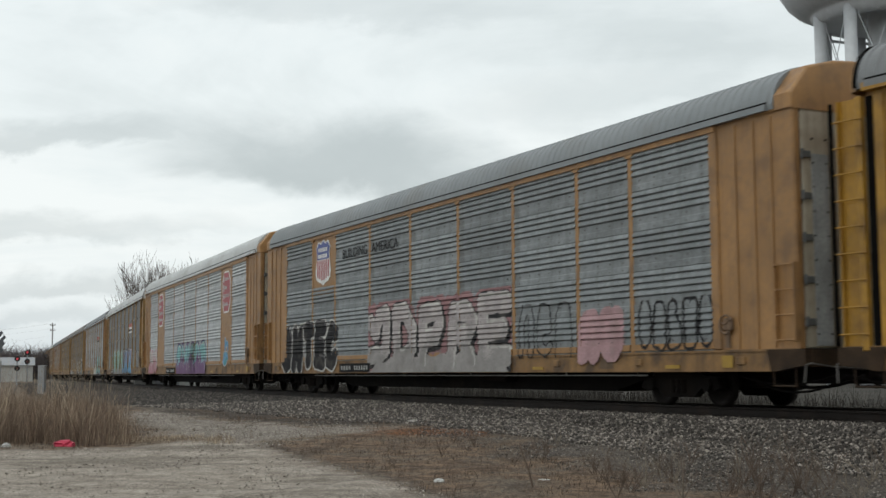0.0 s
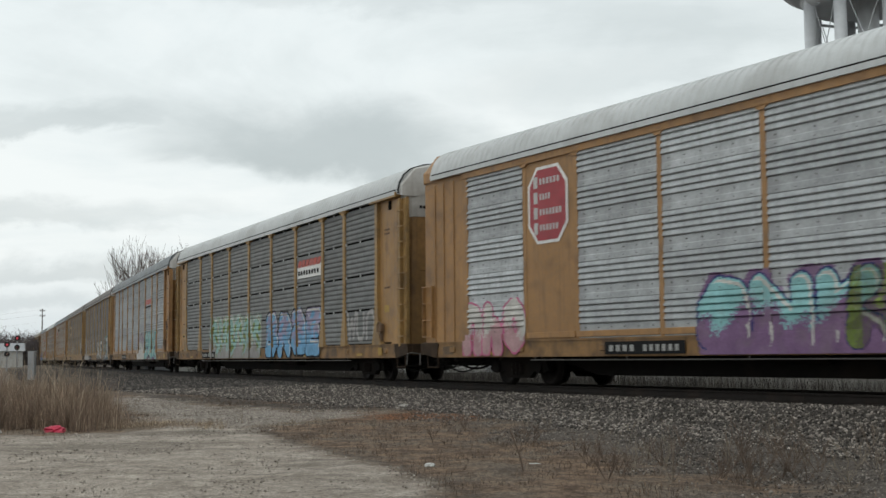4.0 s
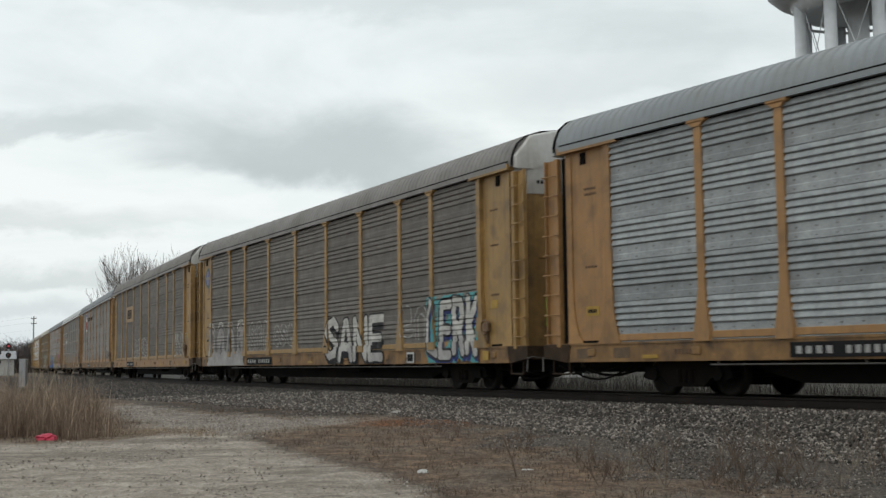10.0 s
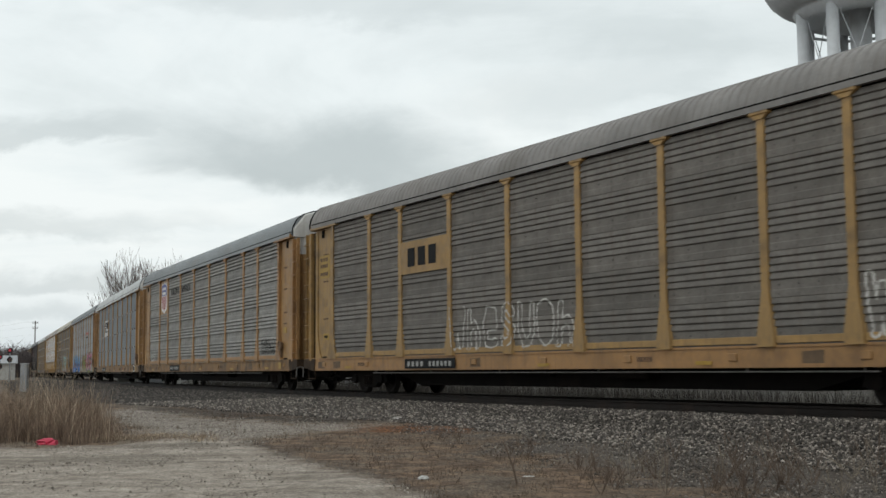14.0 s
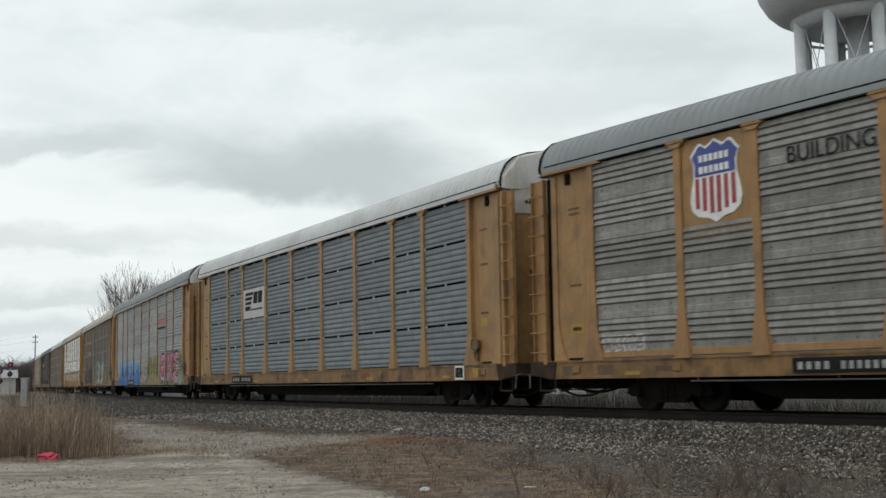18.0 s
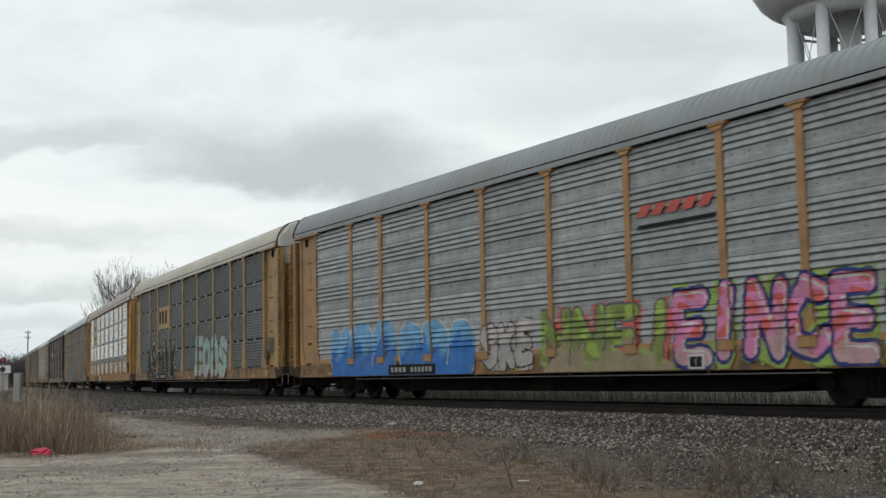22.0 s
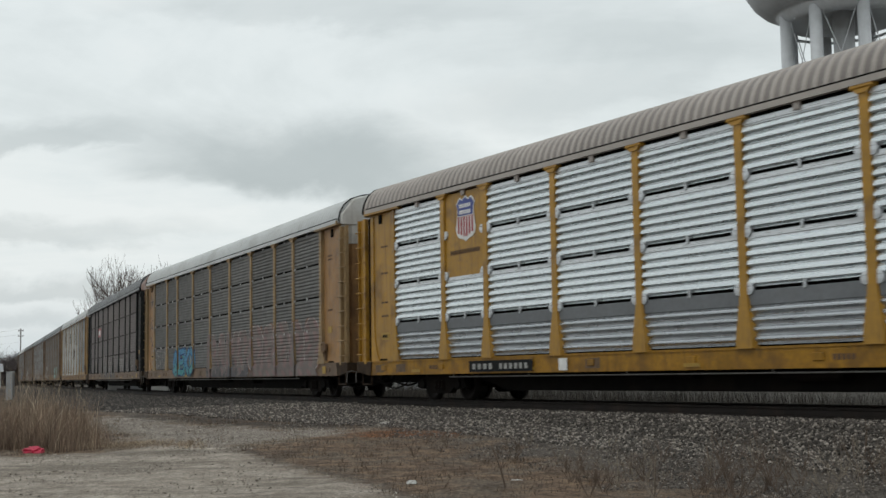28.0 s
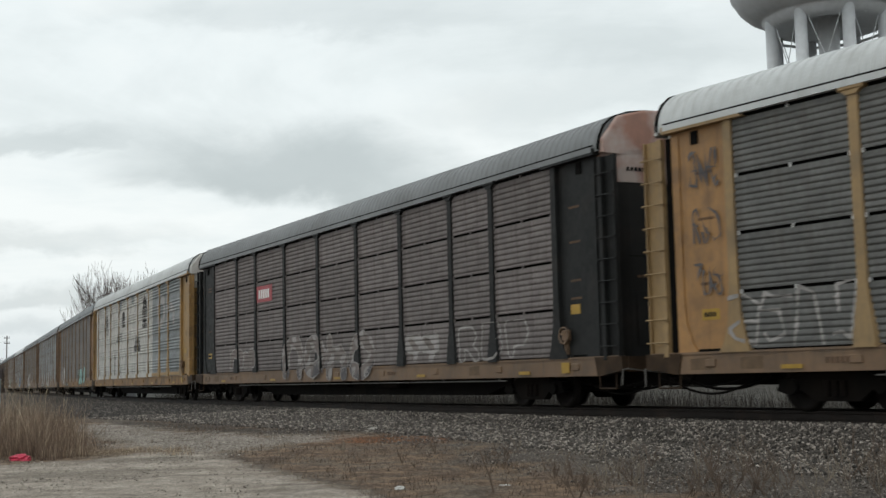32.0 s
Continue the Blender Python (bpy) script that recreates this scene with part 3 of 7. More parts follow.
part("ballast_bed", strip("ballast_bed", S_RUN, [(4.6, -0.6), (3.9, 0.2), (1.75, CROWN - 0.03), (1.3, CROWN), (-1.3, CROWN), (-1.75, CROWN - 0.03), (-4.2, 0.1), (-4.6, -0.6)], [M_BALLAST]), track)
tie_mesh = Shape().box(-0.115, 0.115, -1.3, 1.3, -0.09, 0.045, 0.012).mesh("tie", [M_TIE])
for s in np.arange(2, 110, 0.55):
    p, q = line(s), line(s + 0.1)
    o = part("tie", tie_mesh, track, None, (p[0], p[1], CROWN - 0.02), turn=math.degrees(math.atan2(q[1] - p[1], q[0] - p[0])))

# ---- the train ----
M_MID = ZINC["dark"]
POSTS = (11.75, 9.1, 7.1, 4.3, 1.45, -1.45, -4.3, -7.1, -9.1, -11.75)
Z_SILL, Z_SILL_TOP, Z_PANEL, Z_TOP, Z_EAVE = 0.67, 1.03, 1.06, 5.13, 5.24
CAR_SPACING, SPEED = 28.6, 10.621


@functools.lru_cache(None)
def panel_mesh(width, height, style):
    """A pressed side panel: ribs across, with flat riveted bands on the older pattern."""
    prof = panel_profile(height, style)
    flat = height * 0.36
    v = [(x, y, z) for y, z in prof for x in (-width / 2, width / 2)]
    f = [(2 * i, 2 * i + 2, 2 * i + 3, 2 * i + 1) for i in range(len(prof) - 1)]
    o = len(v)
    v += [(x, -0.03, z) for z in (0, height) for x in (-width / 2, width / 2)]
    f += [(0, 1, o + 1, o), (2 * len(prof) - 2, o + 2, o + 3, 2 * len(prof) - 1), tuple([o] + [2 * i for i in range(len(prof))][::1] + [o + 2]),
          tuple([o + 3] + [2 * i + 1 for i in range(len(prof))][::-1] + [o + 1])]
    sh = Shape().add(v, f)
    if style.startswith("rib"):
        k = max(3, int(width / 0.42))
        for i in range(k):
            x = -width / 2 + width * (i + 0.5) / k
            sh.box(x - 0.014, x + 0.014, 0.0, 0.026, flat * 0.69, flat * 0.78, m=2)
            sh.box(x - 0.011, x + 0.011, 0.0, 0.032, flat * 0.16, flat * 0.23, m=2)
    me = sh.mesh("panel")
    if style.startswith("rib"):
        # the flat band is a strip of its own sheet
        me.polygons.foreach_set("material_index", [2 if sh.m[k] == 2 else 1 if k < 3 else 0 for k in range(len(me.polygons))])
    elif style.startswith("wide"):
        me.polygons.foreach_set("material_index", [1 if len(prof) - 5 < k < len(prof) - 1 else 0 for k in range(len(me.polygons))])
    return me


@functools.lru_cache(None)
def post_mesh(kind):
    """Upright post with a short cross-piece at its head."""
    top = Z_TOP - Z_SILL_TOP
    wide, out_y = (0.098, 0.056) if kind == "broad" else (0.075, 0.018)
    sh = Shape().box(-wide, wide, -0.05, out_y, 0.0, top + 0.06, 0.012)
    head = wide + 0.15
    sh.box(-head, head, -0.05, out_y + 0.045, top - 0.03, top + 0.085, 0.02)
    sh.prism([(-wide - 0.09, top - 0.032), (-wide - 0.003, top - 0.105), (wide + 0.003, top - 0.105), (wide + 0.09, top - 0.032)], 1, -0.05, out_y + 0.03)
    if kind == "broad":
        o = [(-0.25, 0.0), (0.25, 0.0), (0.25, 0.20), (wide + 0.003, 0.98), (-wide - 0.003, 0.98), (-0.25, 0.20)]
        n = len(o)
        out = [0.085, 0.085, 0.08, out_y + 0.002, out_y + 0.002, 0.08]
        v = [(x, -0.05, z) for x, z in o] + [(x * 0.8, d, z) for (x, z), d in zip(o, out)]
        sh.add(v, [(i, (i + 1) % n, (i + 1) % n + n, i + n) for i in range(n)] + [tuple(range(n, 2 * n))])
    return sh.mesh("post")


ROOF_SECTION = [(1.525, 5.17), (1.535, 5.27), (1.49, 5.47), (1.37, 5.70), (1.15, 5.88), (0.79, 6.00), (0.38, 6.055), (0.0, 6.075)]
ROOF_SECTION = ROOF_SECTION + [(-y, z) for y, z in ROOF_SECTION[-2::-1]]


def rounded(section, n=3):
    """The section with each curved stretch cut finer."""
    pts = [Vector((y, z)) for y, z in section]
    out = [section[0], section[1]]
    for i in range(1, len(pts) - 2):
        p0, p1, p2, p3 = pts[max(i - 1, 1)], pts[i], pts[i + 1], pts[min(i + 2, len(pts) - 2)]
        for k in range(1, n + 1):
            t = k / n
            q = 0.5 * (2 * p1 + (p2 - p0) * t + (2 * p0 - 5 * p1 + 4 * p2 - p3) * t * t + (3 * p1 - p0 - 3 * p2 + p3) * t ** 3)
            out.append((q.x, q.y))
    return out + [section[-1]]


ROOF_FINE = rounded(ROOF_SECTION)


@functools.lru_cache(None)
def roof_mesh(half, striped=False):
    """Roof of ribbed sheet, rounded to the eaves, with narrow folded ribs across it; a striped one has shade painted
    into its troughs.
    """
    xs, up = [], []
    x = -half
    while x < half:
        for dx, k in ((0.0, 0.0), (0.115, 0.0), (0.140, 1.0), (0.200, 1.0), (0.225, 0.0)):
            if x + dx < half:
                xs.append(x + dx), up.append(k)
        x += 0.245
    xs.append(half), up.append(0.0)
    v, f, n = [], [], len(ROOF_FINE)
    for x, k in zip(xs, up):
        for j, (y, z) in enumerate(ROOF_FINE):
            kk = 1.0 + 0.012 * k * (1 < j < n - 2)
            v.append((x, y * kk, 4.2 + (z - 4.2) * kk))
    for i in range(len(xs) - 1):
        for j in range(n - 1):
            a = i * n + j
            f.append((a, a + n, a + n + 1, a + 1))
    for e in (0, (len(xs) - 1) * n):
        f.append(tuple(range(e, e + n)) if e else tuple(range(n))[::-1])
    me = mesh_of("roof", v, f)
    if striped:
        me.materials.append(ROOF["beige"]), me.materials.append(ROOF["trough"])
        me.polygons.foreach_set("material_index", [int(k < (len(xs) - 1) * (n - 1) and up[k // (n - 1)] == 0.0 and up[k // (n - 1) + 1] == 0.0) for k in range(len(me.polygons))])
    return me


@functools.lru_cache(None)
def eave_mesh(half):
    """Smooth rail along the foot of the roof sheet."""
    sh = Shape()
    for sd in (1, -1):
        y0, y1 = sorted((sd * 1.47, sd * 1.582))
        sh.prism([(y0, 5.165), (y1, 5.165), (y1, 5.275), (y0, 5.295)] if sd > 0 else [(y0, 5.165), (y1, 5.165), (y1, 5.295), (y0, 5.275)], 0, -half, half)
    return sh.mesh("eave_rail")


@functools.lru_cache(None)
def eave_shade_mesh(half):
    """Near-black strip, added as the shadow line between the eave rail and the roof sheet."""
    sh = Shape()
    for sd in (1, -1):
        y0, y1 = sorted((sd * 1.5, sd * 1.56))
        sh.box(-half, half, y0, y1, 5.284, 5.312)
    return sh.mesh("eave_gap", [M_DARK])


CAP_SECTION = [(1.50, 5.135), (1.50, 5.40), (1.09, 5.90), (0.45, 6.055), (0.0, 6.09), (-0.45, 6.055), (-1.09, 5.90), (-1.50, 5.40), (-1.50, 5.135)]


def door_plan(start, half, out):
    """Plan of the rounded end doors."""
    side = [(start, half)] + [(13.18 + 0.42 * math.sin(a) + out, half - 0.5 + 0.5 * math.cos(a)) for a in np.linspace(0, math.pi / 2, 7)]
    return side + [(x, -y) for x, y in side[::-1]]


@functools.lru_cache(None)
def flat_door_mesh():
    """Flat folding end door that fills the wagon's end."""
    return Shape().box(13.74, 13.86, -1.28, 1.28, 1.06, 5.26, 0.015).mesh("end_door")


@functools.lru_cache(None)
def door_seam_mesh():
    return Shape().box(13.861, 13.90, -0.045, 0.045, 1.08, 5.3, 0.012).mesh("door_seam", [M_STEEL])


@functools.lru_cache(None)
def door_strip_mesh():
    """Bare zinc strip down the end door's edge."""
    return Shape().box(13.862, 13.878, 0.70, 1.08, 1.10, 4.4, 0.004).mesh("door_strip", [ZINC["light"]])


@functools.lru_cache(None)
def hinge_mesh():
    return Shape().box(13.84, 13.895, 1.10, 1.33, -0.06, 0.06, 0.01).tube((13.89, 1.30, -0.09), (13.89, 1.30, 0.09), 0.03, n=8).mesh("hinge", [M_MID])


@functools.lru_cache(None)
def bolt_mesh():
    return Shape().tube((13.855, 0, 0), (13.88, 0, 0), 0.022, n=6).mesh("bolt", [M_STEEL])


@functools.lru_cache(None)
def door_hatch_mesh():
    return Shape().box(13.602, 13.614, 0.15, 0.78, 1.25, 2.35, 0.01).mesh("door_hatch")


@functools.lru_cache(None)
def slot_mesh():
    """Near-black plate that paints the shade of the slot between the side plate and the ladder."""
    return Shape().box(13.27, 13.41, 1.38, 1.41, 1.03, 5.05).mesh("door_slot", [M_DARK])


@functools.lru_cache(None)
def fold_mesh():
    """Raised strip along the side plate, its foot flared."""
    return Shape().prism([(13.04, 5.05), (13.22, 5.05), (13.22, 1.035), (12.72, 1.035), (12.86, 1.22), (13.0, 1.6), (13.04, 2.0)][::-1], 1, 1.427, 1.452).mesh("plate_fold")


@functools.lru_cache(None)
def foot_gap_mesh():
    # Near-black strip laid on the plate, painting the shade of a gap.
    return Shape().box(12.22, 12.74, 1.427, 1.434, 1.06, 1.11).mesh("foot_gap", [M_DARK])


@functools.lru_cache(None)
def end_hose_mesh(y, sag, r):
    pts = [(11.9 + 2.3 * u, y - 0.15 * u, 0.60 - sag * math.sin(math.pi * u) ** 0.8) for u in np.linspace(0, 1, 9)]
    return Shape().pipe(pts, r).mesh("air_hose", [M_STEEL])


@functools.lru_cache(None)
def end_cap_mesh(start, end):
    """The roof's closing piece above the doors (for the end at +x)."""
    sh = Shape()
    v, f, n = [], [], len(CAP_SECTION)
    for x, k in ((start, 1.004), (end - 0.04, 1.004), (end - 0.01, 0.99), (end, 0.97)):
        for y, z in CAP_SECTION:
            v.append((x, y * k, 4.6 + (z - 4.6) * k))
    for i in range(3):
        for j in range(n - 1):
            a = i * n + j
            f.append((a, a + n, a + n + 1, a + 1))
    f.append(tuple(range(3 * n, 4 * n)))
    o = len(v)
    if end > 13.7:
        return sh.add(v, f).mesh("end_cap")
    plan = door_plan(13.15, 1.403, 0.02)
    m = len(plan)
    v += [(x, y, z) for z in (4.55, 5.22) for x, y in plan]
    f += [(o + i, o + (i + 1) % m, o + (i + 1) % m + m, o + i + m) for i in range(m)] + [tuple(range(o, o + m))]
    return sh.add(v, f).mesh("end_cap")


@functools.lru_cache(None)
def seal_mesh(x):
    """Dark rubber strip over the roof's last joint."""
    v, n = [], len(ROOF_SECTION)
    for xx, k in ((x - 0.04, 1.003), (x - 0.03, 1.016), (x + 0.03, 1.016), (x + 0.04, 1.003)):
        v += [(xx, y * k, 4.2 + (z - 4.2) * k) for y, z in ROOF_SECTION]
    f = [(i * n + j, (i + 1) * n + j, (i + 1) * n + j + 1, i * n + j + 1) for i in range(3) for j in range(n - 1)]
    return mesh_of("roof_seal", v, f, [M_DARK])


@functools.lru_cache(None)
def end_door_mesh():
    return Shape().prism(door_plan(13.0, 1.40, 0.0), 2, 1.03, 4.548).mesh("end_door")


@functools.lru_cache(None)
def door_latch_mesh():
    return Shape().box(13.60, 13.65, 0.05, 0.85, 3.12, 3.24, 0.01).mesh("door_latch", [M_DARK])


@functools.lru_cache(None)
def door_rib_mesh():
    return Shape().box(13.595, 13.625, -0.03, 0.03, 1.1, 4.5).mesh("door_rib")


@functools.lru_cache(None)
def flush_plate_mesh():
    """End side plate that runs flush to the corner, with its ribs."""
    return Shape().box(11.66, 13.86, 1.30, 1.465, 1.03, Z_TOP + 0.16, 0.03).box(11.62, 11.86, 1.40, 1.505, 1.065, Z_TOP + 0.14, 0.02).mesh("side_plate")


@functools.lru_cache(None)
def plate_rib_mesh():
    return Shape().box(-0.02, 0.02, 1.467, 1.487, 1.06, Z_TOP).mesh("plate_rib")


@functools.lru_cache(None)
def grab_mesh():
    sh = Shape()
    for i in range(4):
        z = 1.2 + i * 0.43
        sh.tube((13.38, 1.55, z), (13.86, 1.55, z), 0.014, n=6)
    for x in (13.38, 13.86):
        sh.box(x - 0.012, x + 0.012, 1.46, 1.56, 1.17, 2.52)
    return sh.mesh("grab_ladder")


@functools.lru_cache(None)
@functools.lru_cache(None)
def side_plate_mesh():
    return Shape().box(11.83, 13.26, 1.30, 1.425, 1.03, Z_TOP + 0.02, 0.015).mesh("side_plate")


@functools.lru_cache(None)
def corner_post_mesh():
    o = [(11.68, Z_TOP), (11.86, Z_TOP), (11.87, 2.3), (11.92, 1.6), (12.02, 1.25), (12.16, 1.035), (11.44, 1.035), (11.54, 1.3), (11.63, 1.7), (11.67, 2.3)]
    return Shape().prism(o[::-1], 1, 1.40, 1.527).mesh("corner_post")


@functools.lru_cache(None)
@functools.lru_cache(None)
@functools.lru_cache(None)
def header_mesh():
    sh = Shape().prism([(11.35, Z_TOP - 0.02), (13.35, Z_TOP - 0.02), (13.35, Z_TOP + 0.11), (11.6, Z_TOP + 0.11)], 1, 1.40, 1.58)
    sh.box(12.55, 12.72, 1.43, 1.452, Z_TOP - 0.30, Z_TOP - 0.06, 0, 1)
    return sh.mesh("header")


@functools.lru_cache(None)
def ladder_mesh():
    sh = Shape().box(13.415, 13.54, 1.406, 1.53, 0.98, 5.05, 0.015).box(13.90, 13.93, 1.40, 1.50, 0.98, 5.05, 0.008)
    sh.box(13.45, 13.91, 1.405, 1.42, 0.98, 5.05)
    for i in range(9):
        z = 1.25 + i * 0.43
        sh.tube((13.38, 1.55, z), (13.95, 1.55, z), 0.014, n=6)
        sh.box(13.38, 13.40, 1.5, 1.56, z - 0.015, z + 0.015).box(13.93, 13.95, 1.5, 1.56, z - 0.015, z + 0.015)
    return sh.mesh("ladder")


@functools.lru_cache(None)
def sill_mesh():
    sh = Shape()
    for sd in (1, -1):
        y0, y1 = sorted((sd * 1.38, sd * 1.49))
        sh.prism([(-14.0, 0.78), (-13.2, Z_SILL), (13.2, Z_SILL), (14.0, 0.78), (14.0, Z_SILL_TOP), (-14.0, Z_SILL_TOP)], 1, y0, y1)
        for x in np.arange(-12.4, 12.5, 3.1):
            y2, y3 = sorted((sd * 1.49, sd * 1.52))
            sh.box(x - 0.12, x + 0.12, y2, y3, 0.79, 0.93, 0.01)
        y2, y3 = sorted((sd * 1.36, sd * 1.51))
        sh.box(-13.9, 13.9, y2, y3, Z_SILL_TOP - 0.012, Z_SILL_TOP + 0.03)
    return sh.mesh("side_sill")


@functools.lru_cache(None)
def end_sill_mesh():
    """Sooty end piece of the sill under the ladder."""
    return Shape().prism([(13.18, 0.68), (13.26, 0.664), (14.03, 0.77), (14.03, 1.045), (13.1, 1.045)], 1, 1.37, 1.515).box(13.98, 14.05, -1.37, 1.37, 0.74, 1.04).mesh("end_sill", [M_ENDSILL])


@functools.lru_cache(None)
def underframe_mesh():
    sh = Shape().box(-14.0, 14.0, -0.35, 0.35, 0.45, 1.0).box(-13.7, 13.7, -1.38, 1.38, 0.93, 1.02).prism([(-8.6, 0.55), (-7.4, 0.26), (7.4, 0.26), (8.6, 0.55), (8.6, 0.93), (-8.6, 0.93)], 1, -0.75, 0.75)
    for x in np.arange(-12, 12.1, 2.0):
        sh.box(x - 0.06, x + 0.06, -1.38, 1.38, 0.70, 0.93)
    sh.box(-3.2, -1.8, 0.5, 1.1, 0.45, 0.9, 0.05).tube((0.6, 0.85, 0.7), (2.0, 0.85, 0.7), 0.2, n=12)
    return sh.mesh("underframe")


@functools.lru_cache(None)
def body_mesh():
    # Closed box whose near-black colour stands in for shade behind the panels.
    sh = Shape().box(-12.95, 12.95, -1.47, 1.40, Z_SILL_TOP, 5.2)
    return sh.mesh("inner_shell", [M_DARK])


@functools.lru_cache(None)
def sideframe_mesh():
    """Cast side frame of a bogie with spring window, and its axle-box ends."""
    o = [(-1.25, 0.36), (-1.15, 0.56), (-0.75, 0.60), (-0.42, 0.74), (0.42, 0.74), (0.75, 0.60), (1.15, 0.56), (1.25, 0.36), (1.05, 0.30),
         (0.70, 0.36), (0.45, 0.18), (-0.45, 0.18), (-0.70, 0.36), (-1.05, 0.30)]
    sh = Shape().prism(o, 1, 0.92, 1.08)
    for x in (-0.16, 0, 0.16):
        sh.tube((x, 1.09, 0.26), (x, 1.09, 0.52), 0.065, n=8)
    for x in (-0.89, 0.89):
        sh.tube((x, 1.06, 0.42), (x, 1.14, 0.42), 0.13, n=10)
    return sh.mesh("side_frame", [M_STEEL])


@functools.lru_cache(None)
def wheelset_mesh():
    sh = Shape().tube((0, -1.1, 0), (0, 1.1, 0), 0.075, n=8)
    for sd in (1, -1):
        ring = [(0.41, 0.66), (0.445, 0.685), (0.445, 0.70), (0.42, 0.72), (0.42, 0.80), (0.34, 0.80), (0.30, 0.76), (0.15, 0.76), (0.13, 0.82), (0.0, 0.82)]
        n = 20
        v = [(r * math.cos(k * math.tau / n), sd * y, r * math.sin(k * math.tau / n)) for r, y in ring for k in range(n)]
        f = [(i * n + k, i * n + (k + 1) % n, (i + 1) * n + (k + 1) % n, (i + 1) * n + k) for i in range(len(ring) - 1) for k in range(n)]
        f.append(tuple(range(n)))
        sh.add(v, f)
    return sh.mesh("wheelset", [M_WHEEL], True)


@functools.lru_cache(None)
def bolster_mesh():
    return Shape().box(-0.22, 0.22, -1.0, 1.0, 0.40, 0.72, 0.03).box(-0.9, 0.9, -0.12, 0.12, 0.42, 0.52).mesh("bolster", [M_STEEL])


@functools.lru_cache(None)
def coupler_mesh():
    sh = Shape().box(13.7, 14.12, -0.09, 0.09, 0.60, 0.80, 0.02).prism([(14.05, -0.16), (14.30, -0.16), (14.36, 0.02), (14.26, 0.18), (14.05, 0.14)], 2, 0.56, 0.84)
    pts = [(13.9, 0.35, 0.72), (14.0, 0.4, 0.52), (14.15, 0.42, 0.40), (14.32, 0.4, 0.42)]
    for a, b in zip(pts, pts[1:]):
        sh.tube(a, b, 0.025, n=6)
    sh.tube((13.98, 1.3, 0.86), (13.98, 0.2, 0.70), 0.018, n=6)
    return sh.mesh("coupler", [M_STEEL])


@functools.lru_cache(None)
def lever_mesh():
    """Uncoupling lever across the wagon's end, with its hanging handle."""
    return Shape().pipe([(14.07, 0.22, 0.70), (14.08, 0.9, 0.74), (14.08, 1.42, 0.80), (14.06, 1.52, 0.78), (14.03, 1.54, 0.48)], 0.016).mesh("uncoupling_lever", [M_GALV])


@functools.lru_cache(None)
def step_mesh():
    sh = Shape()
    for x in (13.2, 13.75):
        sh.tube((x, 1.46, 0.80), (x, 1.46, 0.42), 0.016, n=6)
    sh.tube((13.19, 1.46, 0.42), (13.76, 1.46, 0.42), 0.018, n=6)
    return sh.mesh("stirrup_step")


@functools.lru_cache(None)
def rod_mesh():
    sh = Shape().tube((-9.5, 1.43, 0.60), (9.0, 1.43, 0.60), 0.015, n=6)
    for x in (-9.2, -6.5, -2.0, 2.0, 5.5, 8.8):
        sh.tube((x, 1.43, 0.60), (x, 1.43, 0.72), 0.014, n=6)
    return sh.mesh("brake_rod", [M_GALV])


def half_turn(ob):
    ob.matrix_basis = Matrix.Scale(-1, 4, (1, 0, 0)) @ ob.matrix_basis
    return ob


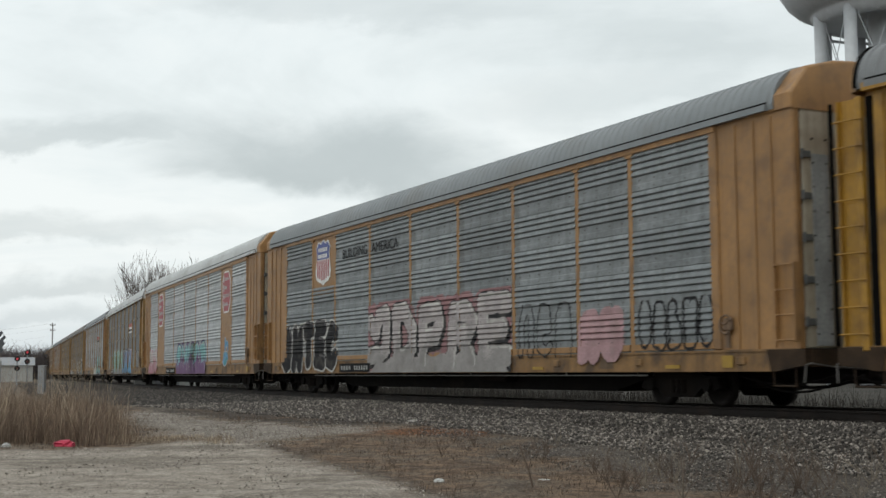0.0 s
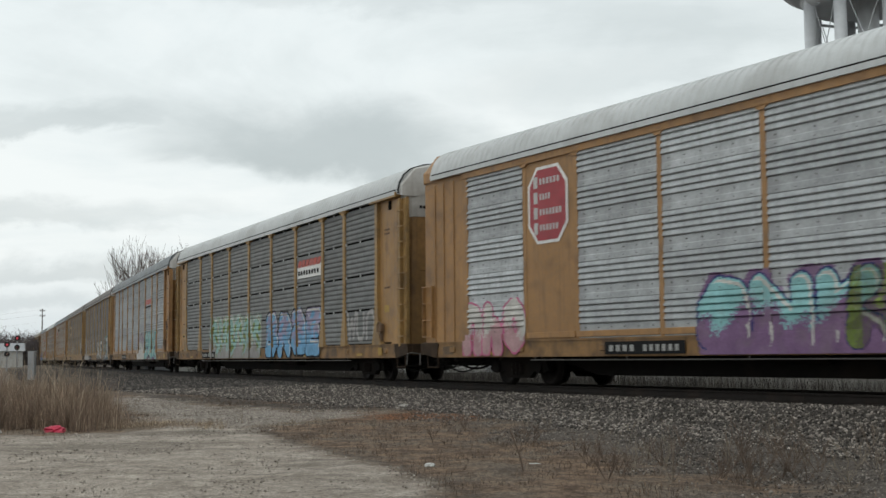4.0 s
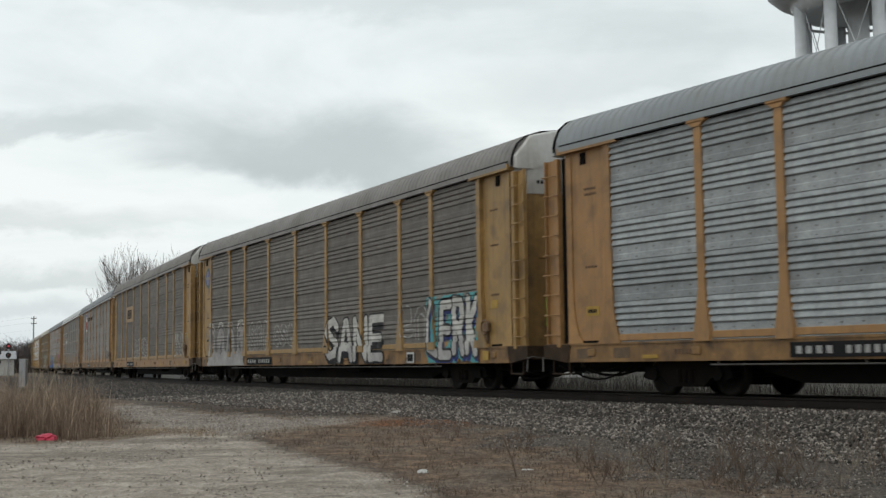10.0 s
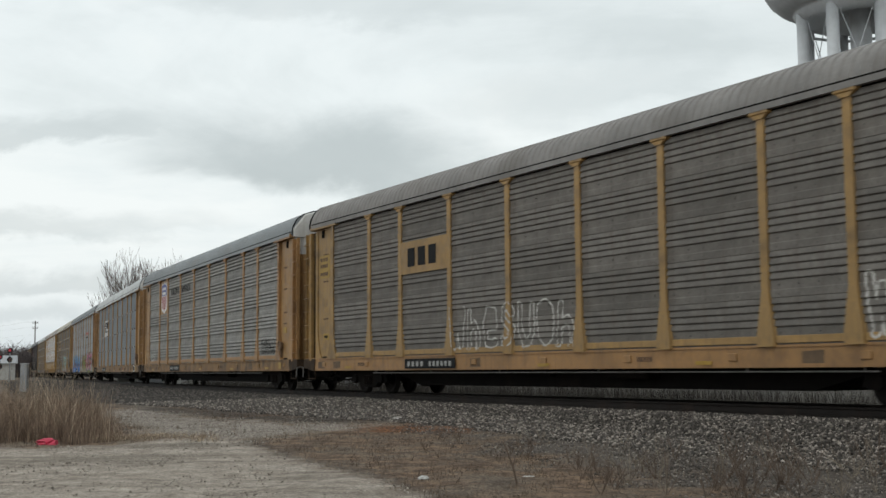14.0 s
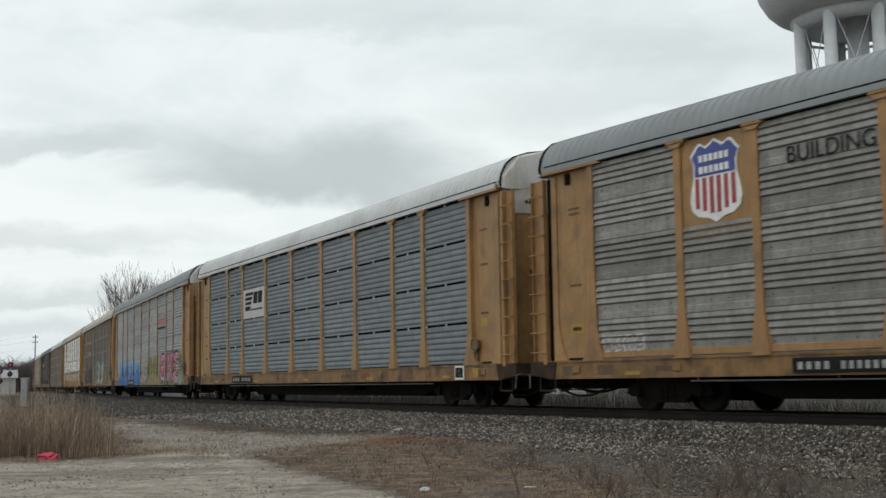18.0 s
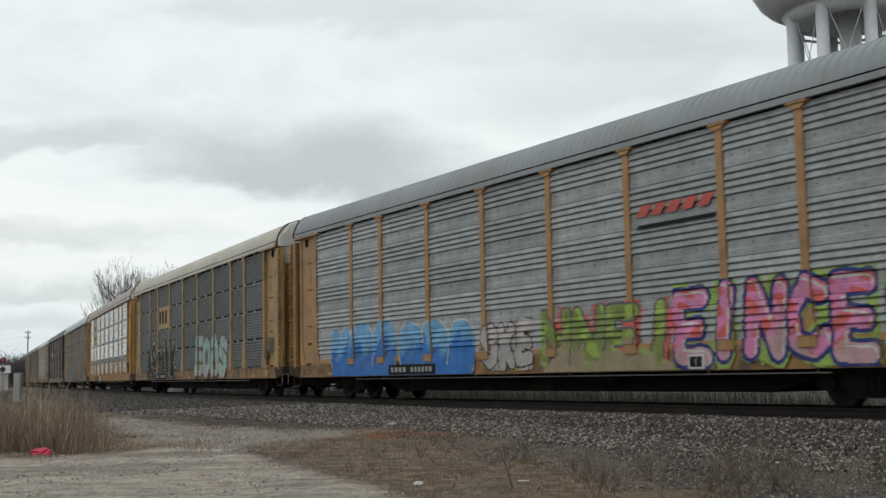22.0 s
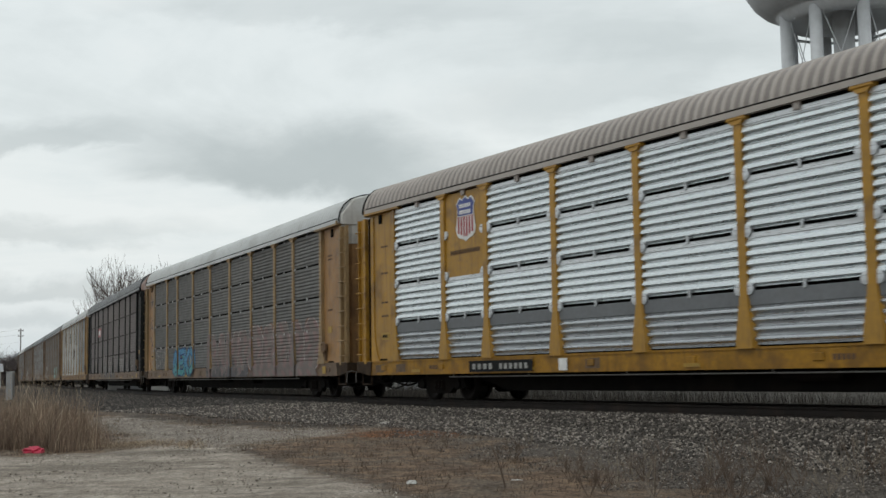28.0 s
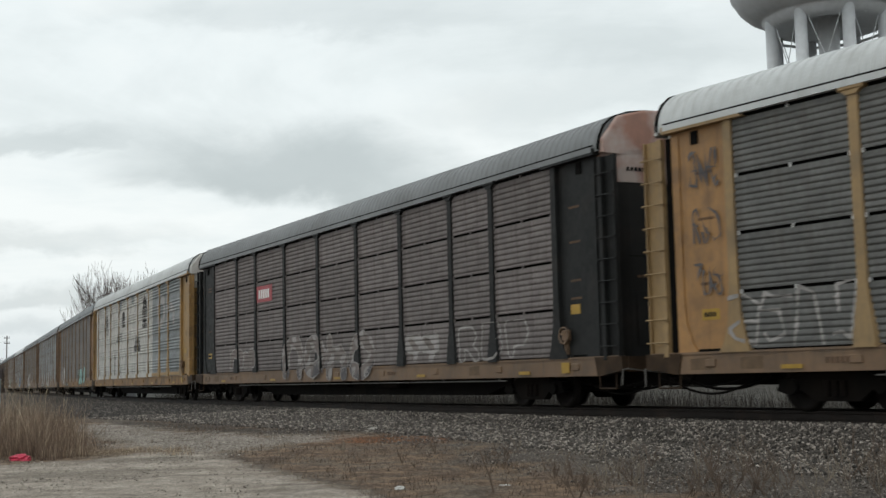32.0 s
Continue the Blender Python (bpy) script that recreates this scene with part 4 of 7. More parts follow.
def autorack(cfg):
    """An enclosed car carrier: flat wagon on two bogies, panelled sides, ribbed roof, end doors."""
    car = thing("autorack_wagon", cfg["label"], "rail wagon", "autorack train")
    paint, zinc, roof = PAINT[cfg["paint"]], ZINC[cfg["zinc"]], ROOF[cfg["roof"]]
    posts = PAINT[cfg.get("post", cfg["paint"])]
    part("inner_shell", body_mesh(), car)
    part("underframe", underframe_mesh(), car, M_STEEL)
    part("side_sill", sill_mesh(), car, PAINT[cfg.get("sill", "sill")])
    part("brake_rod", rod_mesh(), car)
    part("roof", roof_mesh(13.52 if cfg.get("end") != "flush" else 13.45, cfg["roof"] == "beige"), car, roof, (0, 0, cfg.get("lift", 0.0)), label=cfg["roof"] + " ribbed roof sheet")
    part("eave_rail", eave_mesh(13.3), car, roof, (0, 0, cfg.get("lift", 0.0)))
    part("eave_gap", eave_shade_mesh(13.3), car, None, (0, 0, cfg.get("lift", 0.0)))
    if cfg.get("end") == "flush":
        part("top_rail", top_rail_mesh(round(cfg["lift"], 2)), car, paint)
    style, rows = cfg["style"], cfg["rows"]
    skip = cfg.get("plates", {})
    for b in range(9):
        x1, x0 = POSTS[b], POSTS[b + 1]
        w = round(x1 - x0 - 0.15, 3)
        hh = (Z_TOP - Z_PANEL) / rows
        full = skip.get(b)
        for r_ in range(rows):
            z = Z_PANEL + r_ * hh
            if full is not None and full[0] <= z + hh / 2 <= full[1]:
                continue
            gap = 0.002 if style.startswith("rib") else 0.06
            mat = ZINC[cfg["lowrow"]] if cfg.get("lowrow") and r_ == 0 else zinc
            me = panel_mesh(w, round(hh - gap, 3), "wide_low" if style == "wide" and r_ == 0 else style)
            if not me.materials:
                me.materials.append(zinc), me.materials.append(zinc), me.materials.append(M_RIVET)
            o = part("side_panel", me, car, mat, ((x0 + x1) / 2, 1.465, z + gap / 2))
            o.material_slots[1].link = "OBJECT"
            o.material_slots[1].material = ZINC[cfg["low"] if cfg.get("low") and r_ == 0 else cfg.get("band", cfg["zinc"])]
        if full is not None:
            low = Z_PANEL + hh * math.floor((full[0] - Z_PANEL) / hh + 0.5)
            if full[0] - low > 0.1:
                part("blank_sheet", plate_mesh(w - 0.16, round(full[0] - low - 0.004, 2)), car, zinc, ((x0 + x1) / 2, 1.45, low))
            part("blank_plate", plate_mesh(w, round(full[1] - full[0], 2)), car, paint, ((x0 + x1) / 2, 1.46, full[0]))
    if style.startswith("rib"):
        for x1, x0 in zip(POSTS, POSTS[1:]):
            part("foot_rail", foot_rail_mesh(round(x1 - x0 - 0.155, 3)), car, posts, ((x0 + x1) / 2, 0, 0))
    flush = cfg.get("end") == "flush"
    for x in POSTS[1:-1]:
        part("post", post_mesh("plain" if flush else "broad"), car, posts, (x, 1.474, Z_SILL_TOP))
        part("post", post_mesh("plain"), car, posts, (x, -1.474, Z_SILL_TOP), turn=180)
    start = 12.75 if flush else 13.50
    for sgn in (1, -1):
        cap = PAINT[cfg["cap"]] if cfg["cap"] in PAINT else CAPS[cfg["cap"]]
        pieces = [("end_cap", end_cap_mesh(start, 13.88 if flush else 13.62), cap), ("end_door", flat_door_mesh() if flush else end_door_mesh(), CREAM if cfg.get("door") else paint), *[("air_hose", end_hose_mesh(*h), None) for h in ((0.9, 0.30, 0.022), (0.5, 0.22, 0.03), (1.15, 0.16, 0.014))], *([] if flush else [("roof_seal", seal_mesh(start), None)]), ("stirrup_step", step_mesh(), M_ENDSILL), ("end_sill", end_sill_mesh(), None), ("uncoupling_lever", lever_mesh(), None),
                  *([("door_latch", door_latch_mesh(), None)] if cfg.get("latch") else [])]
        if flush:
            pieces += [("side_plate", flush_plate_mesh(), paint), ("grab_ladder", grab_mesh(), posts), ("door_seam", door_seam_mesh(), None), ("door_strip", door_strip_mesh(), None)]
            seams = [part("door_seam", door_seam_mesh(), car, None, (0, y, 0)) for y in (0.62, -0.62)]
            for z in np.arange(1.5, 5.0, 0.72):
                seams.append(part("hinge", hinge_mesh(), car, None, (0, 0, z)))
            for z in np.arange(1.3, 5.0, 0.42):
                for y in (1.05, 0.74):
                    seams.append(part("bolt", bolt_mesh(), car, None, (0, y, z)))
            for o in seams:
                if sgn < 0:
                    half_turn(o)
            for x in (12.35, 12.85, 13.3):
                part("plate_rib", plate_rib_mesh(), car, paint, (sgn * x, 0, 0))
        else:
            pieces += [("side_plate", side_plate_mesh(), paint), ("ladder", ladder_mesh(), posts), ("door_rib", door_rib_mesh(), paint), ("corner_post", corner_post_mesh(), posts), ("door_slot", slot_mesh(), None), ("plate_fold", fold_mesh(), paint), ("foot_gap", foot_gap_mesh(), None), ("door_hatch", door_hatch_mesh(), paint)]
        for nm, me, mt in pieces:
            o = part(nm, me, car, mt, (0, 0, cfg.get("lift", 0.0) if nm in ("end_cap", "roof_seal") else 0.0))
            if sgn < 0:
                half_turn(o)
        if not flush:
            hd = header_mesh()
            if not hd.materials:
                hd.materials.append(paint), hd.materials.append(M_DARK)
            o = part("header", hd, car, posts)
            if sgn < 0:
                half_turn(o)
        o = part("coupler", coupler_mesh(), car)
        if sgn < 0:
            half_turn(o)
        bogie = part("bogie", bolster_mesh(), car, None, (sgn * 10.05, 0, 0))
        part("side_frame", sideframe_mesh(), bogie)
        fr = part("side_frame", sideframe_mesh(), bogie)
        fr.matrix_basis = Matrix.Scale(-1, 4, (0, 1, 0))
        for x in (-0.89, 0.89):
            part("wheelset", wheelset_mesh(), bogie, None, (x, 0, 0.42))
    return car


@functools.lru_cache(None)
def top_rail_mesh(lift):
    """Painted rail between the panels and the eave."""
    return Shape().box(-11.83, 11.83, 1.40, 1.532, 5.10, 5.163 + lift).box(-11.83, 11.83, -1.532, -1.40, 5.10, 5.163 + lift).mesh("top_rail")


@functools.lru_cache(None)
def foot_rail_mesh(w):
    """Painted rail that closes the foot of a ribbed bay."""
    return Shape().box(-w / 2, w / 2, 1.45, 1.514, 1.086, 1.215, 0.006).mesh("foot_rail")


@functools.lru_cache(None)
def plate_mesh(w, h):
    return Shape().box(-w / 2, w / 2, -0.03, 0.02, 0, h, 0.008).mesh("blank_plate")


CARS = [
    dict(label="dirty yellow autorack wagon with grey panels and dark roof", paint="bright", zinc="grey", roof="dark", cap="tan", style="rib", rows=5, shift=-1.0),
    dict(label="tan autorack wagon with grey ribbed panels and a shield emblem", paint="orange", zinc="grey", roof="grey", cap="orange", style="rib", rows=5, shift=-0.92, lift=0.05, end="flush", door="cream", plates={1: (3.24, 5.13)}),
    dict(label="tan autorack wagon with silver panels and red eight-sided signs", paint="orange", zinc="pale", roof="white", cap="orange", style="rib", rows=5, shift=-0.93, lift=0.09, door="cream", end="flush", plates={1: (1.0, 5.2), 7: (1.0, 5.2)}),
    dict(label="ochre autorack wagon with dark slatted panels and pale roof", paint="tan", zinc="ash", roof="white", cap="white", style="slat6", rows=4, shift=-0.75, post="ochre"),
    dict(label="tan autorack wagon with light ribbed panels and red lettering bars", paint="orange", zinc="light", roof="grey", cap="white", style="rib", latch=True, rows=5, shift=-0.15),
    dict(label="ochre autorack wagon with dusty brown panels and white graffiti", paint="ochre", zinc="brown", roof="brownish", cap="white", style="rib_soft", rows=5, shift=-0.1),
    dict(label="ochre autorack wagon with brown dusty ribbed panels", paint="ochre", zinc="brown", roof="brownish", cap="white", style="rib_soft", latch=True, rows=5, shift=-0.07, sill="orange"),
    dict(label="tan autorack wagon with grey ribbed panels and shield emblem", paint="tan", zinc="taupe", roof="grey", cap="white", style="rib", rows=5, shift=-0.05, plates={1: (3.24, 5.13)}, post="orange"),
    dict(label="tan autorack wagon with slate slatted panels and pale roof", paint="tan", zinc="slate", roof="white", cap="white", style="slat6", latch=True, rows=4, shift=-0.05),
    dict(label="tan autorack wagon with light ribbed panels and bright graffiti", paint="orange", zinc="light", roof="grey", cap="white", style="rib", latch=True, rows=5, shift=0.0),
    dict(label="ochre autorack wagon with dark slatted panels and cream roof", paint="ochre", zinc="dark", roof="cream", cap="white", style="slat9", rows=4, shift=0.0),
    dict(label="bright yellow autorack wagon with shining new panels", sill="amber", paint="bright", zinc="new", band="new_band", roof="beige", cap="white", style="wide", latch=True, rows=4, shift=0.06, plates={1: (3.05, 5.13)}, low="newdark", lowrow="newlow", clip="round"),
    dict(label="tan autorack wagon with dark slatted panels and blue graffiti", paint="orange", zinc="dim", roof="white", cap="white", style="slat8", latch=True, rows=4, shift=0.1, post="straw", sill="umber"),
    dict(label="black autorack wagon with brownish panels and red plate", paint="black", zinc="mauve", roof="dark", cap="rust", style="slat7", rows=4, shift=0.2, sill="umber", clip="dull"),
    dict(label="tan autorack wagon covered with white block graffiti", paint="ochre", zinc="grey", roof="white", cap="white", style="rib", rows=5, shift=0.2),
    dict(label="tan autorack wagon with dusty brown panels", paint="orange", zinc="brown", roof="grey", cap="tan", style="rib_soft", rows=5, shift=0.2, post="umber"),
    *[dict(label="distant tan autorack wagon with grey panels", paint=p, zinc=z, roof=f, cap="umber", style="rib", rows=5, shift=0.2, post="umber", sill="umber")
      for p, z, f in (("umber", "grey", "grey"), ("umber", "brown", "dark"), ("ochre", "grey", "white"), ("umber", "taupe", "grey"), ("umber", "brown", "grey"),
                      ("umber", "grey", "white"), ("umber", "brown", "grey"), ("ochre", "taupe", "grey"), ("umber", "grey", "white"), ("umber", "brown", "grey"), ("umber", "grey", "grey"))],

]


def car_rows(index):
    """The wagon's pose at each second, its bogie centres on the track's line."""
    rows = []
    for t in range(0, 33):
        s = 25.954 + (index - 8) * CAR_SPACING - SPEED * (t - 19) + 0.004 * (t - 19) ** 2 + CARS[index].get("shift", 0.0)
        p, q = line(s + 10.05), line(s - 10.05)
        c = (p + q) / 2
        rows.append((t, pose(c[0], c[1], RAIL_Z, 0, 0, math.degrees(math.atan2(p[1] - q[1], p[0] - q[0])))))
    return rows


# ---- lettering, emblems and spray paint on the wagons ----
INK = {n: material("spray_" + n, c, 0.75, spec=0.12, vary=0.22, scale=2.5, grime=(0.2, 0.18, 0.16), grime_amount=0.25, grime_scale=3) for n, c in dict(
    white=(0.50, 0.49, 0.46), dull=(0.36, 0.35, 0.34), black=(0.022, 0.022, 0.024), pink=(0.42, 0.27, 0.28), rose=(0.48, 0.13, 0.24), teal=(0.10, 0.30, 0.31),
    mint=(0.27, 0.43, 0.40), purple=(0.15, 0.085, 0.17), green=(0.22, 0.36, 0.04), blue=(0.045, 0.16, 0.43), sky=(0.16, 0.34, 0.52), navy=(0.03, 0.04, 0.14),
    red=(0.36, 0.06, 0.05), wash=(0.19, 0.165, 0.155), blush=(0.235, 0.165, 0.16), chalk=(0.40, 0.365, 0.36), lilac=(0.28, 0.26, 0.36), sage=(0.25, 0.33, 0.27), brown=(0.20, 0.12, 0.09), azure=(0.10, 0.26, 0.42), sand=(0.27, 0.225, 0.15), moss=(0.175, 0.225, 0.065), plum=(0.19, 0.115, 0.21), hotpink=(0.55, 0.20, 0.36), coral=(0.52, 0.11, 0.10), lime=(0.25, 0.35, 0.08), rosewash=(0.30, 0.17, 0.175), smoke=(0.11, 0.105, 0.11), aqua=(0.24, 0.46, 0.47), fog=(0.30, 0.285, 0.275)).items()}
STROKES = {
    "S": [[(.92, .8), (.6, 1), (.22, .92), (.12, .68), (.5, .5), (.88, .35), (.8, .08), (.4, 0), (.06, .16)]],
    "A": [[(0, 0), (.42, 1), (.58, 1), (1, 0)], [(.2, .32), (.8, .32)]],
    "N": [[(.05, 0), (.05, 1), (.95, 0), (.95, 1)]],
    "E": [[(1, 1), (.08, 1), (.08, 0), (1, 0)], [(.08, .5), (.8, .5)]],
    "o": [[(.5, 1), (.15, .85), (.05, .5), (.15, .15), (.5, 0), (.85, .15), (.95, .5), (.85, .85), (.5, 1)]],
    "n": [[(.08, 0), (.08, .7), (.3, 1), (.7, 1), (.92, .7), (.92, 0)]],
    "u": [[(.08, 1), (.08, .3), (.3, 0), (.7, 0), (.92, .3), (.92, 1)]],
    "z": [[(.05, .95), (.95, 1), (.1, .05), (.95, 0)]],
    "h": [[(.1, 1), (.1, 0)], [(.1, .5), (.6, .6), (.9, .4), (.9, 0)]],
    "k": [[(.1, 1), (.1, 0)], [(.9, 1), (.2, .5), (.95, 0)]],
    "e": [[(.1, .5), (.9, .55), (.8, .95), (.35, 1), (.08, .6), (.2, .1), (.6, 0), (.95, .12)]],
    "w": [[(.0, 1), (.25, 0), (.5, .8), (.75, 0), (1, 1)]],
    "t": [[(.5, 0), (.5, 1)], [(.05, .75), (.95, .95)]],
    "c": [[(.95, .85), (.5, 1), (.08, .6), (.15, .12), (.6, 0), (.95, .2)]],
}


STROKES.update(
    m=[[(.05, 0), (.05, 1), (.5, .4), (.95, 1), (.95, 0)]],
    T=[[(.5, 0), (.5, 1)], [(0, .95), (1, .95)]],
    R=[[(.1, 0), (.1, 1), (.7, 1), (.9, .75), (.7, .5), (.1, .5)], [(.45, .5), (.95, 0)]],
    B=[[(.1, 0), (.1, 1), (.7, 1), (.88, .77), (.6, .52), (.1, .52)], [(.6, .52), (.95, .28), (.7, 0), (.1, 0)]])
STROKES.update(
    D=[[(.1, 0), (.1, 1), (.55, 1), (.95, .6), (.85, .15), (.5, 0), (.1, 0)]],
    Z=[[(.05, 1), (.95, 1), (.05, 0), (.95, 0)]],
    P=[[(.1, 0), (.1, 1), (.75, 1), (.92, .75), (.7, .48), (.1, .48)]],
    I=[[(.5, 0), (.5, 1)]],
    L=[[(.35, 1), (.1, .75), (.15, .1), (.95, .0)]],
    F=[[(.1, 0), (.1, 1), (.95, 1)], [(.1, .5), (.8, .5)]],
    a=[[(.1, .9), (.6, 1), (.9, .7), (.9, 0), (.35, 0), (.1, .25), (.4, .5), (.9, .5)]],
    J=[[(.0, .8), (.25, .55), (.45, .95), (.8, .95), (.85, .2), (.6, 0), (.3, .1), (.0, .05)]],
    Q=[[(.1, .7), (.35, 1), (.8, .95), (.9, .65), (.1, .05), (.95, .1)]])


def panel_profile(height, style):
    """Depth of a panel's face by height."""
    if style in ("wide", "wide_low"):
        n, top = (5 if style == "wide" else 4), height * (0.13 if style == "wide" else 0.30)
        p = [(0.010, 0.0)]
        for i in range(n):
            dz = (height - top) / n
            z0 = dz * i + 0.01
            if style == "wide":
                p += [(y, z0 + dz * u) for y, u in ((-0.030, 0.01), (-0.030, 0.07), (0.034, 0.22), (0.046, 0.31), (0.043, 0.50), (0.030, 0.74), (0.006, 0.97))]
            else:
                p += [(y, z0 + dz * u) for y, u in ((-0.012, 0.02), (-0.010, 0.16), (0.024, 0.40), (0.040, 0.50), (0.040, 0.62), (0.022, 0.80), (-0.006, 0.96))]
        return p + [(0.004, height - top + 0.015), (0.020, height - top + 0.03), (0.020, height - 0.012), (0.006, height)]
    if style.startswith("slat"):
        n = int(style[4:])
        p = [(0.012, 0.0), (0.012, height * 0.03)]
        for i in range(n):
            z0, dz = height * (0.04 + 0.92 * i / n), height * 0.92 / n
            p += [(0.010, z0), (0.002, z0 + dz * 0.10), (0.004, z0 + dz * 0.22), (0.021, z0 + dz * 0.40), (0.024, z0 + dz * 0.55), (0.018, z0 + dz * 0.82)]
        return p + [(0.014, height * 0.965), (0.010, height)]
    n, flat = 4, height * 0.36
    k = 0.66 if style == "rib_soft" else 1.0
    hh = height - flat
    p = [(0.024, 0.0), (0.024, flat * 0.42), (0.014, flat * 0.48), (0.014, flat * 0.98)]
    for i in range(n):
        z0, dz = flat + hh * i / n, hh / n
        p += [(-0.008, z0 + dz * 0.02), (-0.008, z0 + dz * 0.08), (0.040, z0 + dz * 0.19), (0.044, z0 + dz * 0.29), (0.032, z0 + dz * 0.60), (0.010, z0 + dz * 0.96)]
    return [(0.016 + (y - 0.016) * k, z) for y, z in p + [(0.014, height)]]


def face_depth(x, z, cfg):
    """How far the wagon's side stands out at places along it and up it."""
    rows = cfg["rows"]
    hh = (Z_TOP - Z_PANEL) / rows
    gap = 0.002 if cfg["style"].startswith("rib") else 0.06
    prof = panel_profile(round(hh - gap, 3), cfg["style"])
    local = np.clip((z - Z_PANEL) % hh - gap / 2, 0, hh - gap)
    y = 1.465 + np.interp(local, [q for p, q in prof], [p for p, q in prof])
    broad = cfg.get("end") != "flush"
    post = np.min(np.abs(x[..., None] - np.array(POSTS)), -1) < (0.108 if broad else 0.085)
    y = np.where(post, 1.533 if broad else 1.495, y)
    off = np.min(np.abs(x[..., None] - np.array(POSTS[1:-1])), -1)
    if broad:
        u = np.clip((z - 1.23) / 0.78, 0, 1)
        y = np.where((off < 0.25 - 0.148 * u) & (z < 2.01), 1.562 - 0.028 * u, y)
    y = np.where(np.abs(x) > 11.83, 1.456, y)
    if cfg.get("end") != "flush":
        y = np.where((np.abs(x) > 11.54) & (np.abs(x) < 12.02) & (z < 1.3) | (np.abs(np.abs(x) - 11.78) < 0.13), 1.53, y)
    for b, (lo, hi) in cfg.get("plates", {}).items():
        y = np.where((x < POSTS[b] - 0.07) & (x > POSTS[b + 1] + 0.07) & (z > lo) & (z < hi), 1.485, y)
    if cfg["style"].startswith("rib"):
        y = np.where((z < 1.22) & (np.abs(x) < 11.75), 1.517, y)
    return np.where(z < Z_PANEL + 0.01, np.maximum(1.519, np.where(y > 1.54, y, 0)) if broad else 1.519, y) + 0.006


def main_cells(mask):
    """The largest joined patch of cells, without stray specks."""
    left = set(zip(*np.nonzero(mask)))
    best = []
    while left and len(left) > len(best):
        heap, patch = [left.pop()], []
        while heap:
            j, i = heap.pop()
            patch.append((j, i))
            for c in ((j + 1, i), (j - 1, i), (j, i + 1), (j, i - 1)):
                if c in left:
                    left.remove(c)
                    heap.append(c)
        if len(patch) > len(best):
            best = patch
    out = np.zeros_like(mask)
    if best:
        jj, ii = zip(*best)
        out[list(jj), list(ii)] = True
    return out


def spray(car, cfg, x1, x0, z0, z1, glyphs, fill, line_ink=None, halo=None, weight=0.16, edge=0.045, cloud=0.0, seed=1, second=None, third=None, rough=0.03, shadow=None, rings=None,
          level=0.5, shine=None, wild=0, base=0.0, cell=0.027, label=""):
    """Sprayed letter forms that follow the ribs of the panels: body, outline, drop shadow and a cloud behind."""
    rng = np.random.default_rng(seed)
    prof_rows = cfg["rows"]
    hh = (Z_TOP - Z_PANEL) / prof_rows
    gap = 0.002 if cfg["style"].startswith("rib") else 0.06
    ceil = z1 + (0.24 if rings else 0.0)
    zs = set(np.round(np.arange(z0, ceil + 0.001, cell * 0.96), 3)) | {1.219, 1.221, 1.069, 1.071}
    for k in range(prof_rows):
        zs |= {round(Z_PANEL + k * hh + gap / 2 + q, 3) for p, q in panel_profile(round(hh - gap, 3), cfg["style"])}
    zs = np.array(sorted(z for z in zs if z0 - 0.01 <= z <= ceil + 0.01 and z > Z_SILL + 0.005))
    zs = zs[np.concatenate([[True], np.diff(zs) > 0.0015])]
    xs = np.arange(x0, x1 + 0.001, cell)
    cx_, cz_ = np.meshgrid((xs[1:] + xs[:-1]) / 2, (zs[1:] + zs[:-1]) / 2)
    w, h = (x1 - x0) / len(glyphs), z1 - z0
    pad = weight + edge + cloud * 0.5
    bold = fill is not None
    letters = []
    for i, g in enumerate(glyphs):
        gx1 = x1 - i * w - weight * (0.75 if bold else 1.2)
        gw, gh = w - weight * (1.5 if bold else 2.4), h - 2 * pad
        up, slant = rng.uniform(-0.04, 0.04) * h, rng.uniform(-0.12, 0.12)
        polys = list(STROKES[g])
        for _ in range(wild):
            u0, v0, a_ = rng.uniform(0, 1), rng.uniform(0, 1), rng.uniform(0, math.tau)
            polys.append([(u0, v0), (u0 + 0.35 * math.cos(a_), v0 + 0.3 * math.sin(a_)), (u0 + 0.6 * math.cos(a_ + 0.7), min(max(v0 + 0.5 * math.sin(a_ + 0.7), -0.05), 1.05))])
        letters.append([([(gx1 - gw * (u + rng.normal(0, rough) + slant * (v - 0.5)), z0 + pad + up + gh * (v + rng.normal(0, rough) * 0.7)) for u, v in poly],
                         0.0 if k < len(STROKES[g]) else weight * 0.45) for k, poly in enumerate(polys)])

    def reach(qx, qz):
        """Distance to the nearest stroke, to the nearest of another letter, and whose it is."""
        dist, rival, owner = np.full(qx.shape, 9.0), np.full(qx.shape, 9.0), np.zeros(qx.shape, int)
        for i, strokes in enumerate(letters):
            near = (qx < x1 - (i - 0.8) * w) & (qx > x1 - (i + 1.8) * w)
            px, pz = qx[near], qz[near]
            best = np.full(px.shape, 9.0)
            for pts, thin in strokes:
                for (ax, az), (bx, bz) in zip(pts, pts[1:]):
                    dx, dz = bx - ax, bz - az
                    k = np.clip(((px - ax) * dx + (pz - az) * dz) / (dx * dx + dz * dz + 1e-9), 0, 1)
                    best = np.minimum(best, np.hypot(px - ax - k * dx, pz - az - k * dz) + thin)
            old = dist[near]
            rival[near] = np.minimum(rival[near], np.maximum(old, best))
            owner[near] = np.where(best < old, i, owner[near])
            dist[near] = np.minimum(old, best)
        return dist, rival, owner

    wob = 0.015 * np.sin(cx_ * 9 + seed) * np.cos(cz_ * 11)
    dist, rival, owner = reach(cx_, cz_)
    dist = dist + wob
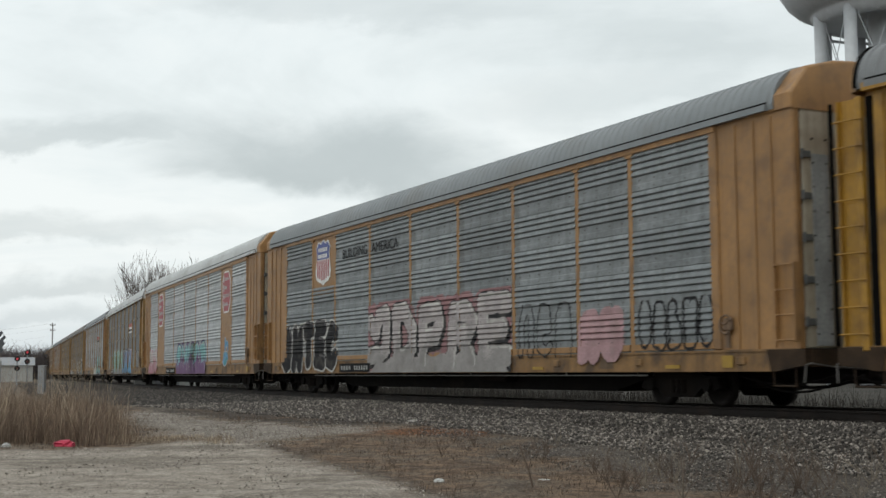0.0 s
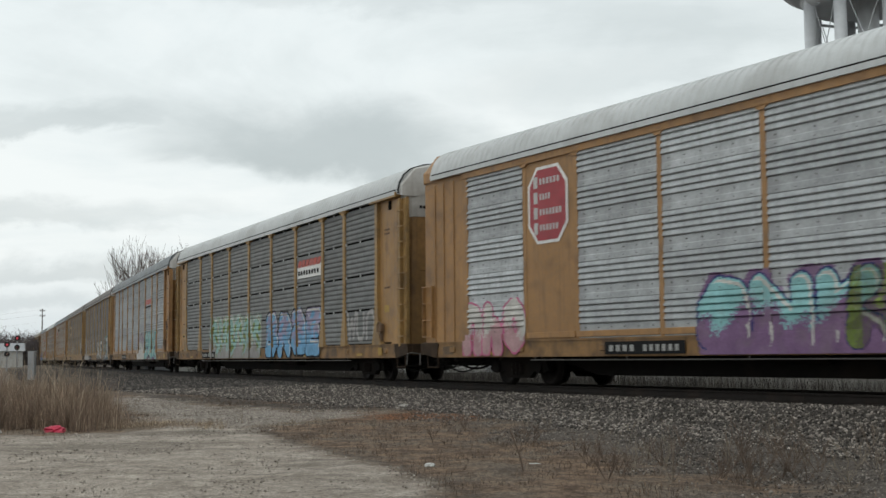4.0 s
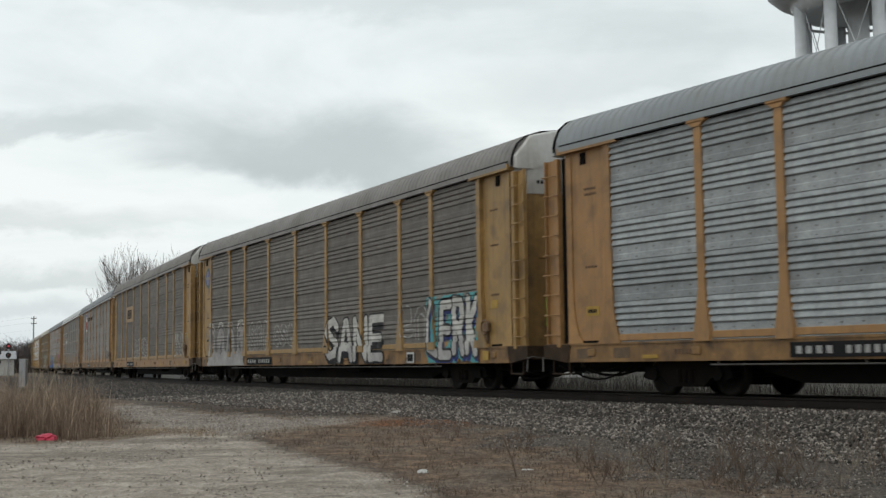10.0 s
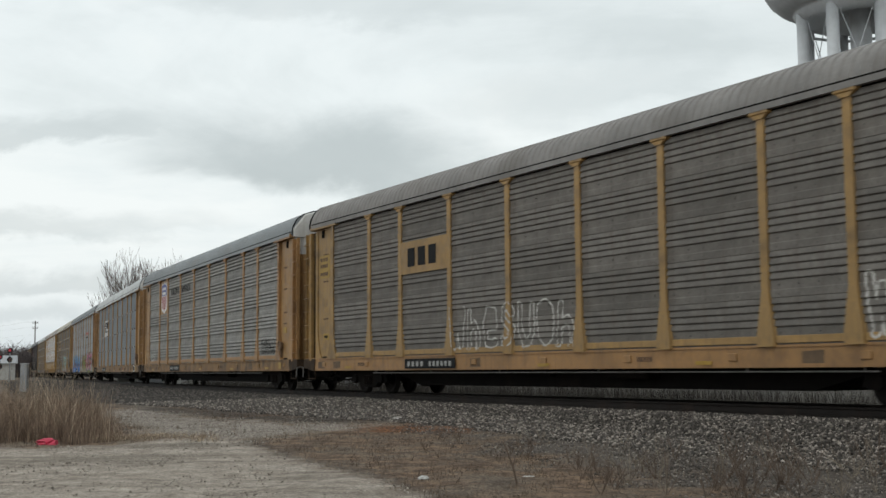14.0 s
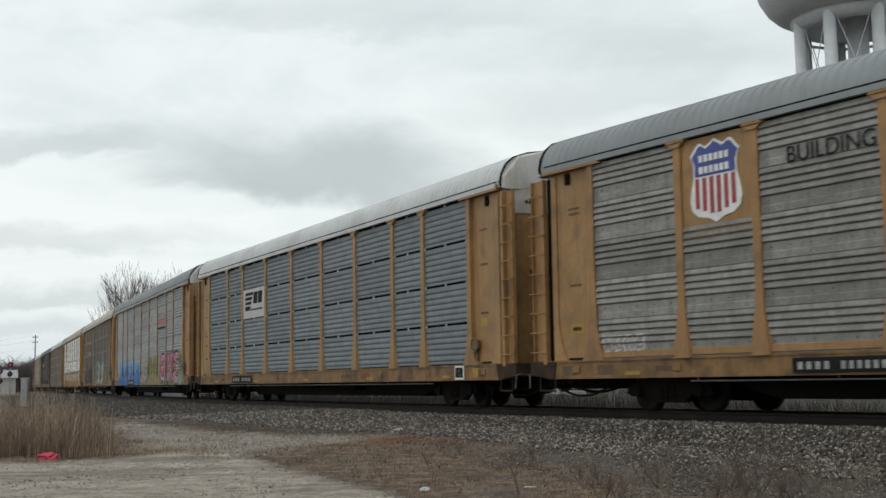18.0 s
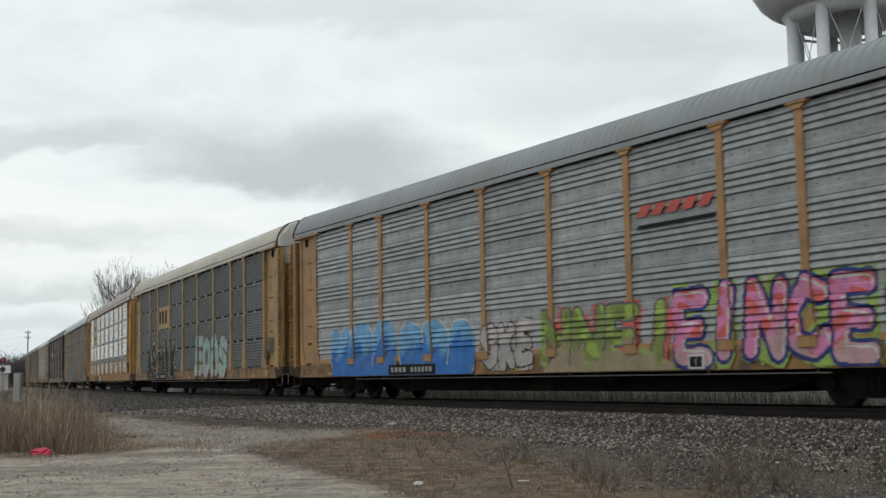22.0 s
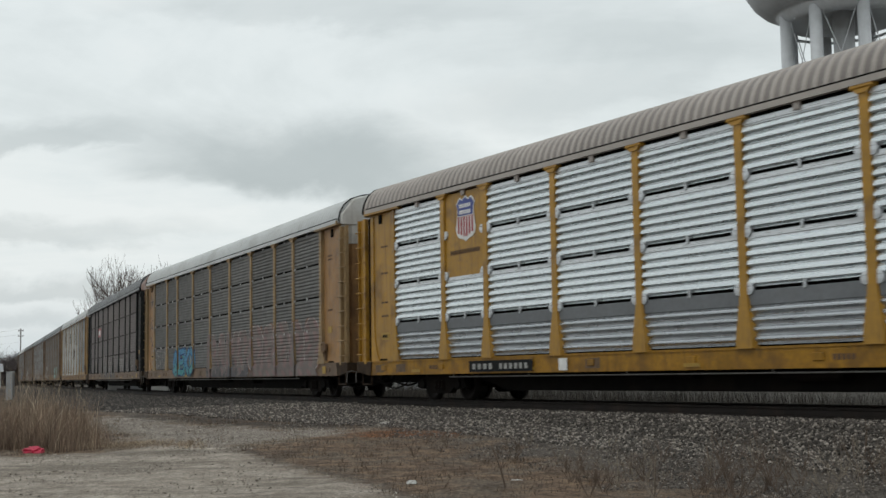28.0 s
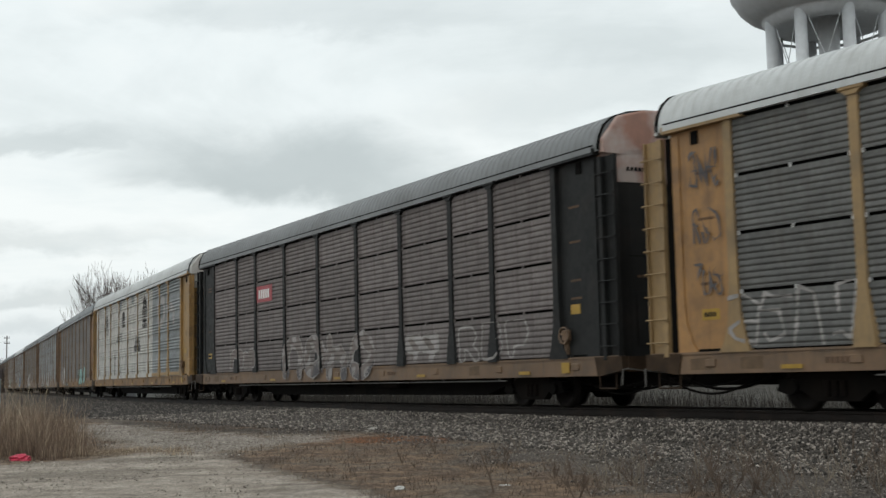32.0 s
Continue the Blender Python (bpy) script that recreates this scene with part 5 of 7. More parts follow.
    if base:
        # the piece runs together at its foot
        across = (2 * cx_ - x1 - x0) / (x1 - x0)
        foot = (cz_ < z0 + base * h * (1 - across ** 4) + 0.05 * np.sin(cx_ * 6 + seed)) & (cx_ > x0 + 0.12) & (cx_ < x1 - 0.12)
        dist = np.where(foot, np.minimum(dist, weight * 0.95), dist)
    ink = np.full(cx_.shape, -1)
    names = []

    def idx(n):
        if n not in names:
            names.append(n)
        return names.index(n)

    soft = rng.uniform(-1, 1, cx_.shape)
    if halo:
        ragged = 0.08 * np.sin(cx_ * 5.1 + seed) + 0.05 * np.sin(cx_ * 13 + cz_ * 7) + 0.045 * soft
        ink[dist < weight + edge + cloud + ragged] = idx(halo)
    if shadow:
        far_d = np.minimum(reach(cx_ - shadow[0], cz_ - shadow[1])[0], reach(cx_ - shadow[0] / 2, cz_ - shadow[1] / 2)[0])
        ink[far_d < weight + edge * 0.6] = idx(shadow[2])
    if line_ink:
        ink[dist < weight + edge] = idx(line_ink)
    if fill:
        body = dist < weight
        ink[body] = idx(fill)
        if third:
            ink[body & (np.sin(cx_ * 7.3 + 2 * np.sin(cz_ * 5 + seed)) * np.sin(cz_ * 8.1 + seed) + 0.12 * soft > 0.25)] = idx(third)
        if second:
            mix = (np.sin(cx_ * 3.1 + seed) * 0.14 + np.sin(cx_ * 7.7 + cz_ * 5) * 0.08 + 0.10 * soft + (cz_ - z0) / h) < level
            ink[body & mix] = idx(second)
        if shine:
            lit = reach(cx_ - 0.055, cz_ + 0.06)[0]
            ink[body & (dist < weight * 0.86) & (lit > weight * 0.86) & (lit < weight * 1.12)] = idx(shine)
        if line_ink:
            ink[(rival - dist < edge * 0.9) & body] = idx(line_ink)
    elif line_ink:
        ink[dist < max(weight - edge, 0)] = idx(halo) if halo else -1
    if rings:
        for k in (1, 2):
            crest = weight + edge + 0.085 * k
            ink[(np.abs(dist - crest) < 0.024) & (cz_ > z1 - pad + (0.45 + 0.2 * k) * crest)] = idx(rings)
    vx, vz = np.meshgrid(xs, zs)
    vz = np.maximum(vz, Z_SILL + 0.005)
    for g in range(len(glyphs)):
        own = (ink >= 0) & (owner == g)
        jj, ii = np.nonzero(own if rings else main_cells(own))
        n = len(jj)
        if not n:
            continue
        # each cell keeps to the surface under its own middle
        mx = cx_[jj, ii]
        quads = []
        for dj, di in ((0, 0), (0, 1), (1, 1), (1, 0)):
            x, z = vx[jj + dj, ii + di], vz[jj + dj, ii + di]
            quads.append(np.stack([x, face_depth(mx, z, cfg), z], -1))
        v = np.stack(quads, 1).reshape(-1, 3)
        me = bpy.data.meshes.new("painted_letter")
        me.vertices.add(4 * n)
        me.vertices.foreach_set("co", v.ravel())
        me.loops.add(4 * n)
        me.loops.foreach_set("vertex_index", np.arange(4 * n)[::-1].copy())
        me.polygons.add(n)
        me.polygons.foreach_set("loop_start", np.arange(0, 4 * n, 4))
        me.polygons.foreach_set("loop_total", np.full(n, 4))
        for nm in names:
            me.materials.append(INK[nm])
        me.polygons.foreach_set("material_index", ink[jj, ii][::-1].astype(np.int32).copy())
        me.update(calc_edges=True)
        part("painted_letter", me, car, label=label)


def flat_part(name, outline, car, mat, x, y, z, depth=0.006, label=""):
    """A flat cut-out: outline in (to the viewer's right, up) about (x, z)."""
    sh = Shape().prism([(x - u, z + v) for u, v in outline], 1, y, y + depth)
    return part(name, sh.mesh(name, [mat]), car, label=label)


def bars(car, mat, x1, x0, z0, z1, y, count, name="lettering", gap=0.3, lean=0.0, label=""):
    """Writing too small to read: a row of plain bars."""
    w = (x1 - x0) / count
    rows = [[((-i * w), 0), (-i * w - w * (1 - gap), 0), (-i * w - w * (1 - gap) - lean, z1 - z0), (-i * w - lean, z1 - z0)] for i in range(count)]
    for o in rows:
        sh = Shape().prism([(x1 + u, z0 + v) for u, v in o], 1, y, y + 0.005)
        part(name, sh.mesh(name, [mat]), car, label=label)


def number_plate(car, x1, x0, y=1.524, z0=0.71, z1=0.97):
    flat_part("mark_panel", [(0, 0), (x1 - x0, 0), (x1 - x0, z1 - z0), (0, z1 - z0)], car, M_BLACKP, x1, y, z0)
    w = x1 - x0
    for a, b, n in ((0.06, 0.42, 4), (0.50, 0.96, 6)):
        k = (b - a) * w / n
        for j in range(n):
            flat_part("mark", [(0, 0), (k * 0.55, 0), (k * 0.55, z1 - z0 - 0.13), (0, z1 - z0 - 0.13)], car, M_MARK, x1 - a * w - j * k, y + 0.008, z0 + 0.06, 0.005)


def words(car, text, x1, z, size, y, mat, width, label=""):
    cu = bpy.data.curves.new("words", "FONT")
    cu.body, cu.size, cu.extrude = text, size, 0.003
    tmp = bpy.data.objects.new("words_tmp", cu)
    scene.collection.objects.link(tmp)
    bpy.context.view_layer.update()
    me = bpy.data.meshes.new_from_object(tmp.evaluated_get(bpy.context.evaluated_depsgraph_get()))
    bpy.data.objects.remove(tmp)
    me.materials.clear()
    me.materials.append(mat)
    k = width / max(v.co.x for v in me.vertices)
    me.transform(Matrix(((-k, 0, 0, 0), (0, 0, 1, 0), (0, 1, 0, 0), (0, 0, 0, 1))))
    return part("lettering", me, car, None, (x1, y, z), label)


def shield(car, x, z, w, h, y):
    """The blue, white and red shield emblem, without its lettering."""
    top = [(-.46, .33), (-.33, .45), (-.27, .47), (-.16, .42), (0, .5), (.16, .42), (.27, .47), (.33, .45), (.46, .33), (.40, .22), (.40, .07)]
    low = [(.45, -.08), (.48, -.22), (.44, -.34), (.32, -.415), (.14, -.44), (0, -.5), (-.14, -.44), (-.32, -.415), (-.44, -.34), (-.48, -.22), (-.45, -.08), (-.40, .07), (-.40, .22)]
    sc = lambda o, k=1.0: [(u * w * k, v * h * k) for u, v in o][::-1]
    flat_part("emblem", sc(top + low, 1.08), car, M_WHITE, x, y, z, label="white-edged shield emblem")
    flat_part("emblem_field", sc([p for p in top + low if p[1] > 0.06]), car, M_BLUE, x, y + 0.007, z, label="blue upper field")
    for i in range(6):
        u = -0.40 + i * 0.144
        lo = -0.44 + abs(u + 0.04) * 0.28
        flat_part("emblem_stripe", [(u * w, lo * h), ((u + .08) * w, lo * h), ((u + .08) * w, .05 * h), (u * w, .05 * h)], car, M_RED, x, y + 0.007, z)
    for k in (0.30, 0.15):
        bars(car, M_WHITE, x + 0.31 * w, x - 0.31 * w, z + (k - 0.045) * h, z + (k + 0.045) * h, y + 0.014, 6, "emblem_mark", 0.3)


def octagon(car, x, z, w, h, y):
    o = [(-.5, -.27), (-.27, -.5), (.27, -.5), (.5, -.27), (.5, .27), (.27, .5), (-.27, .5), (-.5, .27)]
    flat_part("sign_edge", [(u * w, v * h) for u, v in o], car, M_WHITE, x, y, z, label="white edge of the sign")
    flat_part("sign", [(u * w * .9, v * h * .92) for u, v in o], car, M_RED, x, y + 0.007, z, label="faded red eight-sided sign")
    for k, (n, e) in enumerate(((6, 0.34), (4, 0.1), (7, 0.38), (6, 0.3))):
        zz = z + (0.3 - k * 0.2) * h
        bars(car, M_CLIP, x + 0.34 * w, x + 0.22 * w, zz - 0.075 * h, zz + 0.075 * h, y + 0.014, 1, "sign_mark", 0.2)
        bars(car, M_CLIP, x + 0.19 * w, x - e * w, zz - 0.035 * h, zz + 0.045 * h, y + 0.014, n, "sign_mark", 0.45)


def clips(car, cfg):
    """White panel clips where the slatted panels meet."""
    me = clip_mesh(cfg.get("clip", "white"))
    hh = (Z_TOP - Z_PANEL) / cfg["rows"]
    for r_ in range(1, cfg["rows"] + 1):
        z = Z_PANEL + r_ * hh
        for b in range(9):
            x1, x0 = POSTS[b], POSTS[b + 1]
            if cfg.get("clip") == "round":
                if r_ == cfg["rows"]:
                    part("eave_tab", eave_tab_mesh(), car, ROOF[cfg["roof"]], ((x0 + x1) / 2, 1.50, z))
                elif b != 1 or z < 3.0:
                    part("panel_clip", clip_mesh("seam"), car, None, ((x0 + x1) / 2, 1.500, z))
            spots = ([] if cfg.get("clip") == "round" else [(x0 + x1) / 2]) + ([x1 - 0.13, x0 + 0.13] if r_ < cfg["rows"] else [])
            for x in spots:
                part("panel_clip", me, car, None, (x, 1.492, z))


@functools.lru_cache(None)
def eave_tab_mesh():
    """A short strap that holds the panels to the eave."""
    return Shape().box(-0.075, 0.075, -0.04, 0.032, -0.10, 0.16, 0.01).tube((0, 0.02, -0.055), (0, 0.042, -0.055), 0.018, n=8).mesh("eave_tab")


@functools.lru_cache(None)
def clip_mesh(look_of):
    mat = M_CLIP if look_of == "white" else ZINC["mauve" if look_of == "dull" else "new_band"]
    if look_of == "round":
        return Shape().tube((0, -0.02, 0), (0, 0.026, 0), 0.115, 0.105, 16).tube((0, 0.026, 0.04), (0, 0.036, 0.04), 0.016, n=8).tube((0, 0.026, -0.04), (0, 0.036, -0.04), 0.016, n=8).mesh("panel_clip", [mat])
    if look_of == "seam":
        return Shape().box(-0.028, 0.028, -0.04, 0.012, -0.075, 0.075, 0.01).tube((0, 0.01, 0.045), (0, 0.022, 0.045), 0.02, n=8).tube((0, 0.01, -0.045), (0, 0.022, -0.045), 0.02, n=8).mesh("panel_clip", [mat])
    return Shape().box(-0.018, 0.018, -0.03, 0.010, -0.045, 0.032, 0.005).mesh("panel_clip", [mat])


@functools.lru_cache(None)
def hand_brake_mesh():
    """Brake wheel with its chain guard on the side by the ladder."""
    sh = Shape()
    n = 14
    for k in range(n):
        a, b = k * math.tau / n, (k + 1) * math.tau / n
        sh.tube((0.17 * math.cos(a), 0.09, 0.17 * math.sin(a)), (0.17 * math.cos(b), 0.09, 0.17 * math.sin(b)), 0.018, n=6)
    for a in (0.3, 2.4, 4.5):
        sh.tube((0, 0.09, 0), (0.17 * math.cos(a), 0.09, 0.17 * math.sin(a)), 0.014, n=5)
    sh.box(-0.14, 0.10, -0.02, 0.09, -0.12, 0.12, 0.03).box(-0.05, 0.05, -0.02, 0.05, -0.42, -0.09)
    return sh.mesh("brake_wheel")


M_STENCIL = material("brown_stencil_paint", (0.10, 0.055, 0.028), 0.7, vary=0.3, scale=6)
M_PLACARD = material("worn_yellow_placard", (0.34, 0.215, 0.04), 0.6, vary=0.25, scale=5, grime=(0.2, 0.12, 0.05), grime_amount=0.5)
M_RING = material("dull_teal_enamel", (0.055, 0.10, 0.10), 0.6, vary=0.3, scale=9, grime=(0.22, 0.18, 0.12), grime_amount=0.5, grime_scale=8)
M_TRACE = material("faded_red_stencil", (0.20, 0.055, 0.030), 0.7, vary=0.3, scale=6)
M_SOOT = material("sooty_patch", (0.12, 0.075, 0.04), 0.7, vary=0.3, scale=6)


def end_marks(i, car, cfg):
    """Lettering bars, latches and the odd patch on the door at the wagon's end."""
    def on_door(name, y1, y0, z0, z1, mat, x=-13.886, label=""):
        part(name, Shape().box(x, x + 0.004, y0, y1, z0, z1).mesh(name, [mat]), car, label=label)

    if cfg.get("end") == "flush":
        for z in (2.05, 2.16, 2.9):
            for k in range(4):
                on_door("door_mark", 1.02 - k * 0.07, 0.97 - k * 0.07, z, z + 0.06, M_STENCIL, -13.866)
        return
    for k in range(6):
        on_door("door_mark", 0.95 - k * 0.10, 0.88 - k * 0.10, 4.78, 4.86, M_BLACKP, -13.628)
    for k in range(4):
        on_door("door_mark", 0.75 - k * 0.11, 0.66 - k * 0.11, 2.62, 2.67, M_STENCIL, -13.607)
    on_door("door_seal", 0.95, -0.95, 3.05, 3.06, M_DARK, -13.607)
    if i == 5:
        on_door("door_patch", 0.78, 0.42, 1.5, 2.2, INK["green"], -13.62, "small green patch on the door")
    if i == 12:
        on_door("latch_bar", 0.85, 0.05, 2.05, 2.2, M_BLACKP, -13.66, "black latch bar")


def decorate(i, car, cfg):
    if 0 < i < 15:
        end_marks(i, car, cfg)
    deep = 1.475
    if 0 < i < 14:
        for z, k in ((2.25, 5), (2.62, 4), (3.42, 6), (4.15, 5), (4.26, 4)):
            for sgn in (1, -1):
                if (i + int(z * 10) + sgn) % 3:
                    bars(car, M_STENCIL, sgn * 12.42 + 0.2, sgn * 12.42 - 0.2, z, z + 0.05, 1.428, k, "stencil", 0.3)
        flat_part("label", [(0, 0), (0.42, 0), (0.42, 0.2), (0, 0.2)], car, M_YEL, 12.62, 1.428, 1.62, label="yellow warning label")
        bars(car, M_BLACKP, 12.56, 12.26, 1.68, 1.76, 1.4345, 4, "stencil", 0.3)
        for x in (12.9, 11.7, 3.3, -7.9):
            flat_part("worn_patch", [(0, 0), (0.5, 0), (0.5, 0.22), (0, 0.2)], car, M_SOOT if int(x * 10) % 2 else M_YEL, x, 1.4915, 0.74, 0.003)
        for x in (9.9, -3.4):
            bars(car, M_STENCIL, x, x - 0.5, 0.80, 0.90, 1.4915, 5, "stencil", 0.3)
    if i == 6:
        flat_part("placard", [(0, 0), (0.78, 0), (0.78, 0.72), (0, 0.72)], car, M_PLACARD, 12.93, 1.4285, 3.55, label="worn yellow placard")
        for zz, k in ((4.08, 3), (3.88, 4), (3.63, 4)):
            bars(car, M_STENCIL, 12.86, 12.24, zz, zz + 0.11, 1.435, k, "sign_mark", 0.25)
    flat_part("label", [(0, 0), (0.34, 0), (0.34, 0.2), (0, 0.2)], car, M_YEL, -12.2, 1.428, 1.95, label="yellow warning label")
    flat_part("label", [(0, 0), (0.3, 0), (0.3, 0.22), (0, 0.22)], car, M_YEL, -11.9, 1.5155, 0.74, label="yellow reflector label")
    for x in (10.8, 5.6, 0.2, -5.2, -10.2):
        flat_part("reflector", [(0, 0), (0.45, 0), (0.45, 0.07), (0, 0.07)], car, M_YEL, x, 1.5155, 0.73)
    if i in (4, 8, 11):
        bars(car, M_TRACE, -4.7, -5.4, 0.76, 0.93, 1.4925, 3, "stencil", 0.25)
    if i in (4, 5, 9):
        x = {4: -6.1, 5: -7.58, 9: -6.05}[i]
        flat_part("test_panel", [(0, 0), (.46, 0), (.46, .28), (0, .28)], car, M_CLIP, x, 1.526, 0.70)
        bars(car, M_BLACKP, x - 0.05, x - 0.41, 0.74, 0.93, 1.533, 2, "mark", 0.1)
    part("brake_wheel", hand_brake_mesh(), car, PAINT["umber"], (-12.05, 1.45, 1.52))
    if not cfg["style"].startswith("rib"):
        clips(car, cfg)
    S = functools.partial(spray, car, cfg)
    if i == 1:
        shield(car, 8.13, 4.29, 1.3, 1.40, 1.49)
        number_plate(car, 6.6, 4.2)
        S(12.05, 6.8, 0.69, 2.42, "SmTEc", "black", "white", weight=0.265, edge=0.06, seed=3, shine="smoke", label="black block letters edged in white")
        S(4.4, -4.2, 0.69, 2.75, "JDPRE", "chalk", "black", base=0.22, halo="rosewash", weight=0.27, edge=0.03, cloud=0.20, seed=5, second="fog", level=0.36, shadow=(-0.13, -0.10, "black"), shine="white", label="chalky white bubble letters on a faded pink cloud")
        S(-4.5, -6.9, 1.0, 2.25, "nen", None, "black", weight=0.12, edge=0.02, seed=7, label="thin dark outline letters")
        S(-7.1, -8.8, 0.8, 2.05, "nu", "pink", None, weight=0.26, seed=8, label="faint pink paint cloud")
        S(-9.3, -11.7, 1.08, 2.1, "onhwo", None, "black", weight=0.13, edge=0.03, seed=9, label="dark outlined letters")
        words(car, "BUILDING", 6.4, 4.25, 0.42, 1.521, M_BLACKP, 1.95, "dark weathered word")
        words(car, "AMERICA", 4.1, 4.25, 0.42, 1.521, M_BLACKP, 1.9, "dark weathered word")
    elif i == 2:
        octagon(car, 8.15, 4.08, 1.55, 1.75, 1.49)
        octagon(car, -8.1, 4.08, 1.55, 1.75, 1.49)
        number_plate(car, 6.1, 3.6)
        S(11.9, 9.1, 0.70, 2.05, "nho", "white", "rose", weight=0.2, edge=0.05, seed=11, second="pink", label="pink and white letters")
        S(3.3, -4.1, 0.69, 2.2, "eNkSa", "aqua", "navy", base=0.33, halo="plum", weight=0.25, edge=0.035, cloud=0.07, seed=12, second="plum", level=0.48, shine="white", label="teal and purple graffiti letters")
        S(-0.3, -1.75, 0.69, 2.12, "R", "moss", "navy", weight=0.25, edge=0.035, seed=13, third="lime", label="bright green letter")
        S(-7.6, -8.55, 0.95, 1.62, "o", "sky", "white", weight=0.14, edge=0.04, seed=14, third="teal", label="blue curled tag edged in white")
        S(-7.85, -8.6, 1.55, 2.2, "h", "sky", "white", weight=0.11, edge=0.04, seed=15)
    elif i == 3:
        bars(car, M_WHITE, -4.5, -6.9, 3.35, 3.75, 1.492, 1, "sign_plate", 0.0)
        bars(car, M_REDL, -4.55, -6.9, 3.72, 3.95, 1.499, 6, "sign_mark", 0.2, 0.12, label="red lettering bars")
        bars(car, M_BLACKP, -4.6, -6.8, 3.45, 3.6, 1.499, 8, "sign_mark", 0.35)
        number_plate(car, 8.6, 6.4)
        S(7.2, -0.2, 0.70, 2.42, "euPonS", "mint", "chalk", base=0.45, halo="sage", weight=0.27, edge=0.05, cloud=0.06, seed=21, second="fog", level=0.25, third="moss", shine="white", label="mint and pale green graffiti with white edges")
        S(-0.8, -6.9, 0.70, 2.4, "BRaE", "lilac", "black", weight=0.26, edge=0.065, seed=22, second="sky", level=0.42, third="sky", shine="white", label="blue and lilac graffiti edged in black")
        S(-9.3, -11.6, 1.15, 2.1, "wun", "dull", None, weight=0.07, seed=23)
    elif i == 4:
        bars(car, M_REDL, -4.6, -6.9, 3.66, 3.93, 1.521, 5, "sign_mark", 0.30, 0.20, label="red slanted lettering bars")
        bars(car, M_BLACKP, -4.6, -6.9, 3.50, 3.58, 1.521, 1, "sign_line", 0.0, 0.1)
        number_plate(car, 7.0, 4.6)
        S(-0.8, -4.3, 0.69, 2.2, "nnmn", "dull", "smoke", base=0.4, halo="white", weight=0.20, edge=0.045, cloud=0.05, seed=31, second="white", level=0.55, third="plum", label="white cloud with purple letters")
        S(-4.2, -9.1, 0.69, 2.25, "ZkSR", "mint", "smoke", halo="aqua", weight=0.235, edge=0.025, cloud=0.05, seed=32, third="teal", wild=2, shadow=(-0.16, -0.14, "plum"), shine="white", rough=0.06, label="teal and mint graffiti")
        S(-12.0, -12.62, 2.12, 2.62, "aSe", None, "black", weight=0.045, edge=0.022, seed=33, label="small black scrawl")
        S(-12.1, -12.5, 1.55, 2.1, "B", None, "black", weight=0.03, edge=0.015, seed=34)
    elif i == 5:
        o = [(0.42 * math.cos(k * math.tau / 20), 0.42 * math.sin(k * math.tau / 20)) for k in range(20)]
        flat_part("emblem", o, car, M_RING, 12.45, 1.428, 4.3, label="round blue emblem with a pale cross")
        flat_part("emblem_ring", [(u * 0.72, v * 0.72) for u, v in o], car, M_BLUE, 12.45, 1.435, 4.3)
        flat_part("emblem_cross", [(-.28, -.06), (.28, -.06), (.28, .06), (-.28, .06)], car, INK["fog"], 12.45, 1.442, 4.3)
        flat_part("emblem_cross", [(-.06, -.28), (.06, -.28), (.06, .28), (-.06, .28)], car, INK["fog"], 12.45, 1.449, 4.3)
        number_plate(car, 6.8, 3.9)
        S(-1.35, -5.95, 0.69, 2.15, "SANE", "white", "black", weight=0.125, edge=0.06, seed=41, rough=0.0, shadow=(-0.10, -0.16, "black"), second="dull", level=0.22, label="white block word edged in black")
        S(-8.75, -11.7, 0.69, 2.4, "LERk", "white", "black", halo="teal", weight=0.115, edge=0.06, cloud=0.11, seed=42, second="dull", level=0.4, shadow=(-0.09, -0.10, "navy"), label="white letters with black and blue edges")
        S(12.35, 7.0, 0.69, 2.2, "IIII", "fog", "smoke", base=0.35, weight=0.50, edge=0.04, seed=43, second="dull", level=0.30, rough=0.0, rings="white", label="large white rounded letters under white arcs")
        S(12.05, 7.3, 1.1, 2.0, "IIII", "smoke", None, weight=0.14, seed=47, third="fog", rough=0.05)
        S(6.7, 4.2, 1.2, 2.3, "Sne", None, "dull", weight=0.10, edge=0.02, seed=44)
        S(3.8, 1.6, 1.3, 2.1, "cSe", None, "dull", weight=0.10, edge=0.02, seed=45)
        S(-7.0, -8.9, 1.3, 2.25, "en", None, "dull", weight=0.10, edge=0.02, seed=46)
    elif i == 6:
        flat_part("sign_plate", [(0, 0), (2.6, 0), (2.6, 0.88), (0, 0.88)], car, PAINT["ochre"], 7.0, 1.521, 3.26, label="ochre sign plate")
        bars(car, M_BLACKP, 6.6, 4.8, 3.45, 3.95, 1.529, 3, "sign_mark", 0.3)
        number_plate(car, 6.8, 4.0)
        S(4.3, -1.3, 1.15, 2.25, "wheSuoh", None, "white", weight=0.09, edge=0.02, seed=51, label="thin white scrawl")
        S(-9.3, -12.2, 1.1, 2.2, "whew", None, "white", weight=0.09, edge=0.025, seed=52, label="thin white scrawl")
    elif i == 7:
        shield(car, 8.1, 4.28, 1.3, 1.45, 1.49)
        words(car, "BUILDING", 6.35, 4.3, 0.42, 1.521, M_BLACKP, 1.9, "dark weathered word")
        words(car, "AMERICA", 3.95, 4.3, 0.42, 1.521, M_BLACKP, 1.85, "dark weathered word")
        number_plate(car, 6.4, 4.3)
        S(11.5, 10.2, 1.2, 1.55, "wune", None, "white", weight=0.05, edge=0.02, seed=61)
        S(3.4, -0.3, 1.6, 2.1, "nceh", None, "dull", weight=0.05, edge=0.015, seed=62)
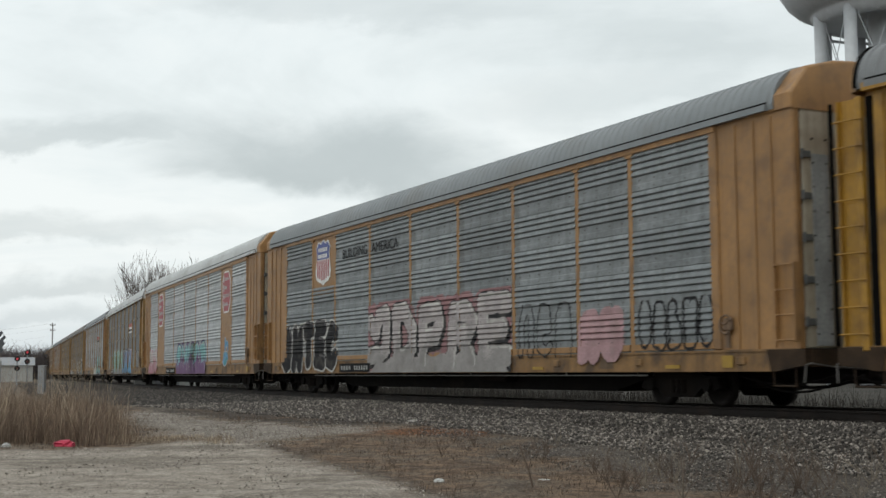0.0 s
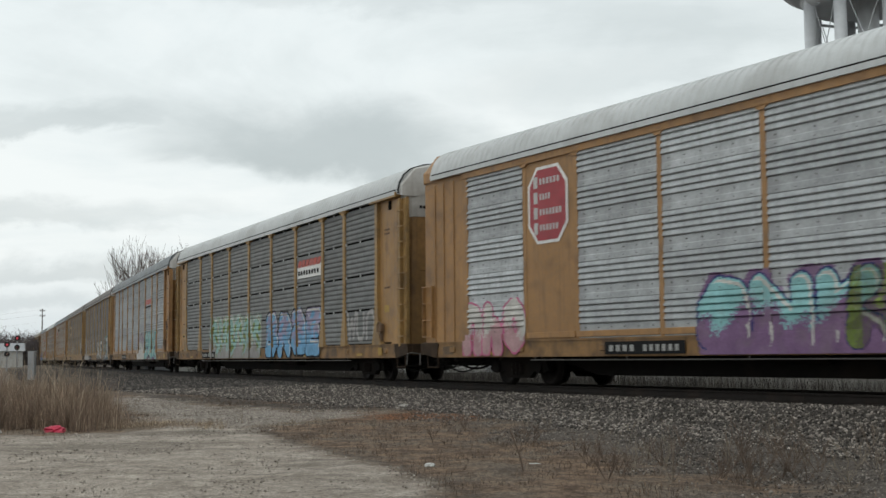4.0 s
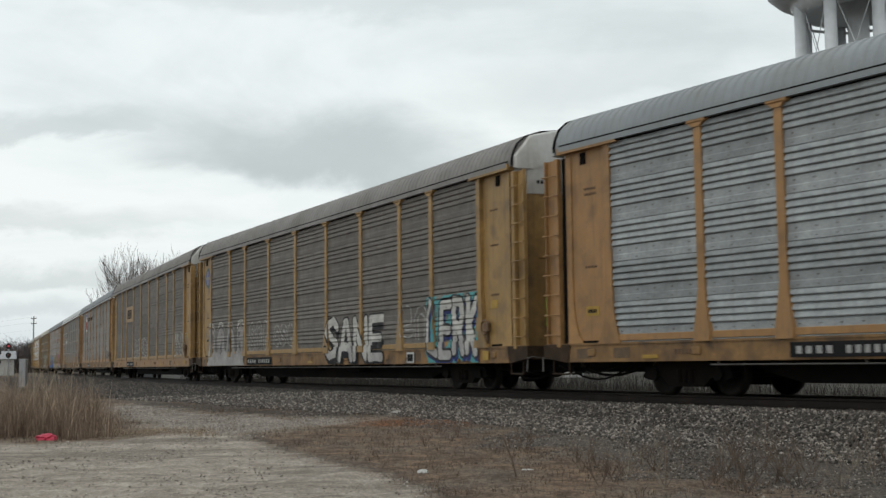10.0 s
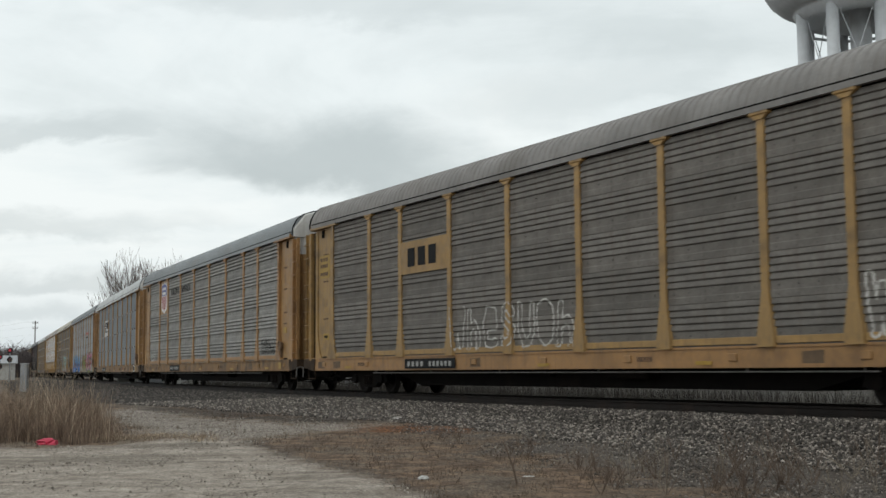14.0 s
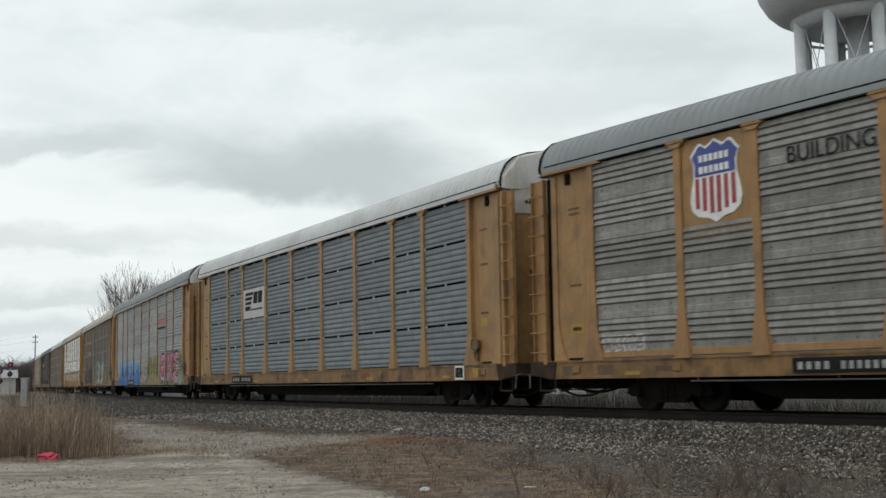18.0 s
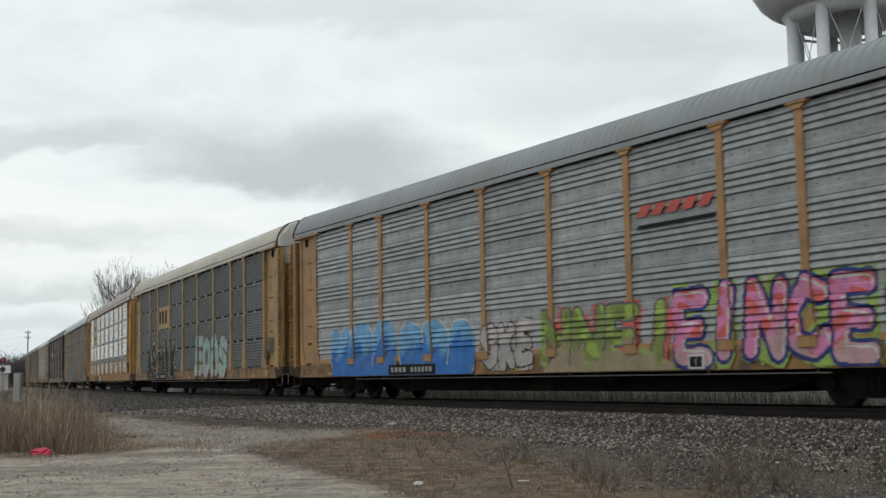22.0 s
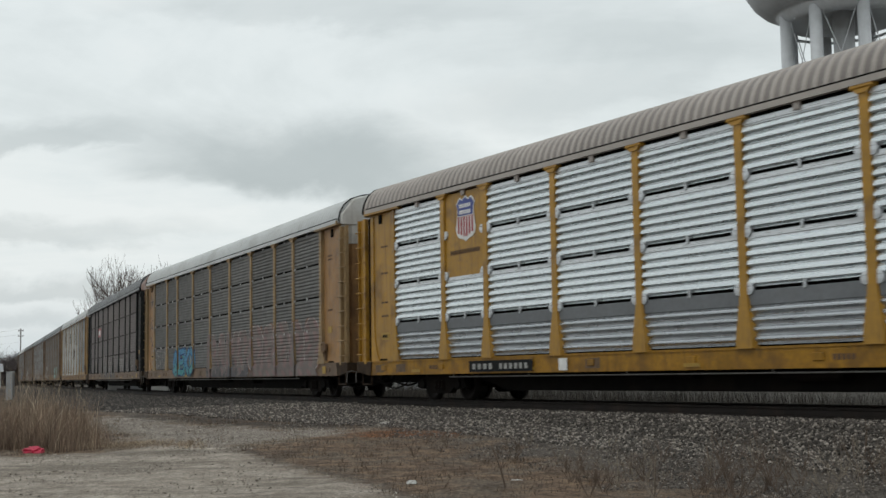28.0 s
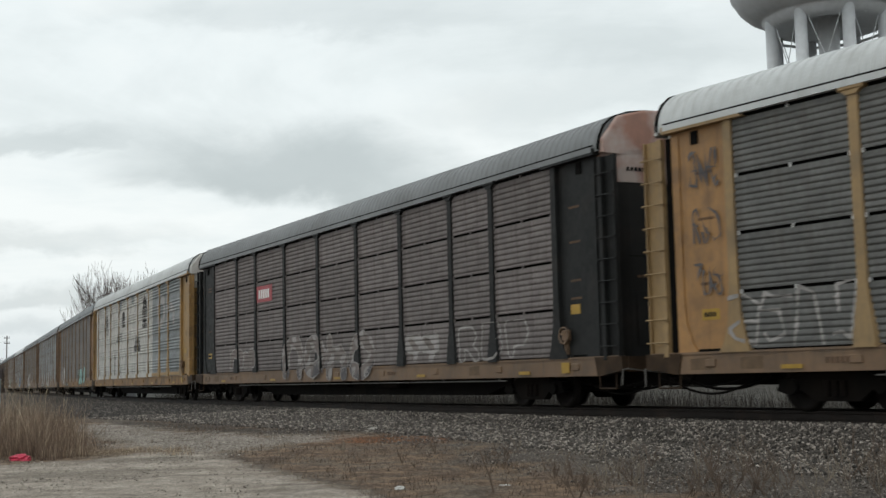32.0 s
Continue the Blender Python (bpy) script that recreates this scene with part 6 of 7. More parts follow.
        S(-9.6, -11.4, 1.25, 1.8, "znhe", None, "black", weight=0.05, edge=0.02, seed=63)
    elif i == 8:
        flat_part("sign_plate", [(0, 0), (2.55, 0), (2.55, 1.08), (0, 1.08)], car, M_CLIP, 7.0, 1.494, 3.1, label="white sign plate with dark stripes")
        for k in range(4):
            flat_part("sign_stripe", [(0, 0), (0.9 - 0.1 * k, 0), (1.0 - 0.1 * k, 0.11), (0.06, 0.11)], car, M_BLACKP, 6.75, 1.502, 3.95 - k * 0.17)
        bars(car, M_BLACKP, 5.75, 4.65, 3.62, 4.05, 1.502, 2, "sign_mark", 0.12, 0.05)
        bars(car, M_BLACKP, 6.7, 4.6, 3.38, 3.44, 1.502, 12, "sign_mark", 0.3)
        number_plate(car, 8.35, 5.85)
        flat_part("test_panel", [(0, 0), (.5, 0), (.5, .34), (0, .34)], car, M_WHITE, -10.95, 1.524, 0.69)
        bars(car, M_BLACKP, -10.99, -11.41, 0.74, 0.99, 1.531, 2, "mark", 0.1)
    elif i == 9:
        bars(car, M_REDL, -4.6, -6.9, 3.70, 3.92, 1.521, 5, "sign_mark", 0.30, 0.20, label="faded red lettering bars")
        bars(car, M_BLACKP, -4.6, -6.9, 3.46, 3.54, 1.521, 1, "sign_line", 0.0, 0.1)
        number_plate(car, 6.6, 3.9, 1.53)
        S(10.6, 6.2, 0.69, 2.2, "unn", "sky", "white", base=0.5, weight=0.37, edge=0.04, seed=71, second="blue", level=0.55, label="blue graffiti with pale edges")
        S(6.0, 1.9, 0.69, 2.1, "oan", "sky", "white", base=0.5, weight=0.37, edge=0.04, seed=72, second="blue", level=0.55, label="blue graffiti with pale edges")
        S(1.55, -0.7, 0.75, 1.95, "SkE", "chalk", "black", halo="chalk", weight=0.15, edge=0.04, cloud=0.04, seed=73, second="dull", label="white letters edged in black")
        S(-1.0, -5.8, 0.69, 2.1, "NNFI", "moss", "smoke", base=0.3, halo="coral", weight=0.155, edge=0.055, cloud=0.05, seed=74, second="sand", level=0.30, third="lime", label="green graffiti over red")
        S(-10.7, -11.75, 0.69, 2.1, "SE", "moss", "navy", base=0.3, halo="lime", weight=0.11, edge=0.04, cloud=0.08, seed=76, second="sage", level=0.4, label="green graffiti edged in navy")
        S(-5.6, -10.6, 0.69, 2.3, "EINcE", "hotpink", "navy", halo="lime", weight=0.165, edge=0.075, cloud=0.05, seed=75, third="coral", second="pink", level=0.25, shine="white", label="pink and red graffiti edged in navy and green")
    elif i == 10:
        flat_part("sign_plate", [(0, 0), (2.6, 0), (2.6, 1.05), (0, 1.05)], car, PAINT["ochre"], 7.0, 1.494, 3.1, label="ochre sign plate")
        bars(car, M_BLACKP, 6.75, 4.75, 3.35, 3.95, 1.502, 3, "sign_mark", 0.45)
        number_plate(car, 7.6, 5.0)
        S(9.75, 3.0, 0.70, 2.55, "AShINk", "black", "dull", halo="black", weight=0.22, edge=0.022, cloud=0.07, seed=81, wild=2, shine="white", rough=0.05, label="black graffiti with fine white lines")
        S(-0.95, -6.5, 0.70, 2.5, "EoaS", "mint", "brown", halo="smoke", weight=0.225, edge=0.045, cloud=0.02, seed=82, second="dull", level=0.25, shine="chalk", label="pale green graffiti edged in brown")
        S(-12.0, -12.7, 1.5, 2.1, "aSe", None, "smoke", weight=0.05, edge=0.03, seed=83)
    elif i == 11:
        shield(car, 8.0, 4.45, 0.88, 1.05, 1.49)
        bars(car, M_STENCIL, 8.75, 7.35, 3.60, 3.70, 1.49, 14, "lettering", 0.35)
        number_plate(car, 7.9, 5.2)
        flat_part("test_panel", [(0, 0), (.3, 0), (.3, .26), (0, .26)], car, M_WHITE, 4.2, 1.524, 0.71)
    elif i == 12:
        S(7.9, 3.9, 0.75, 2.0, "oEko", "azure", "navy", halo="teal", weight=0.12, edge=0.05, cloud=0.03, seed=91, second="teal", level=0.4, label="blue graffiti letters edged in navy")
        S(12.0, 9.1, 1.1, 2.1, "aSnJ", "fog", None, weight=0.028, cell=0.018, rough=0.10, seed=90, label="thin pale outline figures")
        S(2.0, -4.0, 0.69, 2.4, "nAmn", "wash", "fog", base=0.2, halo="wash", weight=0.34, edge=0.03, cloud=0.03, seed=92, third="blush", second="smoke", level=0.18, label="pale washed-out graffiti")
        S(-4.1, -11.6, 0.69, 2.5, "onPno", "wash", "chalk", base=0.3, halo="brown", weight=0.42, edge=0.028, cloud=0.02, seed=93, third="blush", label="pale graffiti with red edges")
        S(12.8, 12.05, 4.0, 4.699999999999999, "aNe", "smoke", None, weight=0.017, cell=0.013, rough=0.14, wild=1, seed=97, label="thin black scrawl")
        S(12.8, 12.05, 3.0, 3.65, "RSa", "smoke", None, weight=0.017, cell=0.013, rough=0.14, wild=1, seed=96, label="thin black scrawl")
        S(12.8, 12.05, 2.0, 2.65, "ZoS", "smoke", None, weight=0.017, cell=0.013, rough=0.14, wild=1, seed=95, label="thin black scrawl")
    elif i == 13:
        flat_part("sign_plate", [(0, 0), (1.5, 0), (1.5, 0.55), (0, 0.55)], car, M_RED, 6.95, 1.494, 3.4, label="red sign plate with pale lettering bars")
        bars(car, M_WHITE, 6.75, 5.65, 3.52, 3.82, 1.502, 5, "sign_mark", 0.3)
        S(4.4, -2.6, 0.70, 2.1, "noho", "wash", "fog", weight=0.20, edge=0.03, seed=101, third="fog", second="smoke", level=0.2, label="worn white graffiti")
        S(-4.5, -6.4, 1.1, 1.9, "TT", "fog", None, weight=0.24, seed=102, third="wash")
        S(-7.3, -10.7, 1.05, 1.95, "RBP", None, "fog", weight=0.13, edge=0.03, seed=103)
        S(9.9, 6.9, 1.15, 1.9, "nJ", "wash", "dull", weight=0.16, edge=0.03, seed=104)
    elif i == 14:
        S(12.6, -5.4, 1.05, 5.1, "RBaE", "white", "chalk", halo="white", weight=0.62, edge=0.03, cloud=0.55, seed=111, base=0.75, label="huge white block letters")
        for x1, x0, z0, z1 in ((9.4, 7.9, 3.5, 4.7), (5.2, 3.2, 3.0, 3.5), (3.4, 2.3, 3.7, 4.6), (-0.4, -2.4, 2.3, 3.2), (-2.6, -4.2, 3.4, 5.0)):
            S(x1, x0, z0, z1, "I", "black", None, weight=0.36, seed=113, base=0.9)
        S(12.0, 1.0, 1.1, 2.3, "IIIIII", "black", None, weight=0.13, seed=114, label="black drips below the white letters")
        S(-6.5, -10.5, 3.2, 4.8, "oh", "dull", None, weight=0.2, seed=112)
    elif i == 0:
        pass
    else:
        rng = random.Random(i)
        number_plate(car, 6.6, 4.2)
        for k in range(2):
            x1 = rng.uniform(-5, 10)
            S(x1, x1 - rng.uniform(2.5, 5), 0.8, rng.uniform(1.9, 2.3), rng.choice(["neo", "wuh", "zSe"]), rng.choice(["dull", "white", "mint", "sky"]), rng.choice(["black", "white", "navy"]), weight=0.2, edge=0.05, seed=200 + 7 * i + k)


train = [autorack(c) for c in CARS]
for i, (car, cfg) in enumerate(zip(train, CARS)):
    decorate(i, car, cfg)


# ---- loose stones, grass and weeds ----
def island_material(name, dark, light, rough=0.9):
    """Colours that differ from piece to piece."""
    m = bpy.data.materials.new(name)
    m.use_nodes = True
    n, l = m.node_tree.nodes, m.node_tree.links
    b = n["Principled BSDF"]
    b.inputs["Roughness"].default_value = rough
    geo = n.new("ShaderNodeNewGeometry")
    rp = n.new("ShaderNodeValToRGB")
    rp.color_ramp.elements[0].color, rp.color_ramp.elements[1].color = (*dark, 1), (*light, 1)
    rp.color_ramp.elements[1].position = 0.95
    mid = rp.color_ramp.elements.new(0.66)
    mid.color = (*[d * 0.78 + q * 0.22 for d, q in zip(dark, light)], 1)
    l.new(geo.outputs["Random Per Island"], rp.inputs[0])
    l.new(rp.outputs[0], b.inputs["Base Color"])
    return m


def scatter_mesh(name, places, sizes, mat, seed, flat=0.75):
    """Many small broken stones, each an eight-faced lump of its own shape."""
    rng = np.random.default_rng(seed)
    base = np.array([(1, 0, 0), (0, 1, 0), (-1, 0, 0), (0, -1, 0), (0, 0, 1), (0, 0, -1)], float)
    faces = np.array([(0, 1, 4), (1, 2, 4), (2, 3, 4), (3, 0, 4), (1, 0, 5), (2, 1, 5), (3, 2, 5), (0, 3, 5)])
    n = len(places)
    v = base[None] * rng.uniform(0.6, 1.25, (n, 6, 1)) + rng.uniform(-0.3, 0.3, (n, 6, 3))
    a = rng.uniform(0, math.tau, n)
    t = rng.uniform(-0.7, 0.7, n)
    c, s = np.cos(a)[:, None], np.sin(a)[:, None]
    x, y, z = v[..., 0], v[..., 1], v[..., 2] * flat
    y, z = y * np.cos(t)[:, None] - z * np.sin(t)[:, None], y * np.sin(t)[:, None] + z * np.cos(t)[:, None]
    v = np.stack([x * c - y * s, x * s + y * c, z], -1) * sizes[:, None, None] + places[:, None]
    f = faces[None] + 6 * np.arange(n)[:, None, None]
    me = bpy.data.meshes.new(name)
    me.vertices.add(6 * n)
    me.vertices.foreach_set("co", v.ravel())
    me.loops.add(24 * n)
    me.loops.foreach_set("vertex_index", f.ravel())
    me.polygons.add(8 * n)
    me.polygons.foreach_set("loop_start", np.arange(0, 24 * n, 3))
    me.polygons.foreach_set("loop_total", np.full(8 * n, 3))
    me.materials.append(mat)
    me.update(calc_edges=True)
    return me


def ballast_top(l):
    return np.interp(l, (1.3, 1.75, 3.9), (CROWN, CROWN - 0.03, 0.2))


rng = np.random.default_rng(11)
M_STONE = island_material("ballast_stone", (0.024, 0.020, 0.017), (0.335, 0.297, 0.258))
# Farther, sparser stones: the missing shade between them is put into their colour.
M_FAR_STONE = island_material("far_stone_with_shade", (0.018, 0.015, 0.013), (0.155, 0.138, 0.121))
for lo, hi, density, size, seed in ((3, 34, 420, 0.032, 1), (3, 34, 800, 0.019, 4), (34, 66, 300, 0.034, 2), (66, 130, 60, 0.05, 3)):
    n = int((hi - lo) * (3.0 if hi < 40 else 4.5) * density)
    s = rng.uniform(lo, hi, n)
    l = 0.98 + (np.interp(s, TOE_S, TOE_L) - 1.0) * rng.uniform(0, 1, n) ** np.where(s < 24, 1.25, 0.95)
    xy = line(s)
    h = np.radians(np.interp(s, KNOTS, HEADS))
    xy = np.stack([xy[:, 0] - np.cos(h) * l, xy[:, 1] - np.sin(h) * l], -1)
    z = np.maximum(ballast_top(l), ground_z(xy)) + rng.uniform(-0.01, 0.025, n)
    tagged(new("ballast_stones", scatter_mesh("ballast_stones", np.column_stack([xy, z]), rng.uniform(0.6, 1.5, n) * size, M_STONE if hi < 40 else M_FAR_STONE, seed)),
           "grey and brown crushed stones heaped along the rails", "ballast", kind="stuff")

M_GRIT = island_material("grey_grit", (0.048, 0.041, 0.036), (0.30, 0.268, 0.236))
n = 42000
s, l = rng.uniform(3, 26, n), rng.uniform(2.6, 8.5, n)
h = np.radians(np.interp(s, KNOTS, HEADS))
xy = line(s) - np.stack([np.cos(h) * l, np.sin(h) * l], -1)
keep = (rng.uniform(0, 1, n) < grey_share(xy)) & (lot_share(xy) < 0.5)
xy = xy[keep]
tagged(new("gravel", scatter_mesh("gravel", np.column_stack([xy, ground_z(xy) + 0.004]), rng.uniform(0.007, 0.024, len(xy)), M_GRIT, 7)),
       "small grey gravel spilled beside the ballast", "gravel", kind="stuff")
n = 40000
xy = np.stack([rng.uniform(-11, 3, n), rng.uniform(11, 31, n)], -1)
loose = np.maximum(lot_share(xy), spur_share(xy))
xy = xy[(loose > 0.15) & (rng.uniform(0, 1, n) < 0.55 + 0.4 * (loose < 0.8) + 0.5 * (xy[:, 1] > 21.8))]
tagged(new("pebbles", scatter_mesh("pebbles", np.column_stack([xy, ground_z(xy) + 0.003]), 0.005 + 0.02 * rng.uniform(0, 1, len(xy)) ** 3, island_material("pebble", (0.19, 0.163, 0.136), (0.45, 0.41, 0.355)), 8)),
       "loose pebbles strewn over the gravel lot", "pebbles", kind="stuff")


def blades(name, roots, heights, width, lean, mat, seed, joints=3):
    """Dry blades: thin tapering strips that bend over."""
    rng = np.random.default_rng(seed)
    n = len(roots)
    a, b = rng.uniform(0, math.tau, n), rng.uniform(0, math.tau, n)
    side = np.stack([np.cos(a), np.sin(a), np.zeros(n)], -1) * (width * rng.uniform(0.6, 1.4, n))[:, None]
    bend = np.stack([np.cos(b), np.sin(b), np.zeros(n)], -1) * (heights * lean * rng.uniform(0.1, 1.0, n))[:, None]
    rows = []
    for k in range(joints + 1):
        u = k / joints
        c = roots + np.array([0, 0, 1.0]) * (heights * (u - 0.15 * lean * u * u))[:, None] + bend * u * u
        rows += [c - side * (1 - 0.85 * u), c + side * (1 - 0.85 * u)]
    v = np.stack(rows, 1)
    m = 2 * (joints + 1)
    f = np.concatenate([np.array([2 * k, 2 * k + 1, 2 * k + 3, 2 * k + 2])[None] for k in range(joints)])
    f = f[None] + m * np.arange(n)[:, None, None]
    me = bpy.data.meshes.new(name)
    me.vertices.add(m * n)
    me.vertices.foreach_set("co", v.ravel())
    me.loops.add(4 * joints * n)
    me.loops.foreach_set("vertex_index", f.ravel())
    me.polygons.add(joints * n)
    me.polygons.foreach_set("loop_start", np.arange(0, 4 * joints * n, 4))
    me.polygons.foreach_set("loop_total", np.full(joints * n, 4))
    me.materials.append(mat)
    me.update(calc_edges=True)
    return me


M_REED = island_material("dry_reed", (0.20, 0.148, 0.102), (0.62, 0.51, 0.37))
M_GRASS = island_material("dead_grass", (0.045, 0.031, 0.022), (0.24, 0.165, 0.108))
M_FARGRASS = island_material("grey_dead_grass", (0.016, 0.014, 0.011), (0.085, 0.072, 0.059))
# tall dry grass at the lot's corner: brown undergrowth and pale stalks over it
M_UNDER = island_material("brown_undergrowth", (0.10, 0.067, 0.048), (0.42, 0.305, 0.216))


def tall_patch(n, low, high, width, lean, mat, seed, thin, label):
    rg = np.random.default_rng(seed)
    xy = np.stack([-17 + 12.6 * rg.uniform(0, 1, n), 21.5 + 6.8 * rg.uniform(0, 1, n) ** 1.2], -1)
    xy[:, 1] += 0.25 * soft_noise(xy, 2.0, 21)
    right = -5.6 - (xy[:, 1] - 22) * 0.27
    dens = np.clip((right - xy[:, 0]) / 1.3, 0, 1) * np.clip(thin + 0.6 * soft_noise(xy, 1.3, 22), 0.06, 1)
    keep = rg.uniform(0, 1, n) < dens
    xy = xy[keep]
    hts = (low + (high - low) * rg.uniform(0, 1, len(xy)) ** 1.25) * (1.06 + 0.26 * soft_noise(xy, 1.4, 23)) * np.clip(0.5 + (right[keep] - xy[:, 0]) / 1.8, 0.5, 1)
    tagged(new("tall_grass", blades("tall_grass", np.column_stack([xy, ground_z(xy) - 0.02]), hts, width, lean, mat, seed + 1, 4)), label, "grass", kind="stuff")


tall_patch(56000, 0.22, 0.92, 0.0042, 0.95, M_UNDER, 31, 0.75, "brown dry undergrowth at the edge of the lot")
tall_patch(9500, 0.55, 1.42, 0.0040, 0.55, M_REED, 33, 0.5, "tall pale dry stalks at the edge of the lot")
# low tan grass that trails away from the tall patch over the gravel
rg = np.random.default_rng(37)
n = 4200
xy = np.stack([-5.9 + 1.9 * rg.uniform(0, 1, n) ** 1.6 + rg.normal(0, 0.15, n), 21.6 + 1.5 * rg.uniform(0, 1, n)], -1)
xy[:, 0] -= (xy[:, 1] - 21.6) * 0.25
xy = xy[rg.uniform(0, 1, n) < np.clip(0.4 + 0.6 * soft_noise(xy, 0.9, 26), 0, 1)]
tagged(new("low_grass", blades("low_grass", np.column_stack([xy, ground_z(xy) - 0.01]), rg.uniform(0.03, 0.15, len(xy)), 0.004, 0.95, M_REED, 38, 3)),
       "low tan grass straggling over gravel", "grass", kind="stuff")
# short dead grass between lot and ballast
n = 110000
xy = np.stack([rng.uniform(-9, 12, n), rng.uniform(11, 32, n)], -1)
s, l = from_line(xy)
clump = np.clip(0.45 + 0.6 * soft_noise(xy, 1.4, 25), 0, 1)
keep = (rng.uniform(0, 1, n) < clump * (1 - lot_share(xy)) * (1 - 0.85 * spur_share(xy)) * (1 - 0.80 * grey_share(xy))) & (l > 3.0)
xy = xy[keep]
tagged(new("short_grass", blades("short_grass", np.column_stack([xy, ground_z(xy) - 0.005]), rng.uniform(0.02, 0.11, len(xy)), 0.004, 0.95, M_GRASS, 32, 2)),
       "short flattened dead grass on bare soil", "grass", kind="stuff")
# grass beyond the track, under and behind the train
n = 40000
s, l = rng.uniform(-40, 130, n), -4.0 - 9 * rng.uniform(0, 1, n)
h = np.radians(np.interp(s, KNOTS, HEADS))
xy = line(s) - np.stack([np.cos(h) * l, np.sin(h) * l], -1)
tagged(new("far_grass", blades("far_grass", np.column_stack([xy, ground_z(xy) - 0.02]), 0.25 + 0.85 * rng.uniform(0, 1, n) ** 1.6, 0.008, 0.6, M_FARGRASS, 33, 3)),
       "rough grey-brown grass beyond the railway", "grass", kind="stuff")
# sparse stalks in the ballast
n = 120
s, l = rng.uniform(4, 45, n), rng.uniform(1.0, 3.6, n)
h = np.radians(np.interp(s, KNOTS, HEADS))
xy = line(s) - np.stack([np.cos(h) * l, np.sin(h) * l], -1)
tagged(new("ballast_weeds", blades("ballast_weeds", np.column_stack([xy, np.maximum(ballast_top(l), ground_z(xy)) - 0.02]), rng.uniform(0.15, 0.5, n), 0.004, 0.5, M_FARGRASS, 34, 3)),
       "thin dry stalks growing in the ballast", "weeds", kind="stuff")

M_TWIG = material("dry_twig", (0.115, 0.082, 0.060), 0.9, vary=0.3, scale=9)
M_STRAW = material("bleached_stalk", (0.20, 0.165, 0.128), 0.9, vary=0.3, scale=9)


def weed(x, y, height, stems, seed):
    """A dry branching weed."""
    rd = random.Random(seed)
    sh = Shape()

    def grow(p, d, length, r, level):
        q = p + d * length
        sh.tube(p, q, r, r * 0.55, 4)
        if level:
            for _ in range(rd.randint(2, 3)):
                e_ = (d + Vector((rd.uniform(-.6, .6), rd.uniform(-.6, .6), rd.uniform(-.1, .4)))).normalized()
                grow(p + d * length * rd.uniform(0.4, 1.0), e_, length * rd.uniform(0.4, 0.65), r * 0.6, level - 1)

    for _ in range(stems):
        d = Vector((rd.uniform(-.75, .75), rd.uniform(-.75, .75), 1)).normalized()
        grow(Vector((0, 0, -0.02)), d, height * rd.uniform(0.5, 1.1), 0.0056, 2)
    pale = seed % 3 == 0
    ob = tagged(new("weed", sh.mesh("weed", [M_STRAW if pale else M_TWIG])), "bleached dry branching weed standing in gravel" if pale else "dry brown branching weed standing in gravel", "weed", "dry weeds")
    ob.location = (x, y, float(ground_z(np.array([[x, y]]))[0]))


WEEDS = [(2.15, 14.9, 0.42, 7), (3.4, 15.3, 0.5, 9), (3.9, 14.6, 0.45, 8), (4.9, 15.2, 0.55, 5), (5.25, 15.5, 0.5, 5), (5.6, 14.8, 0.45, 6), (2.7, 15.9, 0.35, 6), (1.15, 18.2, 0.3, 6),
         (4.2, 16.6, 0.4, 5), (-1.35, 21.5, 0.25, 5), (0.2, 20.6, 0.25, 5), (3.2, 17.6, 0.35, 5), (6.2, 16.2, 0.45, 5), (1.7, 16.4, 0.28, 6)]
rd_w = random.Random(55)
WEEDS += [(rd_w.uniform(1.5, 6.5), rd_w.uniform(13.2, 16.5), rd_w.uniform(0.2, 0.45), rd_w.randint(3, 6)) for _ in range(46)]
WEEDS += [(rd_w.uniform(-3.0, 3.0), rd_w.uniform(16.5, 21.5), rd_w.uniform(0.10, 0.22), rd_w.randint(3, 6)) for _ in range(14)]
for k, (x, y, hgt, st) in enumerate(WEEDS):
    weed(x, y, hgt, st, 300 + k)

# the single bent stalk with a white scrap beside it
sh = Shape()
for a, b, r_ in (((0, 0, -0.02), (-0.05, 0, 0.20), 0.014), ((-0.05, 0, 0.20), (-0.16, 0.01, 0.50), 0.010), ((-0.05, 0, 0.2), (-0.02, 0, 0.34), 0.007)):
    sh.tube(a, b, r_, r_ * 0.7, 6)
ob = tagged(new("stalk", sh.mesh("stalk", [M_TWIG])), "bare dark stalk leaning out of the dry grass", "weed")
ob.location = (0.84, 15.0, float(ground_z(np.array([[0.84, 15.0]]))[0]))


def crumpled(name, x, y, size, mat, label, category, seed, squash=0.5):
    """A crumpled bag or scrap of paper."""
    rd = random.Random(seed)
    bm = bmesh.new()
    bmesh.ops.create_icosphere(bm, subdivisions=3, radius=1.0)
    for v in bm.verts:
        k = 1 + 0.35 * noise.noise(v.co * 2.3 + Vector((seed, 0, 0))) + 0.22 * noise.noise(v.co * 5.1 + Vector((0, seed, 0)))
        v.co = Vector((v.co.x * size[0], v.co.y * size[1], max(v.co.z, -0.3) * size[2])) * k
    me = bpy.data.meshes.new(name)
    bm.to_mesh(me)
    bm.free()
    me.materials.append(mat)
    ob = tagged(new(name, me), label, category)
    ob.location = (x, y, float(ground_z(np.array([[x, y]]))[0]) + size[2] * 0.25)
    return ob


